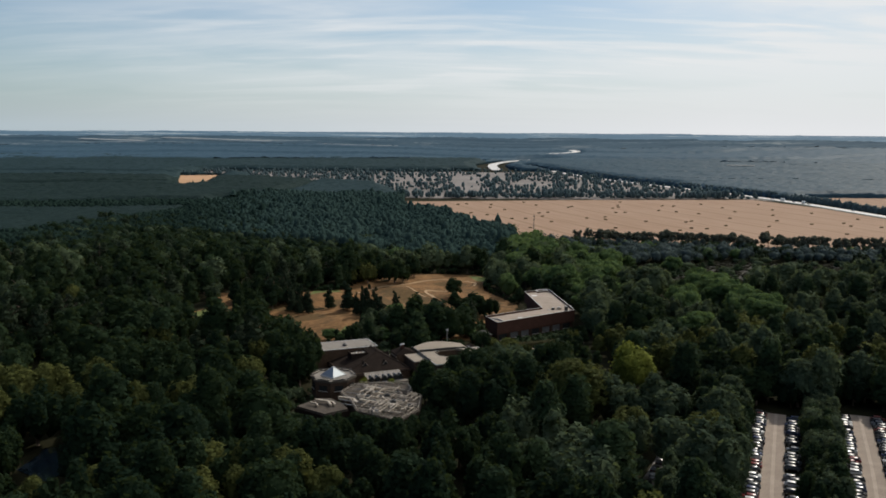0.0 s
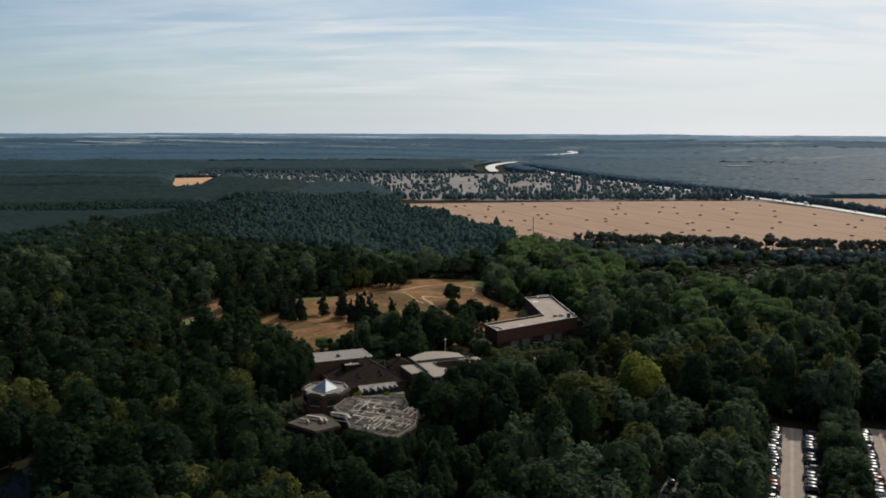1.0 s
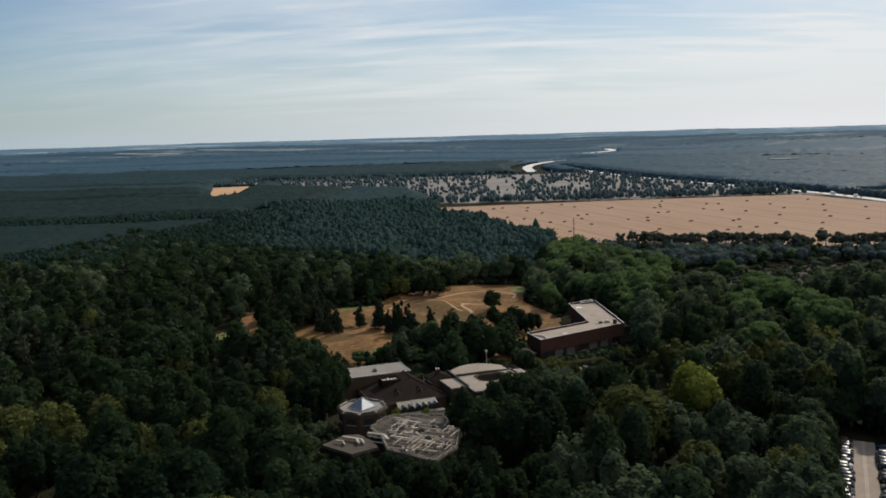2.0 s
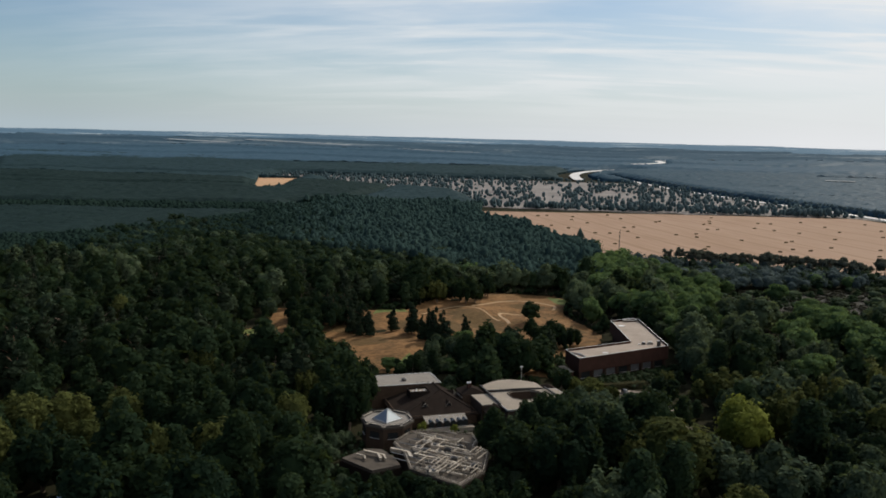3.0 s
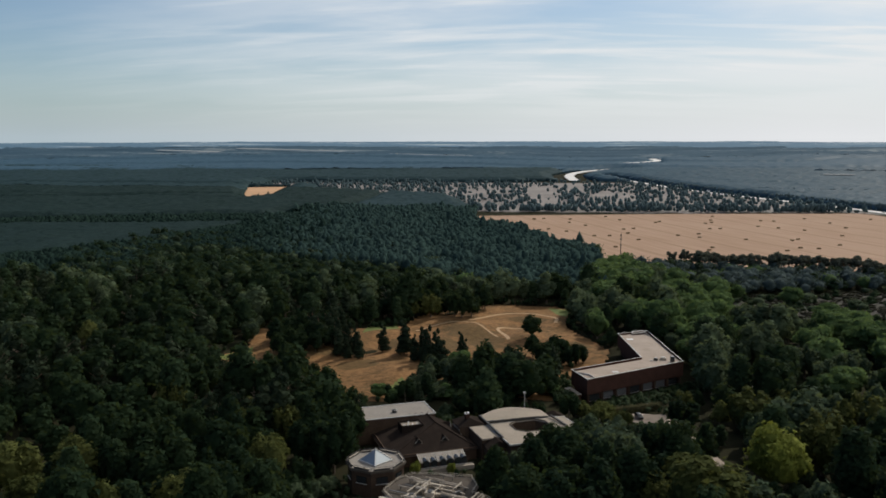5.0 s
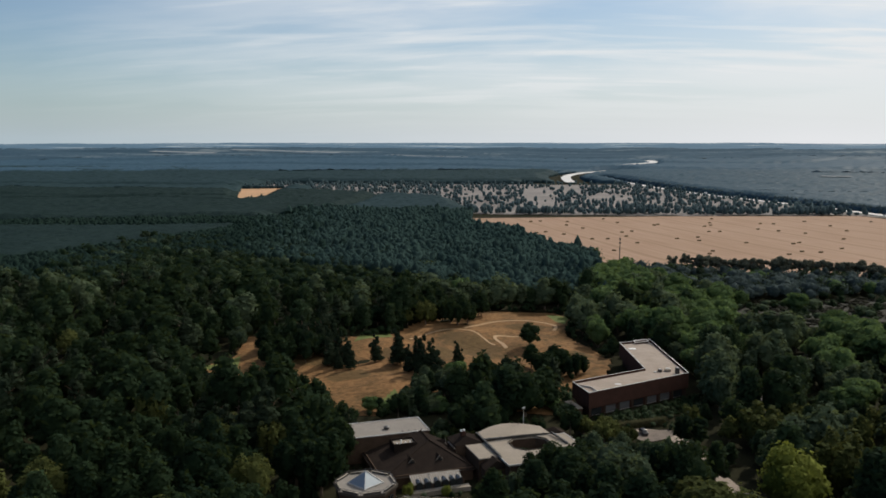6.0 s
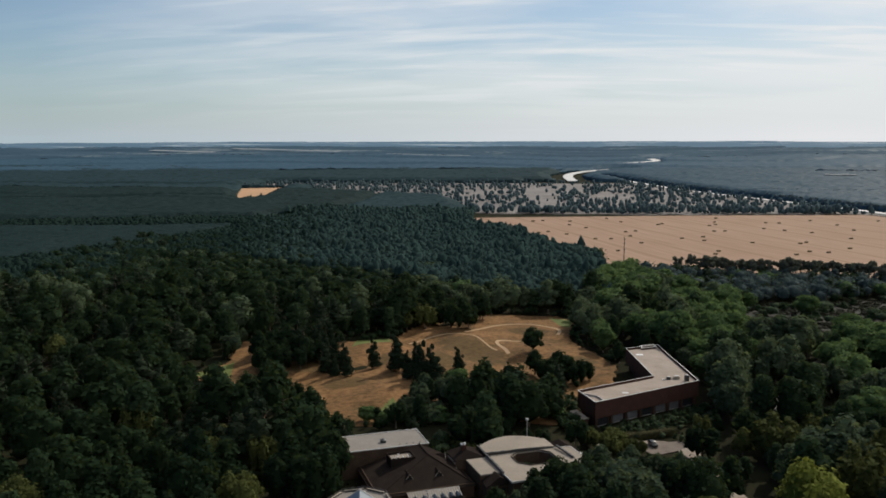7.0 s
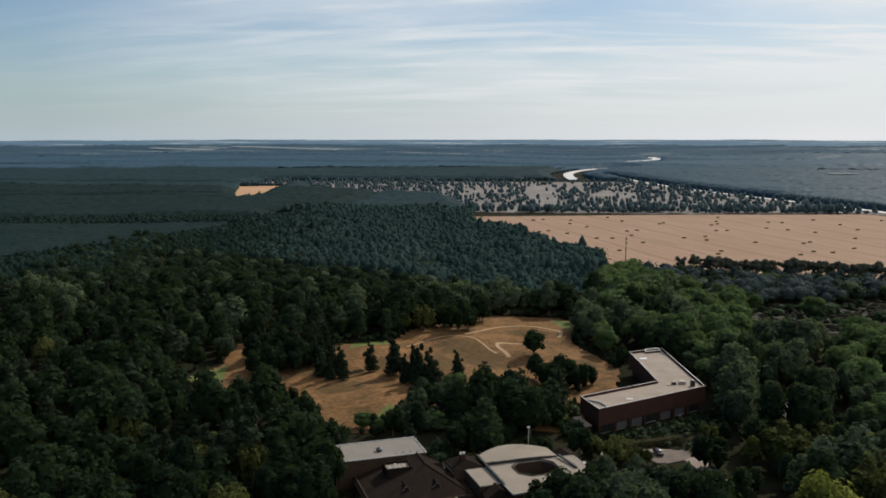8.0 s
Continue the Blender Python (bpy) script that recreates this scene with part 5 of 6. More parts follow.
def limb(p, q, r0, r1, sides=5):
    p, q = np.array(p, float), np.array(q, float)
    ax = (q - p) / np.linalg.norm(q - p)
    a = np.cross(ax, (0.3, 0.9, 0.1))
    a /= np.linalg.norm(a)
    b = np.cross(ax, a)
    k = np.arange(sides) * 2 * math.pi / sides
    ring = np.cos(k)[:, None] * a + np.sin(k)[:, None] * b
    i, j = np.arange(sides), (np.arange(sides) + 1) % sides
    return np.concatenate([p + ring * r0, q + ring * r1]), np.concatenate([np.stack([i, j, j + sides], 1), np.stack([i, j + sides, i + sides], 1)])


def trunk(seed, style, h, r):
    rs = np.random.RandomState(seed + 500)
    top = h * (0.9 if style in ("spruce", "birch", "pine") else 0.6)
    w = h * 0.018 + 0.06
    bend = rs.normal(0, 0.02 * h, 2)
    mid = (bend[0], bend[1], top * 0.5)
    bits = [limb((0, 0, -0.3), mid, w * 1.25, w * 0.85), limb(mid, (bend[0] * 0.5, 0, top), w * 0.85, w * 0.2)]
    for i in range(5):
        a, z = rs.uniform(0, 6.283), top * rs.uniform(0.42, 0.85)
        bits.append(limb((bend[0] * 0.8, bend[1] * 0.8, z), (r * 0.6 * math.cos(a), r * 0.6 * math.sin(a), z + h * rs.uniform(0.08, 0.2)), w * 0.4, w * 0.12, 4))
    return join(bits)


KINDS = {  # style, crown radius for each metre of height, leaves, bark, name, label, category
    "oak": ("broad", 0.37, LEAF_DARK, BARK, "broadleaf_tree", "dark green broadleaf tree with rounded uneven crown", "tree"),
    "ash": ("broad", 0.38, LEAF_ASH_HAZED, BARK, "ash_tree", "grey-green ash tree with loose feathery crown", "tree"),
    "birch": ("birch", 0.27, LEAF_OLIVE, BARK, "birch_tree", "slender olive-green birch tree in mixed woodland", "tree"),
    "willow": ("billow", 0.46, LEAF_LIGHT, BARK, "willow_tree", "large pale green willow with billowing crown", "tree"),
    "maple": ("broad", 0.44, LEAF_YELLOW, BARK, "maple_tree", "yellow-green maple with bright rounded crown", "tree"),
    "lime": ("broad", 0.38, LEAF_LIME, BARK, "lime_tree", "tall olive-green lime tree with sunlit crown", "tree"),
    "spruce": ("spruce", 0.31, NEEDLE, PINE_BARK, "conifer_tree", "dark conifer with layered branches", "tree"),
    "pine": ("pine", 0.36, PINE_TOP_HAZED, PINE_BARK, "pine_tree", "dark flat-topped pine with bare trunk", "tree"),
}
MODELS, UNIT = {}, 12.0
for kind, (style, wide, leaf, bark, *_) in KINDS.items():
    for k in range(6 if kind in ("oak", "birch", "ash") else 3):
        seed = 100 * len(MODELS) + k
        r = UNIT * wide
        MODELS[kind, k] = (mesh_of("crown", *crown(seed, style, UNIT, r, 1550 if style != "pine" else 1000, 0.36 if style != "pine" else 0.38, ICO1), [leaf], flat=False),
                           mesh_of("trunk", *trunk(seed, style, UNIT, r), [bark]))
    for k in range(6 if kind in ("oak", "birch", "ash") else 3):
        seed = 3000 + 100 * len(MODELS) + k
        MODELS[kind, "medium", k] = (mesh_of("crown", *crown(seed, style, UNIT, r, 780 if style != "pine" else 700, 0.47 if style != "pine" else 0.44, ICO1), [leaf], flat=False),
                                     mesh_of("trunk", *trunk(seed, style, UNIT, r), [bark]))
    for k in range(4):
        MODELS[kind, "low", k] = crown(900 + k, style, UNIT, UNIT * wide, 340, 0.53, ICO1, 8), trunk(900 + k, style, UNIT, UNIT * wide)
        rs = np.random.RandomState(40 + k)
        MODELS[kind, "mid", k] = join([lobe(rs, (0, 0, 7.0), (UNIT * wide * 0.85, UNIT * wide * 0.85, 4.6), ICO1) if style in ("broad", "billow") else
                                       join([lobe(rs, (0, 0, 5.0), (UNIT * wide, UNIT * wide, 3.2), ICO1), lobe(rs, (0, 0, 8.8), (UNIT * wide * 0.6, UNIT * wide * 0.6, 3.2), ICO1)]),
                                       leaf_cards(rs, np.stack([rs.normal(0, UNIT * wide * 0.46, 90), rs.normal(0, UNIT * wide * 0.46, 90), rs.uniform(4.0, 11.6, 90)], 1), rs.normal(0, 1, (90, 3)) + (0, 0, 0.8), 0.68)])

GROUPS = {"oak": "broadleaf trees of the wood", "birch": "birches of the wood", "ash": "grey-green ashes of the wood", "willow": "pale green willows", "maple": "yellow-green maples", "lime": "olive lime trees", "spruce": "conifers in the clearing", "pine": "pines along the field"}


def plant(kind, x, y, h, wide=1.0, label=""):
    """One tree as a thing of its own."""
    style, w, leaf, bark, name, words, cat = KINDS[kind]
    k = rng.randrange(6 if kind in ("oak", "birch", "ash") else 3)
    s = h / UNIT
    ob = new(name)
    ob.matrix_basis = pose(x, y, float(land(x, y)) - 0.35, 0, 0, rng.uniform(0, 360)) @ Matrix.Diagonal((s * wide, s * wide * rng.uniform(0.9, 1.1), s, 1))
    tagged(ob, label or words, cat, GROUPS[kind])
    for nm, me in zip(("crown", "trunk"), MODELS[(kind, k) if math.hypot(x, y) < 345 else (kind, "medium", k)]):
        c = new(nm, me)
        c.parent = ob
    return ob


# Open ground and low things that must not be overgrown: outline, height that stays clear, and how far trees keep off.
ROOF_AREA = [uv(-30, -33), uv(20, -37), uv(44, -36), uv(52, -12), uv(38, 2), uv(2, 16), uv(-30, 16)]
BLOCK = [(12, 405), (24, 396), (74, 436), (66, 505), (38, 496), (30, 470), (10, 428)]
PLANT = [(-54, 283), (-14, 266), (-4, 282), (-4, 304), (-32, 322), (-32, 336), (-56, 334), (-56, 310)]
# strip towards the camera kept treeless so the pond stays in view
POND_VIEW = [(-130, 246), (-113, 240), (-96, 202), (-112, 202)]
FORECOURT = [(30, 396), (34, 389), (50, 386), (56, 394), (70, 420), (78, 436), (72, 440), (24, 404)]
CAR_PARK = [(66, 190), (104, 190), (141, 310), (108, 312)]
CAR_PARK_EAST = [(101, 190), (134, 190), (172, 308), (138, 310)]
SIGHT = [  # outline, height of what is seen there
    ([(-19, 600), (19, 600), (25, 572), (20, 540), (34, 509), (28, 483), (13, 499), (-11, 497), (-24, 481), (-41, 446), (-53, 433), (-58, 408), (-70, 418), (-83, 442), (-94, 461), (-101, 490), (-80, 518), (-65, 538), (-52, 572), (-44, 587)], 0.0),
    ([(-149, 463), (-125, 456), (-123, 492), (-140, 531), (-137, 494)], 0.0),
    ([uv(-26, -0), uv(0, 0), uv(0, 14), uv(-26, 14)], 7.5),
    ([uv(-20, -29.5), uv(6, -29.5), uv(9, -4), uv(-20, -4)], 2.2),
    ([uv(4, -25), uv(24, -25), uv(38, -13), uv(36, -2), uv(10, -4)], 6.8),
    ([uv(8, -30), uv(22, -33), uv(24, -22), uv(8, -14)], 4.5),
    ([uv(34, -22), uv(43, -22), uv(43, -10), uv(34, -10)], 6.5),
    ([(-53, 313), (-35, 313), (-35, 330), (-53, 330)], 5.5),
    ([(-44, 281), (-16, 270), (-5, 283), (-6, 300), (-14, 314), (-38, 312)], 5.6),
    ([(-50, 287), (-38, 283), (-36, 292), (-45, 296)], 5.0),
    ([(24, 407), (67, 439), (60, 498), (45, 490), (50, 445), (19, 423)], 1.2),
    (HEATH_LAND, 1.0),
    ([(150, 446), (184, 446), (182, 520), (176, 552), (152, 552), (154, 500)], 7.0),
    ([(116, 412), (136, 412), (138, 434), (118, 434)], 7.0),
    ([(66, 321), (86, 324), (88, 336), (64, 334)], 5.0),
    ([(55, 230), (58.5, 230), (72, 258), (69.5, 259)], 1.0),
    ([uv(-15, -31.5), uv(4, -31.5), uv(4, -25), uv(-15, -25)], 0.4),
    ([(30, 391), (50, 402), (54, 390), (44, 382), (36, 384)], 0.3),
    ([(97, 236), (103, 236), (126, 303), (119, 303)], 0.0),
    ([(124, 236), (132, 236), (156, 301), (149, 301)], 0.0),
]
ROADS = [([(24, 391), (47, 396), (54, 390), (58, 372), (66, 335), (74, 318)], 3.6), ([(84, 395), (101, 446), (124, 492), (140, 515)], 2.5), ([(48, 214), (65, 248), (72, 264), (81, 288), (88, 302), (84, 320), (66, 335)], 2.0)]


def near_line(line, x, y, d):
    out = np.zeros(x.shape, bool)
    for (x0, y0), (x1, y1) in zip(line, line[1:]):
        t = np.clip(((x - x0) * (x1 - x0) + (y - y0) * (y1 - y0)) / ((x1 - x0) ** 2 + (y1 - y0) ** 2), 0, 1)
        out |= np.hypot(x - x0 - t * (x1 - x0), y - y0 - t * (y1 - y0)) < d
    return out


def free(x, y):
    """Where trees may stand."""
    ok = np.ones(x.shape, bool)
    for poly in (CLEARING, ROOF_AREA, BLOCK, PLANT, FORECOURT, CAR_PARK, CAR_PARK_EAST, POND, POND_VIEW, FIELD, FIELD_EAST, PATCH):
        ok &= ~inside(poly, x, y)
    for line, d in ROADS:
        ok &= ~near_line(line, x, y, d)
    return ok


def height_limit(x, y):
    """The tallest tree that still leaves the open places behind it in sight from the air."""
    lim = np.full(x.shape, 99.0)
    far = np.hypot(x, y - 70)
    dx, dy = x / far, (y - 70) / far
    for poly, z in SIGHT:
        for s in np.arange(0, 66, 3.0):
            slope = (104 - z) / (far + s)
            hit = inside(poly, x + dx * s, y + dy * s)
            for side in (-1.6, 1.6):
                hit |= inside(poly, x + dx * s - dy * side, y + dy * s + dx * side)
            lim = np.where(hit, np.minimum(lim, z + s * slope), lim)
    return lim


def scatter(x0, x1, y0, y1, gap, seed):
    rs = np.random.RandomState(seed)
    gx, gy = np.meshgrid(np.arange(x0, x1, gap), np.arange(y0, y1, gap * 0.87))
    gx = gx + (np.arange(gx.shape[0]) % 2)[:, None] * gap / 2
    x, y = gx.ravel() + rs.uniform(-0.36, 0.36, gx.size) * gap, gy.ravel() + rs.uniform(-0.36, 0.36, gx.size) * gap
    return x, y, rs


def wedge(x, y, margin=30):
    """Within the wide strip of land that the flight looks over."""
    return (np.abs(x) < 0.62 * y + margin)


rng = random.Random(21)
# tall trees at the hall's end
for x, y, h in ((-57.5, 349, 17), (-61, 356, 17), (-60, 341, 16), (-66, 348, 17), (-63, 333, 15), (-62, 364, 15), (-70, 338, 15)):
    plant("oak", x, y, h, 0.85)
# trees standing singly
for x, y, h in ((-79, 469, 11), (-68.2, 480.6, 11), (-56.5, 472.8, 13.5), (-44.1, 458, 14), (-39.5, 459, 13), (-29.8, 477, 8), (-95.1, 487.5, 15), (-82, 463, 8), (-99, 478, 13), (-36, 452, 11), (-105, 490, 15), (-91, 495, 14), (-28, 470, 7), (-84, 474, 12), (-87, 468, 11), (-76, 462, 9), (-90, 481, 12), (-50, 462, 10), (-47, 466, 12)):
    plant("spruce", x, y, h * 1.25, rng.uniform(0.7, 0.95), "dark conifer standing singly on dry grass")
for x, y, h, kind in ((3.7, 508.4, 11, "oak"), (9, 464, 12, "oak"), (15, 468, 12.5, "oak"), (21, 463, 11, "oak"), (4, 470, 10, "oak"), (12, 460, 11, "oak"), (25, 469, 10, "oak"), (18, 475, 10, "oak"), (-25, 582, 14, "oak"), (-37, 580, 15, "oak"), (-48, 588, 14, "oak"), (-12, 447, 9, "oak"),
                      (74, 328, 20, "maple"), (-33, 331.5, 4.5, "maple"), (-22, 332, 4.0, "maple"), (-27, 440, 12, "willow"), (-20, 436, 11, "birch"), (-37, 433, 9, "birch")):
    plant(kind, x, y, h, 1.3 if kind == "oak" and h < 13 else 1.0)
for x, y, h in ((66, 687, 25), (54, 664, 22), (50, 640, 23), (81, 664, 23), (70, 650, 22), (62, 618, 20), (50, 600, 18), (81, 580, 19), (92, 600, 20), (106, 574, 18.5), (96, 560, 17), (109, 541, 16), (77, 499, 14),
                (88, 515, 14), (155, 516, 17), (168, 524, 17), (142, 505, 14), (163, 617, 13), (122, 418, 14), (130, 428, 13), (162, 546, 17), (170, 538, 16), (158, 534, 17), (163, 508, 17), (172, 502, 16), (166, 492, 18), (158, 497, 15), (170, 478, 17), (163, 470, 16), (172, 462, 16), (180, 471, 15), (166, 452, 15), (176, 450, 14), (95, 640, 20), (74, 632, 22)):
    plant("willow", x, y, h, 1.3)
for x, y, h in ((-156, 293, 17), (-160, 284, 16), (-131, 285, 14), (-124, 294, 17), (-102, 269, 17), (-101, 278, 15), (-66, 210, 14), (-56, 224, 14), (-48, 230, 13), (-104, 202, 13), (-146, 303, 16), (-98, 352, 15),
                (-145, 365, 14), (-130, 375, 15), (-80, 353, 14), (-76, 320, 14), (-188, 481, 13), (-211, 469, 13), (-98, 366, 13), (-166, 314, 17), (-92, 215, 13), (-128, 303, 17), (-132, 320, 17), (-97, 272, 17), (-90, 284, 16), (-153, 292, 17), (-149, 268, 16), (-75, 214, 14), (-67, 227, 15), (-54, 214, 14), (-43, 224, 14), (-32, 215, 13), (-88, 206, 14), (-62, 204, 13), (-116, 304, 16), (60, 268, 13), (36, 300, 14), (120, 330, 14), (20, 262, 12)):
    plant("lime" if rng.random() < 0.8 else "birch", x, y, h * 1.08, rng.uniform(0.95, 1.3))
for x, y, h, kind in ((-35.4, 556, 17, "oak"), (-40, 563, 15, "oak"), (-30, 561, 13, "oak"), (-23.5, 581, 11.5, "oak"), (-53, 558, 14.5, "lime"), (-58, 570, 13, "oak"), (-51, 571, 14, "birch"), (-45, 575, 15, "oak"), (-63, 556, 9, "lime"), (-67, 548, 10, "oak"), (-60, 582, 14, "oak")):
    plant(kind, x, y, h, 1.15)
plant("oak", *uv(26, -17.5), 7.0, 1.2, "dark broadleaf tree growing in the octagonal courtyard")
plant("oak", *uv(30.5, -21), 6.5, 1.0, "dark broadleaf tree growing in the octagonal courtyard")
plant("oak", 57, 382, 12, 1.35, "broadleaf tree with pale blossom beside the service road")
for x, y, h in ((40, 370, 5.5), (47, 372, 4.5), (33, 372, 7), (52, 363, 6.5), (44, 376, 3.2), (37, 364, 8)):
    plant("oak" if x > 36 else "ash", x, y, h, 1.25)
for x, y, h in ((30, 390, 8.5), (25, 388, 8), (34.5, 386.5, 6), (21, 391, 7), (38, 384, 4.5), (28, 383, 8)):
    plant("lime", x, y, h, 1.3)
for x, y, h in ((-58, 300, 6), (-60, 308, 7), (-62, 294, 7), (-57, 315, 6), (-64, 302, 9), (0, 288, 6), (3, 294, 7), (1, 300, 7), (-1, 280, 6), (5, 286, 8), (4, 305, 8), (2, 312, 8), (-56, 288, 5), (-50, 280, 5), (-2, 318, 7)):
    plant("oak" if (x + y) % 2 else "ash", x, y, h, 1.3)
for x, y, h in ((-34, 278, 8.0), (-30, 276, 8.2), (-26, 273, 8.4), (-21, 270.5, 8.6), (-16.5, 267.5, 8.4), (-12, 269.5, 8.4), (-8.5, 274, 8.6), (-5.5, 279, 8.4), (-5, 287, 8.0), (-19, 266, 8), (-41, 276, 5.6), (-46, 280, 5.2), (-51, 284, 5.2), (-24, 264, 6.0), (-30, 266, 6.0), (-35, 269, 5.5), (-11, 262, 6.5), (-4, 268, 7.5)):
    plant("oak", x, y, h, 1.35)
# dark trees before the courtyard building
for x, y, h in ((3.5, 339, 12), (8, 344, 13), (14, 347, 13), (11, 337, 13), (19, 352, 13), (17, 340, 14), (24, 346, 13), (22, 358, 11), (4, 330, 11), (-1, 334, 9)):
    plant("oak" if h > 11 else "ash", x, y, h, 1.15)
DARK_EDGE = ((-90, 546, 11), (-85, 549, 12), (-79, 553, 10), (-72, 558, 12), (-89, 565, 13), (-79, 572, 11), (-70, 575, 12), (-98, 562, 10))
# dark stand that parts the clearing, and the belt before it
for x, y, h in ((-116, 482, 13), (-108, 474, 12), (-103, 485, 14), (-111, 495, 14), (-97, 500, 13), (-120, 500, 14), (-104, 506, 13), (-115, 512, 13), (-124, 490, 12), (-97, 474, 11), (-114, 470, 11), (-106, 469, 12), (-98, 468, 10), (-110, 476, 13), (-101, 478, 13), (-93, 479, 11), (-118, 474, 11)):
    plant("oak", x, y, h, 1.1)
for x, y, h in ((-31, 428, 11), (-23, 424, 12), (-15, 426, 12), (-6, 428, 11), (2, 430, 10), (-39, 424, 9), (-46, 416, 7), (10, 434, 10), (-2, 438, 8), (-18, 434, 12)):
    plant("ash" if (x + y) % 3 else "birch", x, y, h, 1.2)
for x, y, h in ((-47, 413, 6), (-43, 419, 7), (-46, 424, 5.5), (-42, 430, 7.5), (-44, 437, 6.5), (-41, 445, 7.5), (-39, 437, 8.5), (-51, 410, 5)):
    plant("birch" if h < 6.8 else "ash", x, y, h, 1.3)
for x, y, h in DARK_EDGE:
    plant("oak", x, y, h, 1.2)
# sunlit bushes before the clearing
for i in range(46):
    x = rng.uniform(-58, 14)
    plant(("birch", "willow", "ash", "ash")[i % 4], x, 404 + (x + 58) * 0.22 + rng.uniform(-6, 7), rng.uniform(3.2, 6.5), 1.4)
for i in range(34):
    x, y = uv(rng.uniform(1, 40), rng.uniform(2, 24))
    plant(("birch", "oak", "lime", "ash")[i % 4], x, y, rng.uniform(3.0, 6.0), 1.35, "low leafy bush on rough ground behind the park buildings")
# belts of trees between and beside the parking aisles
for i in range(20):
    f = i / 19
    for side, wide, h in ((11.8, 0.6, 9.5), (16.8, 0.6, 9.5), (-11.6, 0.5, 9.5), (-17.0, 1.5, 12.0), (-23.5, 1.5, 13.0), (41.5, 0.8, 10.0), (48.0, 1.5, 12.0)):
        side += rng.uniform(-wide, wide)
        x, y = 84.5 + 38.1 * f + 0.93 * side, 205 + 99 * f - 0.365 * side + rng.uniform(-1.5, 1.5)
        plant(("oak", "ash", "ash", "birch")[rng.randrange(4)], x, y, h * rng.uniform(0.85, 1.25), rng.uniform(0.95, 1.25))
# tall dark trees beyond the ends of the aisles
for x, y, h in ((112, 316, 15), (119, 315, 14), (125, 319, 16), (131, 312, 13), (149, 318, 14), (156, 315, 13), (162, 319, 15), (168, 314, 14), (107, 309, 13), (136, 325, 17), (127, 328, 17), (116, 326, 16), (155, 327, 17), (166, 329, 17), (175, 322, 16)):
    plant("oak", x, y, h, 1.15)
for x, y, h in ((143, 314, 20), (148, 321, 20), (140, 307, 14)):
    plant("ash", x, y, h, 1.05)
# pines along the field
for i in range(96):
    x = 113 + 4.0 * i + rng.uniform(-1.8, 1.8)
    if math.sin(i * 0.9) + math.sin(i * 0.37 + 1) > 1.5:
        continue
    plant("pine", x, 754 - 0.235 * (x - 120) + rng.uniform(-6, 6), rng.uniform(14.0, 18.5), rng.uniform(0.8, 1.1))

x, y, rs = scatter(-420, 440, 165, 640, 12.8, 5)
keep = wedge(x, y) & free(x, y) & ~inside(HEATH_LAND, x, y)
x, y = x[keep], y[keep]
lim = height_limit(x, y)
pick = rs.uniform(0, 1, x.size)
patch = np.array([noise.noise((a / 60, b / 60, 0.0)) + 0.6 * noise.noise((a / 24, b / 24, 4.0)) for a, b in zip(x, y)])
hgt = np.clip(rs.normal(14.4, 3.8, x.size) + patch * 7, 6.5, 23)
gap = rs.uniform(0, 1, x.size) < 0.045
hgt = np.where(gap, 0, hgt)
hgt = np.minimum(hgt, lim)
ok = hgt > 2.6
x, y, pick, patch, hgt = x[ok], y[ok], pick[ok], patch[ok], hgt[ok]
# more pale willows eastwards and outwards, partly to lift the tone for haze
bright = np.clip((y - 330) / 260, 0, 1) * 0.14 + np.clip(x / 160, 0, 1) * np.clip((y - 340) / 120, 0, 1) * 0.34
kinds = np.where(pick > 1 - bright * (x > 35) * (x < 140) * (y > 440), "willow", np.where(pick + patch * 0.5 < 0.52, "oak", np.where(pick + patch * 0.5 < 0.80 - 0.12 * (x < -40), "birch", np.where(pick < 0.93, "spruce", "oak"))))
kinds = np.where((kinds == "spruce") & (y < 340), "oak", kinds)
kinds = np.where((kinds == "birch") & (x < -30) & (y < 470) & (rs.uniform(0, 1, x.size) < 0.5), "oak", kinds)
# eastern oaks turn into paler ash, painting the haze and glare there
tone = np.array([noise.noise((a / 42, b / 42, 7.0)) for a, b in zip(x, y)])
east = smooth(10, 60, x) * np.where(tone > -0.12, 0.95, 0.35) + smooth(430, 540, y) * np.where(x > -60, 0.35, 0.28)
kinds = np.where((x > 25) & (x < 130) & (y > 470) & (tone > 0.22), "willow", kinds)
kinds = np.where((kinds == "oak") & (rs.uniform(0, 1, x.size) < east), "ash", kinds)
size = rs.uniform(0, 1, x.size)
hgt = np.where((size < 0.12) & (hgt > 11), np.minimum(hgt * 1.4, np.where(height_limit(x, y) < 30, height_limit(x, y), 22)), hgt)
order = np.argsort(y + np.abs(x) * 0.15)
# olive limes mixed in eastwards, their paler leaves imitating lit crowns
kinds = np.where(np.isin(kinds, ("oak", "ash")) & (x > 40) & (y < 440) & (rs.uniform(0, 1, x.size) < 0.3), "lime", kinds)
singles = {"lime": 80, "oak": 190, "birch": 150, "spruce": 40, "willow": 70, "ash": 170}
low = []
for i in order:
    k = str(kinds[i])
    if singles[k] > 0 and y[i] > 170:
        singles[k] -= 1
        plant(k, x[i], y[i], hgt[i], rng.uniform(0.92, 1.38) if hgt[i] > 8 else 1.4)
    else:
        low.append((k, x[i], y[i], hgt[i]))


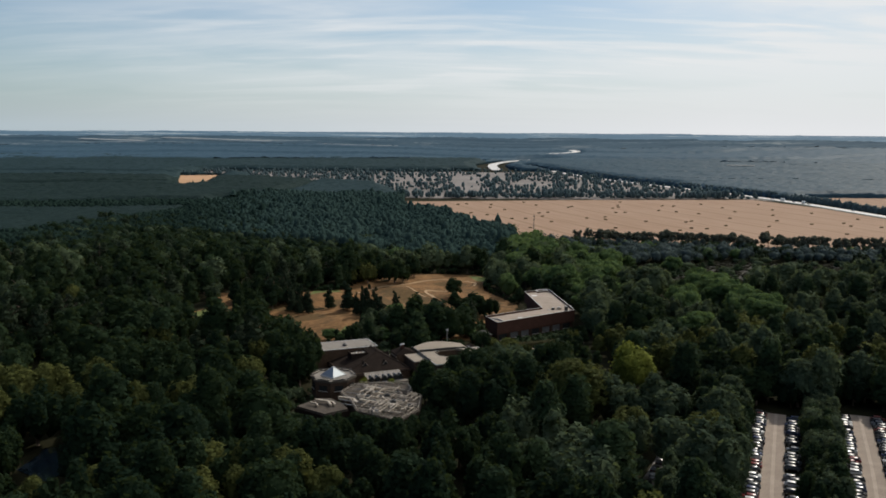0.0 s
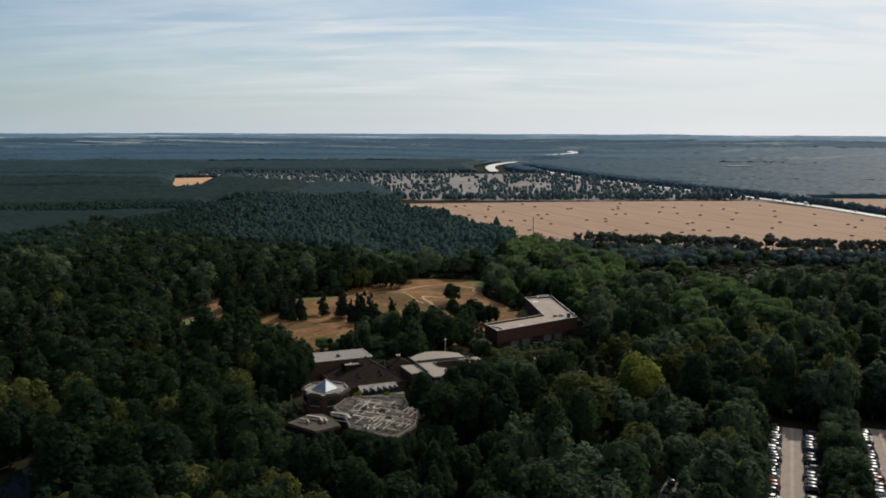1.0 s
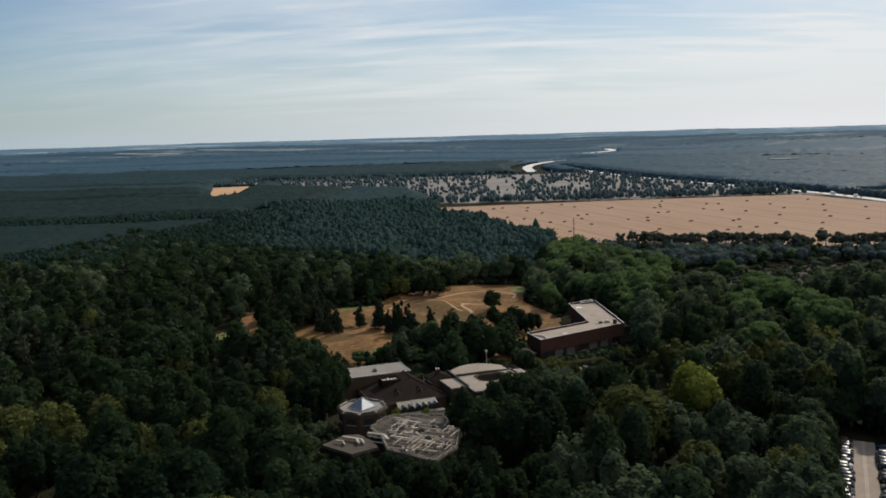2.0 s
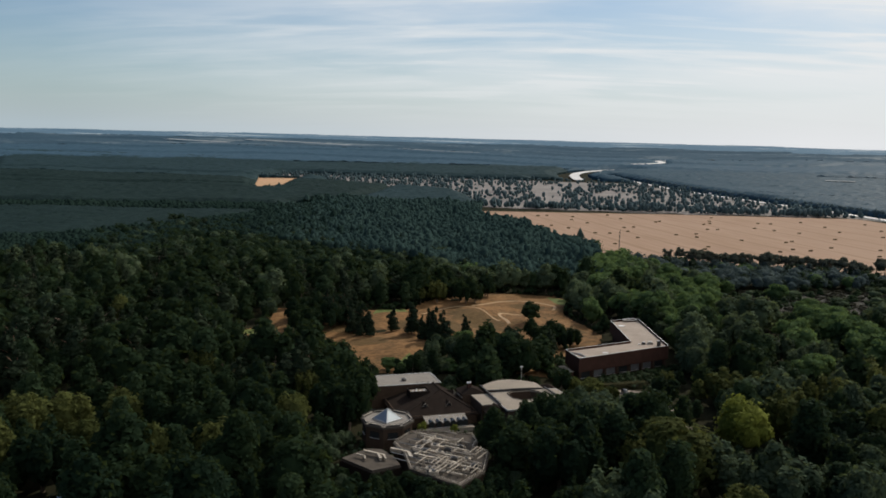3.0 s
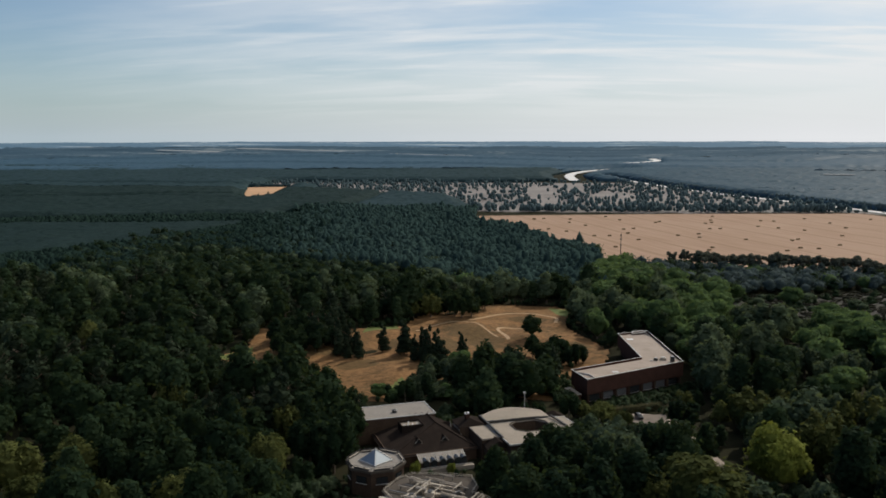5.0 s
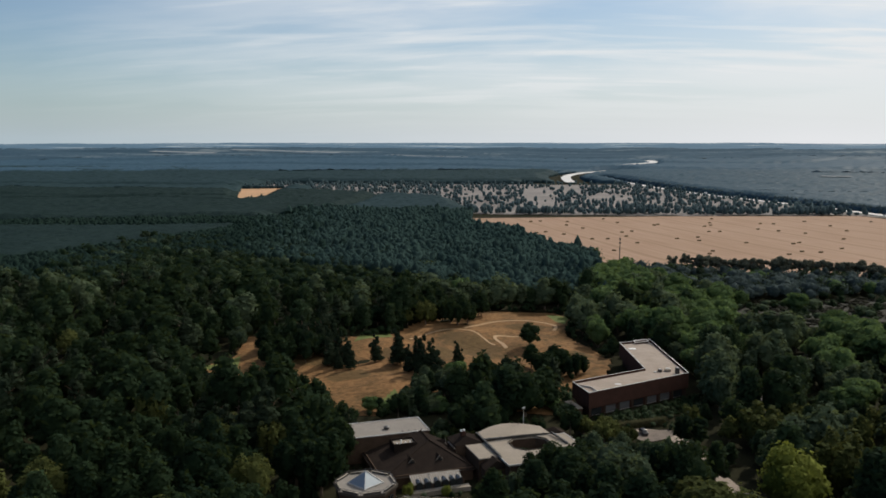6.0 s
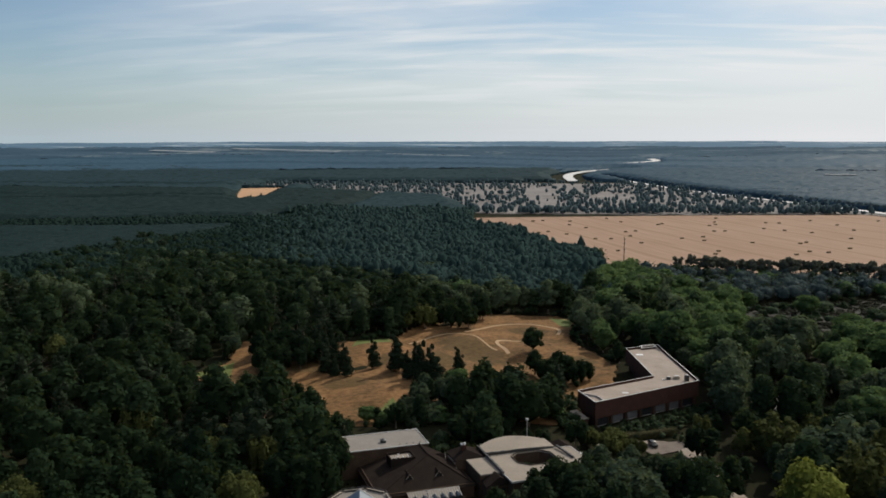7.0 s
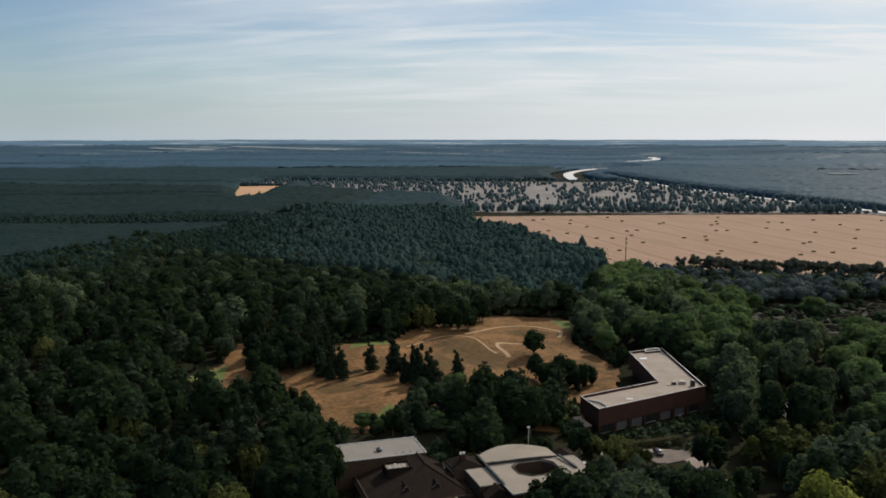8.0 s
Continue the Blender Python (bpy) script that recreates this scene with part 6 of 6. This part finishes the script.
def mass(name, rows, detail, label, wide=1.0, mats=None):
    """Many trees joined into one mesh of leaves, with their trunks."""
    bits, index = [], []
    slots = mats or [LEAF_DARK, LEAF_OLIVE, NEEDLE, BARK, LEAF_LIGHT, LEAF_ASH_HAZED, LEAF_HAZE_GREY]
    slot = {"oak": 0, "birch": 1, "spruce": 2, "pine": 2, "willow": 4, "maple": 1, "lime": 1, "ash": 5, "hazed": 6}
    rs = np.random.RandomState(77)
    for k, px, py, h in rows:
        c = MODELS["ash" if k == "hazed" else k, detail, rs.randint(4)]
        pieces = [(c, slot[k])] if detail == "mid" else [(c[0], slot[k]), (c[1], 3)]
        a, s = rs.uniform(0, 6.283), h / UNIT
        w = s * rs.uniform(1.05, 1.35) * wide
        ca, sa = math.cos(a), math.sin(a)
        g = float(land(px, py)) - 0.35
        for (v, f), m in pieces:
            bits.append((np.stack([px + (v[:, 0] * ca - v[:, 1] * sa) * w, py + (v[:, 0] * sa + v[:, 1] * ca) * w, g + v[:, 2] * s], 1), f))
            index.append(np.full(len(f), m if not mats else 0))
    v, f = join(bits)
    return tagged(new(name, mesh_of(name, v, f, slots, np.concatenate(index), flat=False)), label, "woodland", kind="stuff")


mass("woodland", low, "low", "dense mixed dark green woodland of oaks and birches")

# understorey: shrubs on the heath and at the wood's edges
x, y, rs = scatter(100, 330, 560, 680, 3.9, 15)
keep = inside(HEATH_LAND, x, y) & (rs.uniform(0, 1, x.size) < 0.8)
tall = np.array([noise.noise((a / 17, b / 17, 2.0)) for a, b in zip(x, y)]) > 0.12
rows = [("oak", a, b, rs.uniform(1.0, 2.2)) for a, b in zip(x[keep & ~tall], y[keep & ~tall])]
mass("heath_shrubs", rows, "mid", "low grey-brown heath shrubs", 2.8, [HEATH])
rows = [("ash" if rs.rand() < 0.5 else "birch", a, b, rs.uniform(2.5, 6.5)) for a, b in zip(x[keep & tall], y[keep & tall]) if rs.rand() < 0.6]
mass("heath_thicket", rows, "mid", "dark green thorn thickets on the heath", 1.5)

x, y, rs = scatter(-170, 130, 385, 630, 3.2, 25)
edge = np.zeros(x.shape, bool)
for a in np.arange(0, 6.28, 0.785):
    edge |= inside(CLEARING, x + 5 * math.cos(a), y + 5 * math.sin(a))
keep = edge & ~inside(CLEARING, x, y) & free(x, y) & (rs.uniform(0, 1, x.size) < 0.7)
x, y = x[keep], y[keep]
h = np.minimum(rs.uniform(1.8, 5.0, x.size), height_limit(x, y) + 0.6)
mass("undergrowth", [("oak" if p < 0.7 else "birch", a, b, c) for a, b, c, p in zip(x, y, h, rs.uniform(0, 1, x.size)) if c > 1.0], "mid", "low dark bushes along the edge of the clearing")

# brambles and rough grass on the ground between the buildings
x, y, rs = scatter(-62, 84, 262, 442, 3.3, 35)
near = np.zeros(x.shape, bool)
for poly in (ROOF_AREA, PLANT, BLOCK, FORECOURT):
    near |= inside(poly, x, y)
for poly in ([uv(-28.5, -1), uv(1, -1), uv(1, 15), uv(-28.5, 15)], [uv(-24, -32), uv(4.5, -32), uv(4.5, 0), uv(-24, 0)], [uv(3.5, -31), uv(36, -35), uv(43.5, -23), uv(47, -2), uv(36, 0), uv(4, -4)],
             [(19, 406), (25, 406), (69, 439), (61, 500), (43, 491), (48, 446), (17, 423)], [(-43, 300), (-34, 290), (-31, 280), (-15, 270), (-7, 283), (-7, 300), (-13, 315), (-35, 315)],
             [(-54, 289), (-41, 279), (-33, 287), (-41, 300), (-47, 300)], [(-53, 321), (-50, 314), (-44, 311), (-37, 314), (-34, 321), (-37, 328), (-44, 331), (-50, 328)]):
    near &= ~inside(poly, x, y)
for line, d in ROADS:
    near &= ~near_line(line, x, y, d)
near &= ~inside(YARD, x, y)
x, y = x[near], y[near]
# bushes packed closer before the block, partly standing in for shade there
more_x, more_y, rs = scatter(20, 82, 390, 442, 2.2, 36)
more = inside([(30, 401), (52, 409), (70, 424), (78, 436), (70, 438), (26, 405)], more_x, more_y)
x, y = np.concatenate([x, more_x[more]]), np.concatenate([y, more_y[more]])
mass("undergrowth", [("oak" if p < 0.45 else "ash" if p < 0.75 else "birch", a, b, c) for a, b, c, p in zip(x, y, rs.uniform(1.2, 2.8, x.size) * np.where((y > 372) & (x < 22), 1.8, 1.0), rs.uniform(0, 1, x.size))], "mid", "low brambles and bushes between the park buildings")

# clipped hedge along the office block
rs = np.random.RandomState(61)
a, b = np.array((32.0, 396.6)), np.array((52.0, 405.2))
across = np.array((b - a)[::-1]) * (-1, 1) / np.linalg.norm(b - a)
ring = [(-1.0, 0.0), (-1.1, 1.2), (-0.9, 2.2), (0.0, 2.5), (0.9, 2.2), (1.1, 1.2), (1.0, 0.0)]
steps, k = 34, len(ring)
hv = np.array([[*(a + (b - a) * i / (steps - 1) + across * (o + rs.normal(0, 0.12))), z + rs.normal(0, 0.12) * (z > 0) - 0.2] for i in range(steps) for o, z in ring])
hf = np.array([(i * k + j, i * k + j + 1, (i + 1) * k + j + 1, (i + 1) * k + j) for i in range(steps - 1) for j in range(k - 1)])
hf = np.concatenate([hf[:, :3], hf[:, (0, 2, 3)]])
pick = rs.randint(0, len(hv), 900)
cards = leaf_cards(rs, hv[pick] + rs.normal(0, 0.25, (900, 3)), np.tile((0.0, -0.3, 1.0), (900, 1)), 0.28)
HEDGE = foliage("hedge_leaves", (0.045, 0.046, 0.022), (0.095, 0.085, 0.042), (0.12, 0.11, 0.04), thin=0.3, patch=0.3)
hedge = thing("hedge", 0, 0, 0, 0, "long clipped brown-green hedge before the office block", "hedge")
c = new("foliage", mesh_of("foliage", *join([(hv, hf), cards]), [HEDGE], flat=False))
c.parent = hedge

# woods farther on
x, y, rs = scatter(-800, 820, 640, 1210, 8.4, 6)
keep = wedge(x, y, 40) & free(x, y) & (y < 1200) & ~inside(HEATH_LAND, x, y) & (y > 628)
RIDE = [(-900, 985), (-605, 1066), (-325, 1142), (-200, 1176)]
x, y = x[keep], y[keep]
strip = x > 60
stray = rs.uniform(0, 1, x.size) ** 2 * 130
conifer = ((y > 690 + stray * (x < -40) + (x + 90) * -0.55) & (x < 58)) | (x < -300 - stray * 0.7)
keep = ~conifer & (x < 545) & ~(strip & (y > 751 - 0.235 * (x - 120)))
x, y, strip = x[keep], y[keep], strip[keep]
rows = []
for a, b, s, p in zip(x, y, strip, rs.uniform(0, 1, x.size)):
    if s:
        # far part of the strip takes the leaf colour that carries haze
        rows.append(("oak" if p < 0.06 else ("hazed" if b > 655 - 0.1 * a else "ash") if p < 0.74 else "spruce" if p < 0.82 else "birch" if p < 0.95 else "willow", a, b, rs.uniform(7.5, 12.5)))
    else:
        rows.append(("oak" if p < (0.22 if a > -70 else 0.62) else "ash" if p < (0.60 if a > -70 else 0.70) else "birch" if p < 0.84 else "willow" if p < (0.90 if a > -70 else 0.84) else "spruce", a, b, rs.uniform(8, 14.5)))
mass("woodland", rows, "mid", "mixed dark green woodland towards the field")
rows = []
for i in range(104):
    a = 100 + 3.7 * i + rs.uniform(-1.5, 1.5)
    rows.append((("hazed", "hazed", "ash", "hazed")[rs.randint(4)], a, 744 - 0.235 * (a - 120) + rs.uniform(-8, 3), rs.uniform(6.0, 11.5)))
mass("woodland", rows, "low", "belt of haze-greyed trees below the pines")


def far_trees(name, x, y, h, r, mat, label, rings=2, tuft_to=0.0):
    """Many small conifers, each a pointed uneven crown, in one mesh."""
    rs = np.random.RandomState(31)
    n, k = len(x), 6
    ang = np.arange(k) * 2 * math.pi / k
    lev = (((0.84, 1.0),), ((0.68, 1.05), (0.90, 0.72)), ((0.12, 0.9), (0.5, 0.85), (0.8, 0.5)), ((0.22, 0.65), (0.55, 1.0), (0.86, 0.72)))[rings - 1]
    v = [(f * math.cos(t), f * math.sin(t), z) for z, f in lev for t in ang] + [(0, 0, 1.0)]
    v = np.array(v)
    f = []
    for i in range(len(lev) - 1):
        for j in range(k):
            q, w = i * k + j, i * k + (j + 1) % k
            f += [(q, w, w + k), (q, w + k, q + k)]
    o = (len(lev) - 1) * k
    f += [(o + j, o + (j + 1) % k, len(v) - 1) for j in range(k)]
    jit = 1 + rs.normal(0, 0.11, (n, len(v), 1))
    turn = rs.uniform(0, 6.283, n)
    c, s = np.cos(turn)[:, None], np.sin(turn)[:, None]
    px, py = v[None, :, 0] * c - v[None, :, 1] * s, v[None, :, 0] * s + v[None, :, 1] * c
    p = np.stack([px, py, np.broadcast_to(v[None, :, 2], px.shape)], -1) * jit * np.stack([r, r, h], 1)[:, None, :]
    p += np.stack([x, y, land(x, y) - 0.35], 1)[:, None, :]
    t = np.array(f)[None] + (np.arange(n) * len(v))[:, None, None]
    tufted = np.repeat(np.nonzero(y < tuft_to)[0], 7)
    if len(tufted):
        up, way = rs.uniform(0.3, 1.02, len(tufted)), rs.uniform(0, 6.283, len(tufted))
        wide = r[tufted] * np.where(up < 0.6, 1.02, 1.02 - (up - 0.6) * 2.1)
        out = np.stack([np.cos(way), np.sin(way), np.full(len(up), 0.7)], 1)
        at = np.stack([x[tufted] + wide * np.cos(way), y[tufted] + wide * np.sin(way), land(x[tufted], y[tufted]) - 0.35 + up * h[tufted]], 1)
        lv, lf = leaf_cards(rs, at, out, 0.95)
        p, t = join([(p.reshape(-1, 3), t.reshape(-1, 3)), (lv, lf)])
    return tagged(new(name, mesh_of(name, p.reshape(-1, 3), t.reshape(-1, 3), [mat], flat=False)), label, "woodland", kind="stuff")


YOUNG_STAND = [(-900, 950), (-613, 1000), (-455, 1028), (-306, 1052), (-330, 969), (-370, 849), (-410, 769), (-450, 735), (-760, 735)]


def canopy_sheet(name, where, span, cell, high, uneven, mat, label, seed):
    """A dense stand of conifers: one closed rippled canopy down to the ground at its sides."""
    rs = np.random.RandomState(seed)
    gx, gy = np.meshgrid(np.arange(span[0], span[1] + cell, cell), np.arange(span[2], span[3] + cell, cell))
    gx, gy = gx + rs.uniform(-0.35, 0.35, gx.shape) * cell, gy + rs.uniform(-0.35, 0.35, gx.shape) * cell
    ny, nx = gx.shape
    ids = np.arange(nx * ny).reshape(ny, nx)
    q = np.stack([ids[:-1, :-1], ids[:-1, 1:], ids[1:, 1:], ids[1:, :-1]], -1).reshape(-1, 4)
    fx, fy = gx.ravel(), gy.ravel()
    stands = where(fx[q].mean(1), fy[q].mean(1))
    deep, rimmed = np.zeros((ny - 1, nx - 1)), stands.reshape(ny - 1, nx - 1)
    for _ in range(4):
        deep += rimmed
        inner = rimmed.copy()
        inner[1:] &= rimmed[:-1]
        inner[:-1] &= rimmed[1:]
        inner[:, 1:] &= rimmed[:, :-1]
        inner[:, :-1] &= rimmed[:, 1:]
        rimmed = inner
    rise = np.zeros((ny, nx))
    rise[:-1, :-1] = 0.45 + 0.55 * np.clip((deep - 1) / 3, 0, 1)
    rise = rise.ravel()
    q = q[stands]
    e = np.concatenate([q[:, (i, (i + 1) % 4)] for i in range(4)])
    _, first, count = np.unique(np.sort(e, 1), axis=0, return_index=True, return_counts=True)
    rim = e[first[count == 1]]
    n = len(fx)
    ground_z = land(fx, fy)
    top = np.stack([fx, fy, ground_z + high(fx, fy) * np.maximum(rise, 0.45) + rs.normal(0, uneven, n) + 0.7 * np.sin(fx / 37 + fy / 61)], 1)
    foot = np.stack([fx, fy, ground_z - 0.4], 1)
    quads = np.concatenate([q, np.stack([rim[:, 1], rim[:, 0], rim[:, 0] + n, rim[:, 1] + n], 1)])
    used, quads = np.unique(quads, return_inverse=True)
    v = np.concatenate([top, foot])[used]
    tagged(new(name, mesh_of(name, v, quads.reshape(-1, 4), [mat], flat=False)), label, "woodland", kind="stuff")


canopy_sheet("young_plantation", lambda x, y: inside(YOUNG_STAND, x, y) & wedge(x, y, 60), (-900, -300, 735, 1055), 3.6, lambda x, y: 8.0 + 0 * x, 0.55, YOUNG, "smooth dense stand of young dark green pines", 70)

x, y, rs = scatter(-800, 80, 600, 1230, 4.6, 16)
keep = ~inside(YOUNG_STAND, x, y) & ((x > -300) | (y < 1142 + (x + 325) * 0.272)) & wedge(x, y, 40) & free(x, y) & (((y > 690 + (x + 90) * -0.55) & (x < 58)) | ((x < -300) & (y > 640))) & ~near_line(RIDE, x, y, 7.0) & ~((x > -70) & (y > 1209 - (x + 64) * 1.2))
x, y = x[keep], y[keep]
young = smooth(-210, -330, x) * (y < 1066 + (x + 605) * 0.27)
lump = np.array([noise.noise((a / 26, b / 26, 3.0)) + 0.6 * noise.noise((a / 70, b / 70, 9.0)) for a, b in zip(x, y)])
h = (12.5 - 3.5 * young) + rs.normal(0, 0.8, x.size) + 4.0 * lump * (1 - 0.6 * young) + 3.0 * (rs.uniform(0, 1, x.size) < 0.05) * (1 - young)
keep = (rs.uniform(0, 1, x.size) > 0.10 * (1 - young)) & (lump > -0.72)
x, y, h = x[keep], y[keep], h[keep]
wide = rs.uniform(2.5, 4.2, x.size)
# western trees get the darker copy, a painted fall-off of haze and light
west = x + 0.25 * (y - 800) + rs.normal(0, 35, x.size) < -190
for keep, mat, label in ((~west, PLANTATION, "dense dark conifer plantation with uneven tops"), (west, UNHAZED_SPRUCE, "western spruces with uneven tops, coloured blackish green for less haze")):
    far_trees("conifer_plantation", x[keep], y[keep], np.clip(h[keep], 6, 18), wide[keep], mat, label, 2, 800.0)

# plantation beyond, with rides between the compartments and gaps fitted to keep roads in view
FAR_RIDES = ((RIDE, 6.0), ([(-1400, 1300), (-818, 1400), (-440, 1505)], 5.0), ([(-1800, 1790), (-590, 1800)], 5.0), ([(528, 1040), (503, 1240), (446, 1430), (340, 1700), (287, 1895), (250, 2100), (205, 2330)], 14.0), ([(122, 2040), (108, 2200), (108, 2360), (140, 2500), (200, 2640), (300, 2800)], 44.0))


def far_wooded(x, y):
    """Where the far plantation stands."""
    ok = wedge(x, y, 40) & free(x, y) & ~inside(SANDY_LAND, x, y) & ~((x > -70) & (x < 540) & (y < 1290)) & ~((x > 0) & (y < 2100) & (x < np.interp(y, [1040, 1240, 1430, 1700, 1895, 2100], [528, 503, 446, 340, 287, 250]) + 13)) & ~((y < 1210) & (x > -320) & (x < 545)) & ((x > -320) | (y > 1150 + (x + 325) * 0.272))
    for line, d in FAR_RIDES:
        ok &= ~near_line(line, x, y, d)
    return ok


def stand_height(x, y):
    return 9.5 + 3.0 * np.abs(np.sin((np.floor((y + 0.18 * x) / 330) * 7 + np.floor(x / 460)) * 12.9))


# canopy colours grow bluer and paler eastwards and outwards, in place of haze
canopy_sheet("young_plantation", lambda x, y: far_wooded(x, y) & (x < -250), (-1300, -240, 960, 1660), 5.0, stand_height, 0.75, YOUNG, "smooth dense stand of young dark green pines with straight rides", 81)
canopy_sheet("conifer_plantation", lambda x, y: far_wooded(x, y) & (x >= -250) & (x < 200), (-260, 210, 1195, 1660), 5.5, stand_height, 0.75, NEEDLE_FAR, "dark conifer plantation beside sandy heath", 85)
canopy_sheet("conifer_plantation", lambda x, y: far_wooded(x, y) & (x >= 200), (190, 1150, 1195, 1660), 5.5, stand_height, 0.75, NEEDLE_HAZE, "wide haze-blue conifer plantation beyond the main road", 83)
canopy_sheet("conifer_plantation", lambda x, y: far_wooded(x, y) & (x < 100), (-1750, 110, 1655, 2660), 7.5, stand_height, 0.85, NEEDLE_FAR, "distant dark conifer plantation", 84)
canopy_sheet("conifer_plantation", lambda x, y: far_wooded(x, y) & (x >= 100), (90, 1700, 1655, 2660), 7.5, stand_height, 0.85, NEEDLE_HAZE, "distant haze-blue conifer plantation", 82)

# leafy wood edge along the main road
along = np.arange(0, 5.0, 0.006)
px, py = np.array([528.0, 503, 446, 340, 287, 250]), np.array([1040.0, 1240, 1430, 1700, 1895, 2100])
rs = np.random.RandomState(52)
x, y = np.interp(along, np.arange(6), px) + 19 + rs.uniform(-3, 3, along.size), np.interp(along, np.arange(6), py) + 5
keep = free(x, y)
far_trees("wood_edge", x[keep], y[keep], rs.uniform(5, 11, keep.sum()), rs.uniform(2.5, 4.5, keep.sum()), HAZED_PINE, "haze-blue wood edge along the main road", 3)

# thin pines and hedge on the sandy land
x, y, rs = scatter(-600, 480, 1260, 2060, 8.0, 9)
clump = np.array([noise.noise((a / 60, b / 120, 5.0)) + 0.5 * noise.noise((a / 22, b / 50, 1.0)) for a, b in zip(x, y)])
bare = np.exp(-((x - 70) / 130) ** 2) * smooth(1400, 1560, y)
thick = np.clip(0.66 + 1.1 * clump - 0.36 * bare + 0.3 * smooth(-40, -200, x) + 0.25 * smooth(180, 300, x), 0.05, 1.0)
keep = inside(SANDY_LAND, x, y) & (rs.uniform(0, 1, x.size) < thick * 0.24) & ~near_line([(528, 1040), (503, 1240), (446, 1430), (340, 1700), (287, 1895), (250, 2100)], x, y, 15)
x, y = x[keep], y[keep]
far_trees("heath_pines", x, y, rs.uniform(4, 12, x.size), rs.uniform(1.6, 3.8, x.size), HAZED_PINE, "scattered thin pines on sandy heath", 4)
x, y, rs = scatter(-75, 450, 1255, 1340, 6.5, 10)
keep = (np.abs(y - (1287 + 0.05 * x)) < 17) & (rs.uniform(0, 1, x.size) < 0.55 + 0.3 * np.sin(x / 19))
far_trees("field_hedge", x[keep], y[keep], rs.uniform(5, 14, keep.sum()), rs.uniform(2.0, 4.0, keep.sum()), HAZED_PINE, "dark hedge of trees along the field", 4)

x, y = np.array([-436.0, -428, -422, -446, -412, -404, -455]), np.array([1455.0, 1450, 1462, 1470, 1448, 1475, 1500])
far_trees("field_trees", x, y, np.array([13.0, 11, 14, 9, 12, 14, 8]), np.array([4.0, 3.4, 4.2, 3.2, 4, 4.4, 3]), PLANTATION, "few dark trees before a distant field", 3)

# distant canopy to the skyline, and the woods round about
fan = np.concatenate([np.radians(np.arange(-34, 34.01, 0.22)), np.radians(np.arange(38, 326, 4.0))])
# these rings glow faintly, in place of hazy air
fan_steps = (("backdrop", np.arange(2600, 3640, 16.0), WOODS_FAR, "structure", "blue-green woods towards the skyline with a painted haze glow"),
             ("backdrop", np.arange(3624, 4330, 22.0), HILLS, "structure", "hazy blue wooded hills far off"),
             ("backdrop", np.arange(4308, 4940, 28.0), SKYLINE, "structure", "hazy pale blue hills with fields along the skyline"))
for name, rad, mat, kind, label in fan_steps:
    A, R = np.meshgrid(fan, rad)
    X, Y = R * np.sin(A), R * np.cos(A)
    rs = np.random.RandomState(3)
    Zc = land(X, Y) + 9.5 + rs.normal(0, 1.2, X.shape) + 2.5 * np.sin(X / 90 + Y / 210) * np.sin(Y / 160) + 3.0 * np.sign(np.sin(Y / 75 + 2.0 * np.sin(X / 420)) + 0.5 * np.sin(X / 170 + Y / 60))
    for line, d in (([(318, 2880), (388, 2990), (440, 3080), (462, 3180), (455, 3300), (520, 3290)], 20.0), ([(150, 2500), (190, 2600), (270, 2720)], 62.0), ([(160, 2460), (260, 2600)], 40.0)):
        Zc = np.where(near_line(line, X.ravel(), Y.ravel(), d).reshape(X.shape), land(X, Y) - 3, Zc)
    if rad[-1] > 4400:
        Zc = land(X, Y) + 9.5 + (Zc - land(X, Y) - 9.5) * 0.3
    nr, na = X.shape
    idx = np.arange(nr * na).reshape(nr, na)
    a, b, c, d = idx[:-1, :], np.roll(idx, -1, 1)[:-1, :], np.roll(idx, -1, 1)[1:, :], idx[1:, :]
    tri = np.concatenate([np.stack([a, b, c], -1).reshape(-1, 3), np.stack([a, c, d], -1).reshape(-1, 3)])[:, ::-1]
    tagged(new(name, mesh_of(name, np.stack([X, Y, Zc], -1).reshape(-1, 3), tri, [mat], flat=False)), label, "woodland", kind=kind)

fan2 = np.radians(np.arange(36, 324.1, 3.0))
rad2 = np.array([330, 450, 600, 800, 1050, 1350, 1700, 2100, 2620], float)
A, R = np.meshgrid(fan2, rad2)
X, Y = R * np.sin(A), R * np.cos(A)
Zc = land(X, Y) + 9 + np.random.RandomState(4).normal(0, 1.5, X.shape)
nr, na = X.shape
idx = np.arange(nr * na).reshape(nr, na)
a, b, c, d = idx[:-1, :-1], idx[:-1, 1:], idx[1:, 1:], idx[1:, :-1]
tri = np.concatenate([np.stack([a, b, c], -1).reshape(-1, 3), np.stack([a, c, d], -1).reshape(-1, 3)])[:, ::-1]
tagged(new("surrounding_woods", mesh_of("surrounding_woods", np.stack([X, Y, Zc], -1).reshape(-1, 3), tri, [NEEDLE], flat=False)), "dark green woods all round the park", "woodland", kind="stuff")

# woods below and behind the flight
x, y, rs = scatter(-345, 345, -345, 345, 12.0, 45)
keep = (np.hypot(x, y) < 345) & ~((y > 160) & wedge(x, y))
x, y = x[keep], y[keep]
h, wide = rs.uniform(9, 16, x.size), rs.uniform(5.2, 8.4, x.size)
under = (np.abs(x) < 125) & (y > -50)
far_trees("surrounding_woods", x[~under], y[~under], h[~under], wide[~under], LEAF_DARK, "dark green woods all round the park", 2)
rows = [(("oak", "birch", "oak", "ash")[i % 4], a, b, c) for i, (a, b, c) in enumerate(zip(x[under], y[under], h[under] + 1.5))]
mass("woodland", rows, "mid", "mixed dark green woodland below the flight", 1.35)
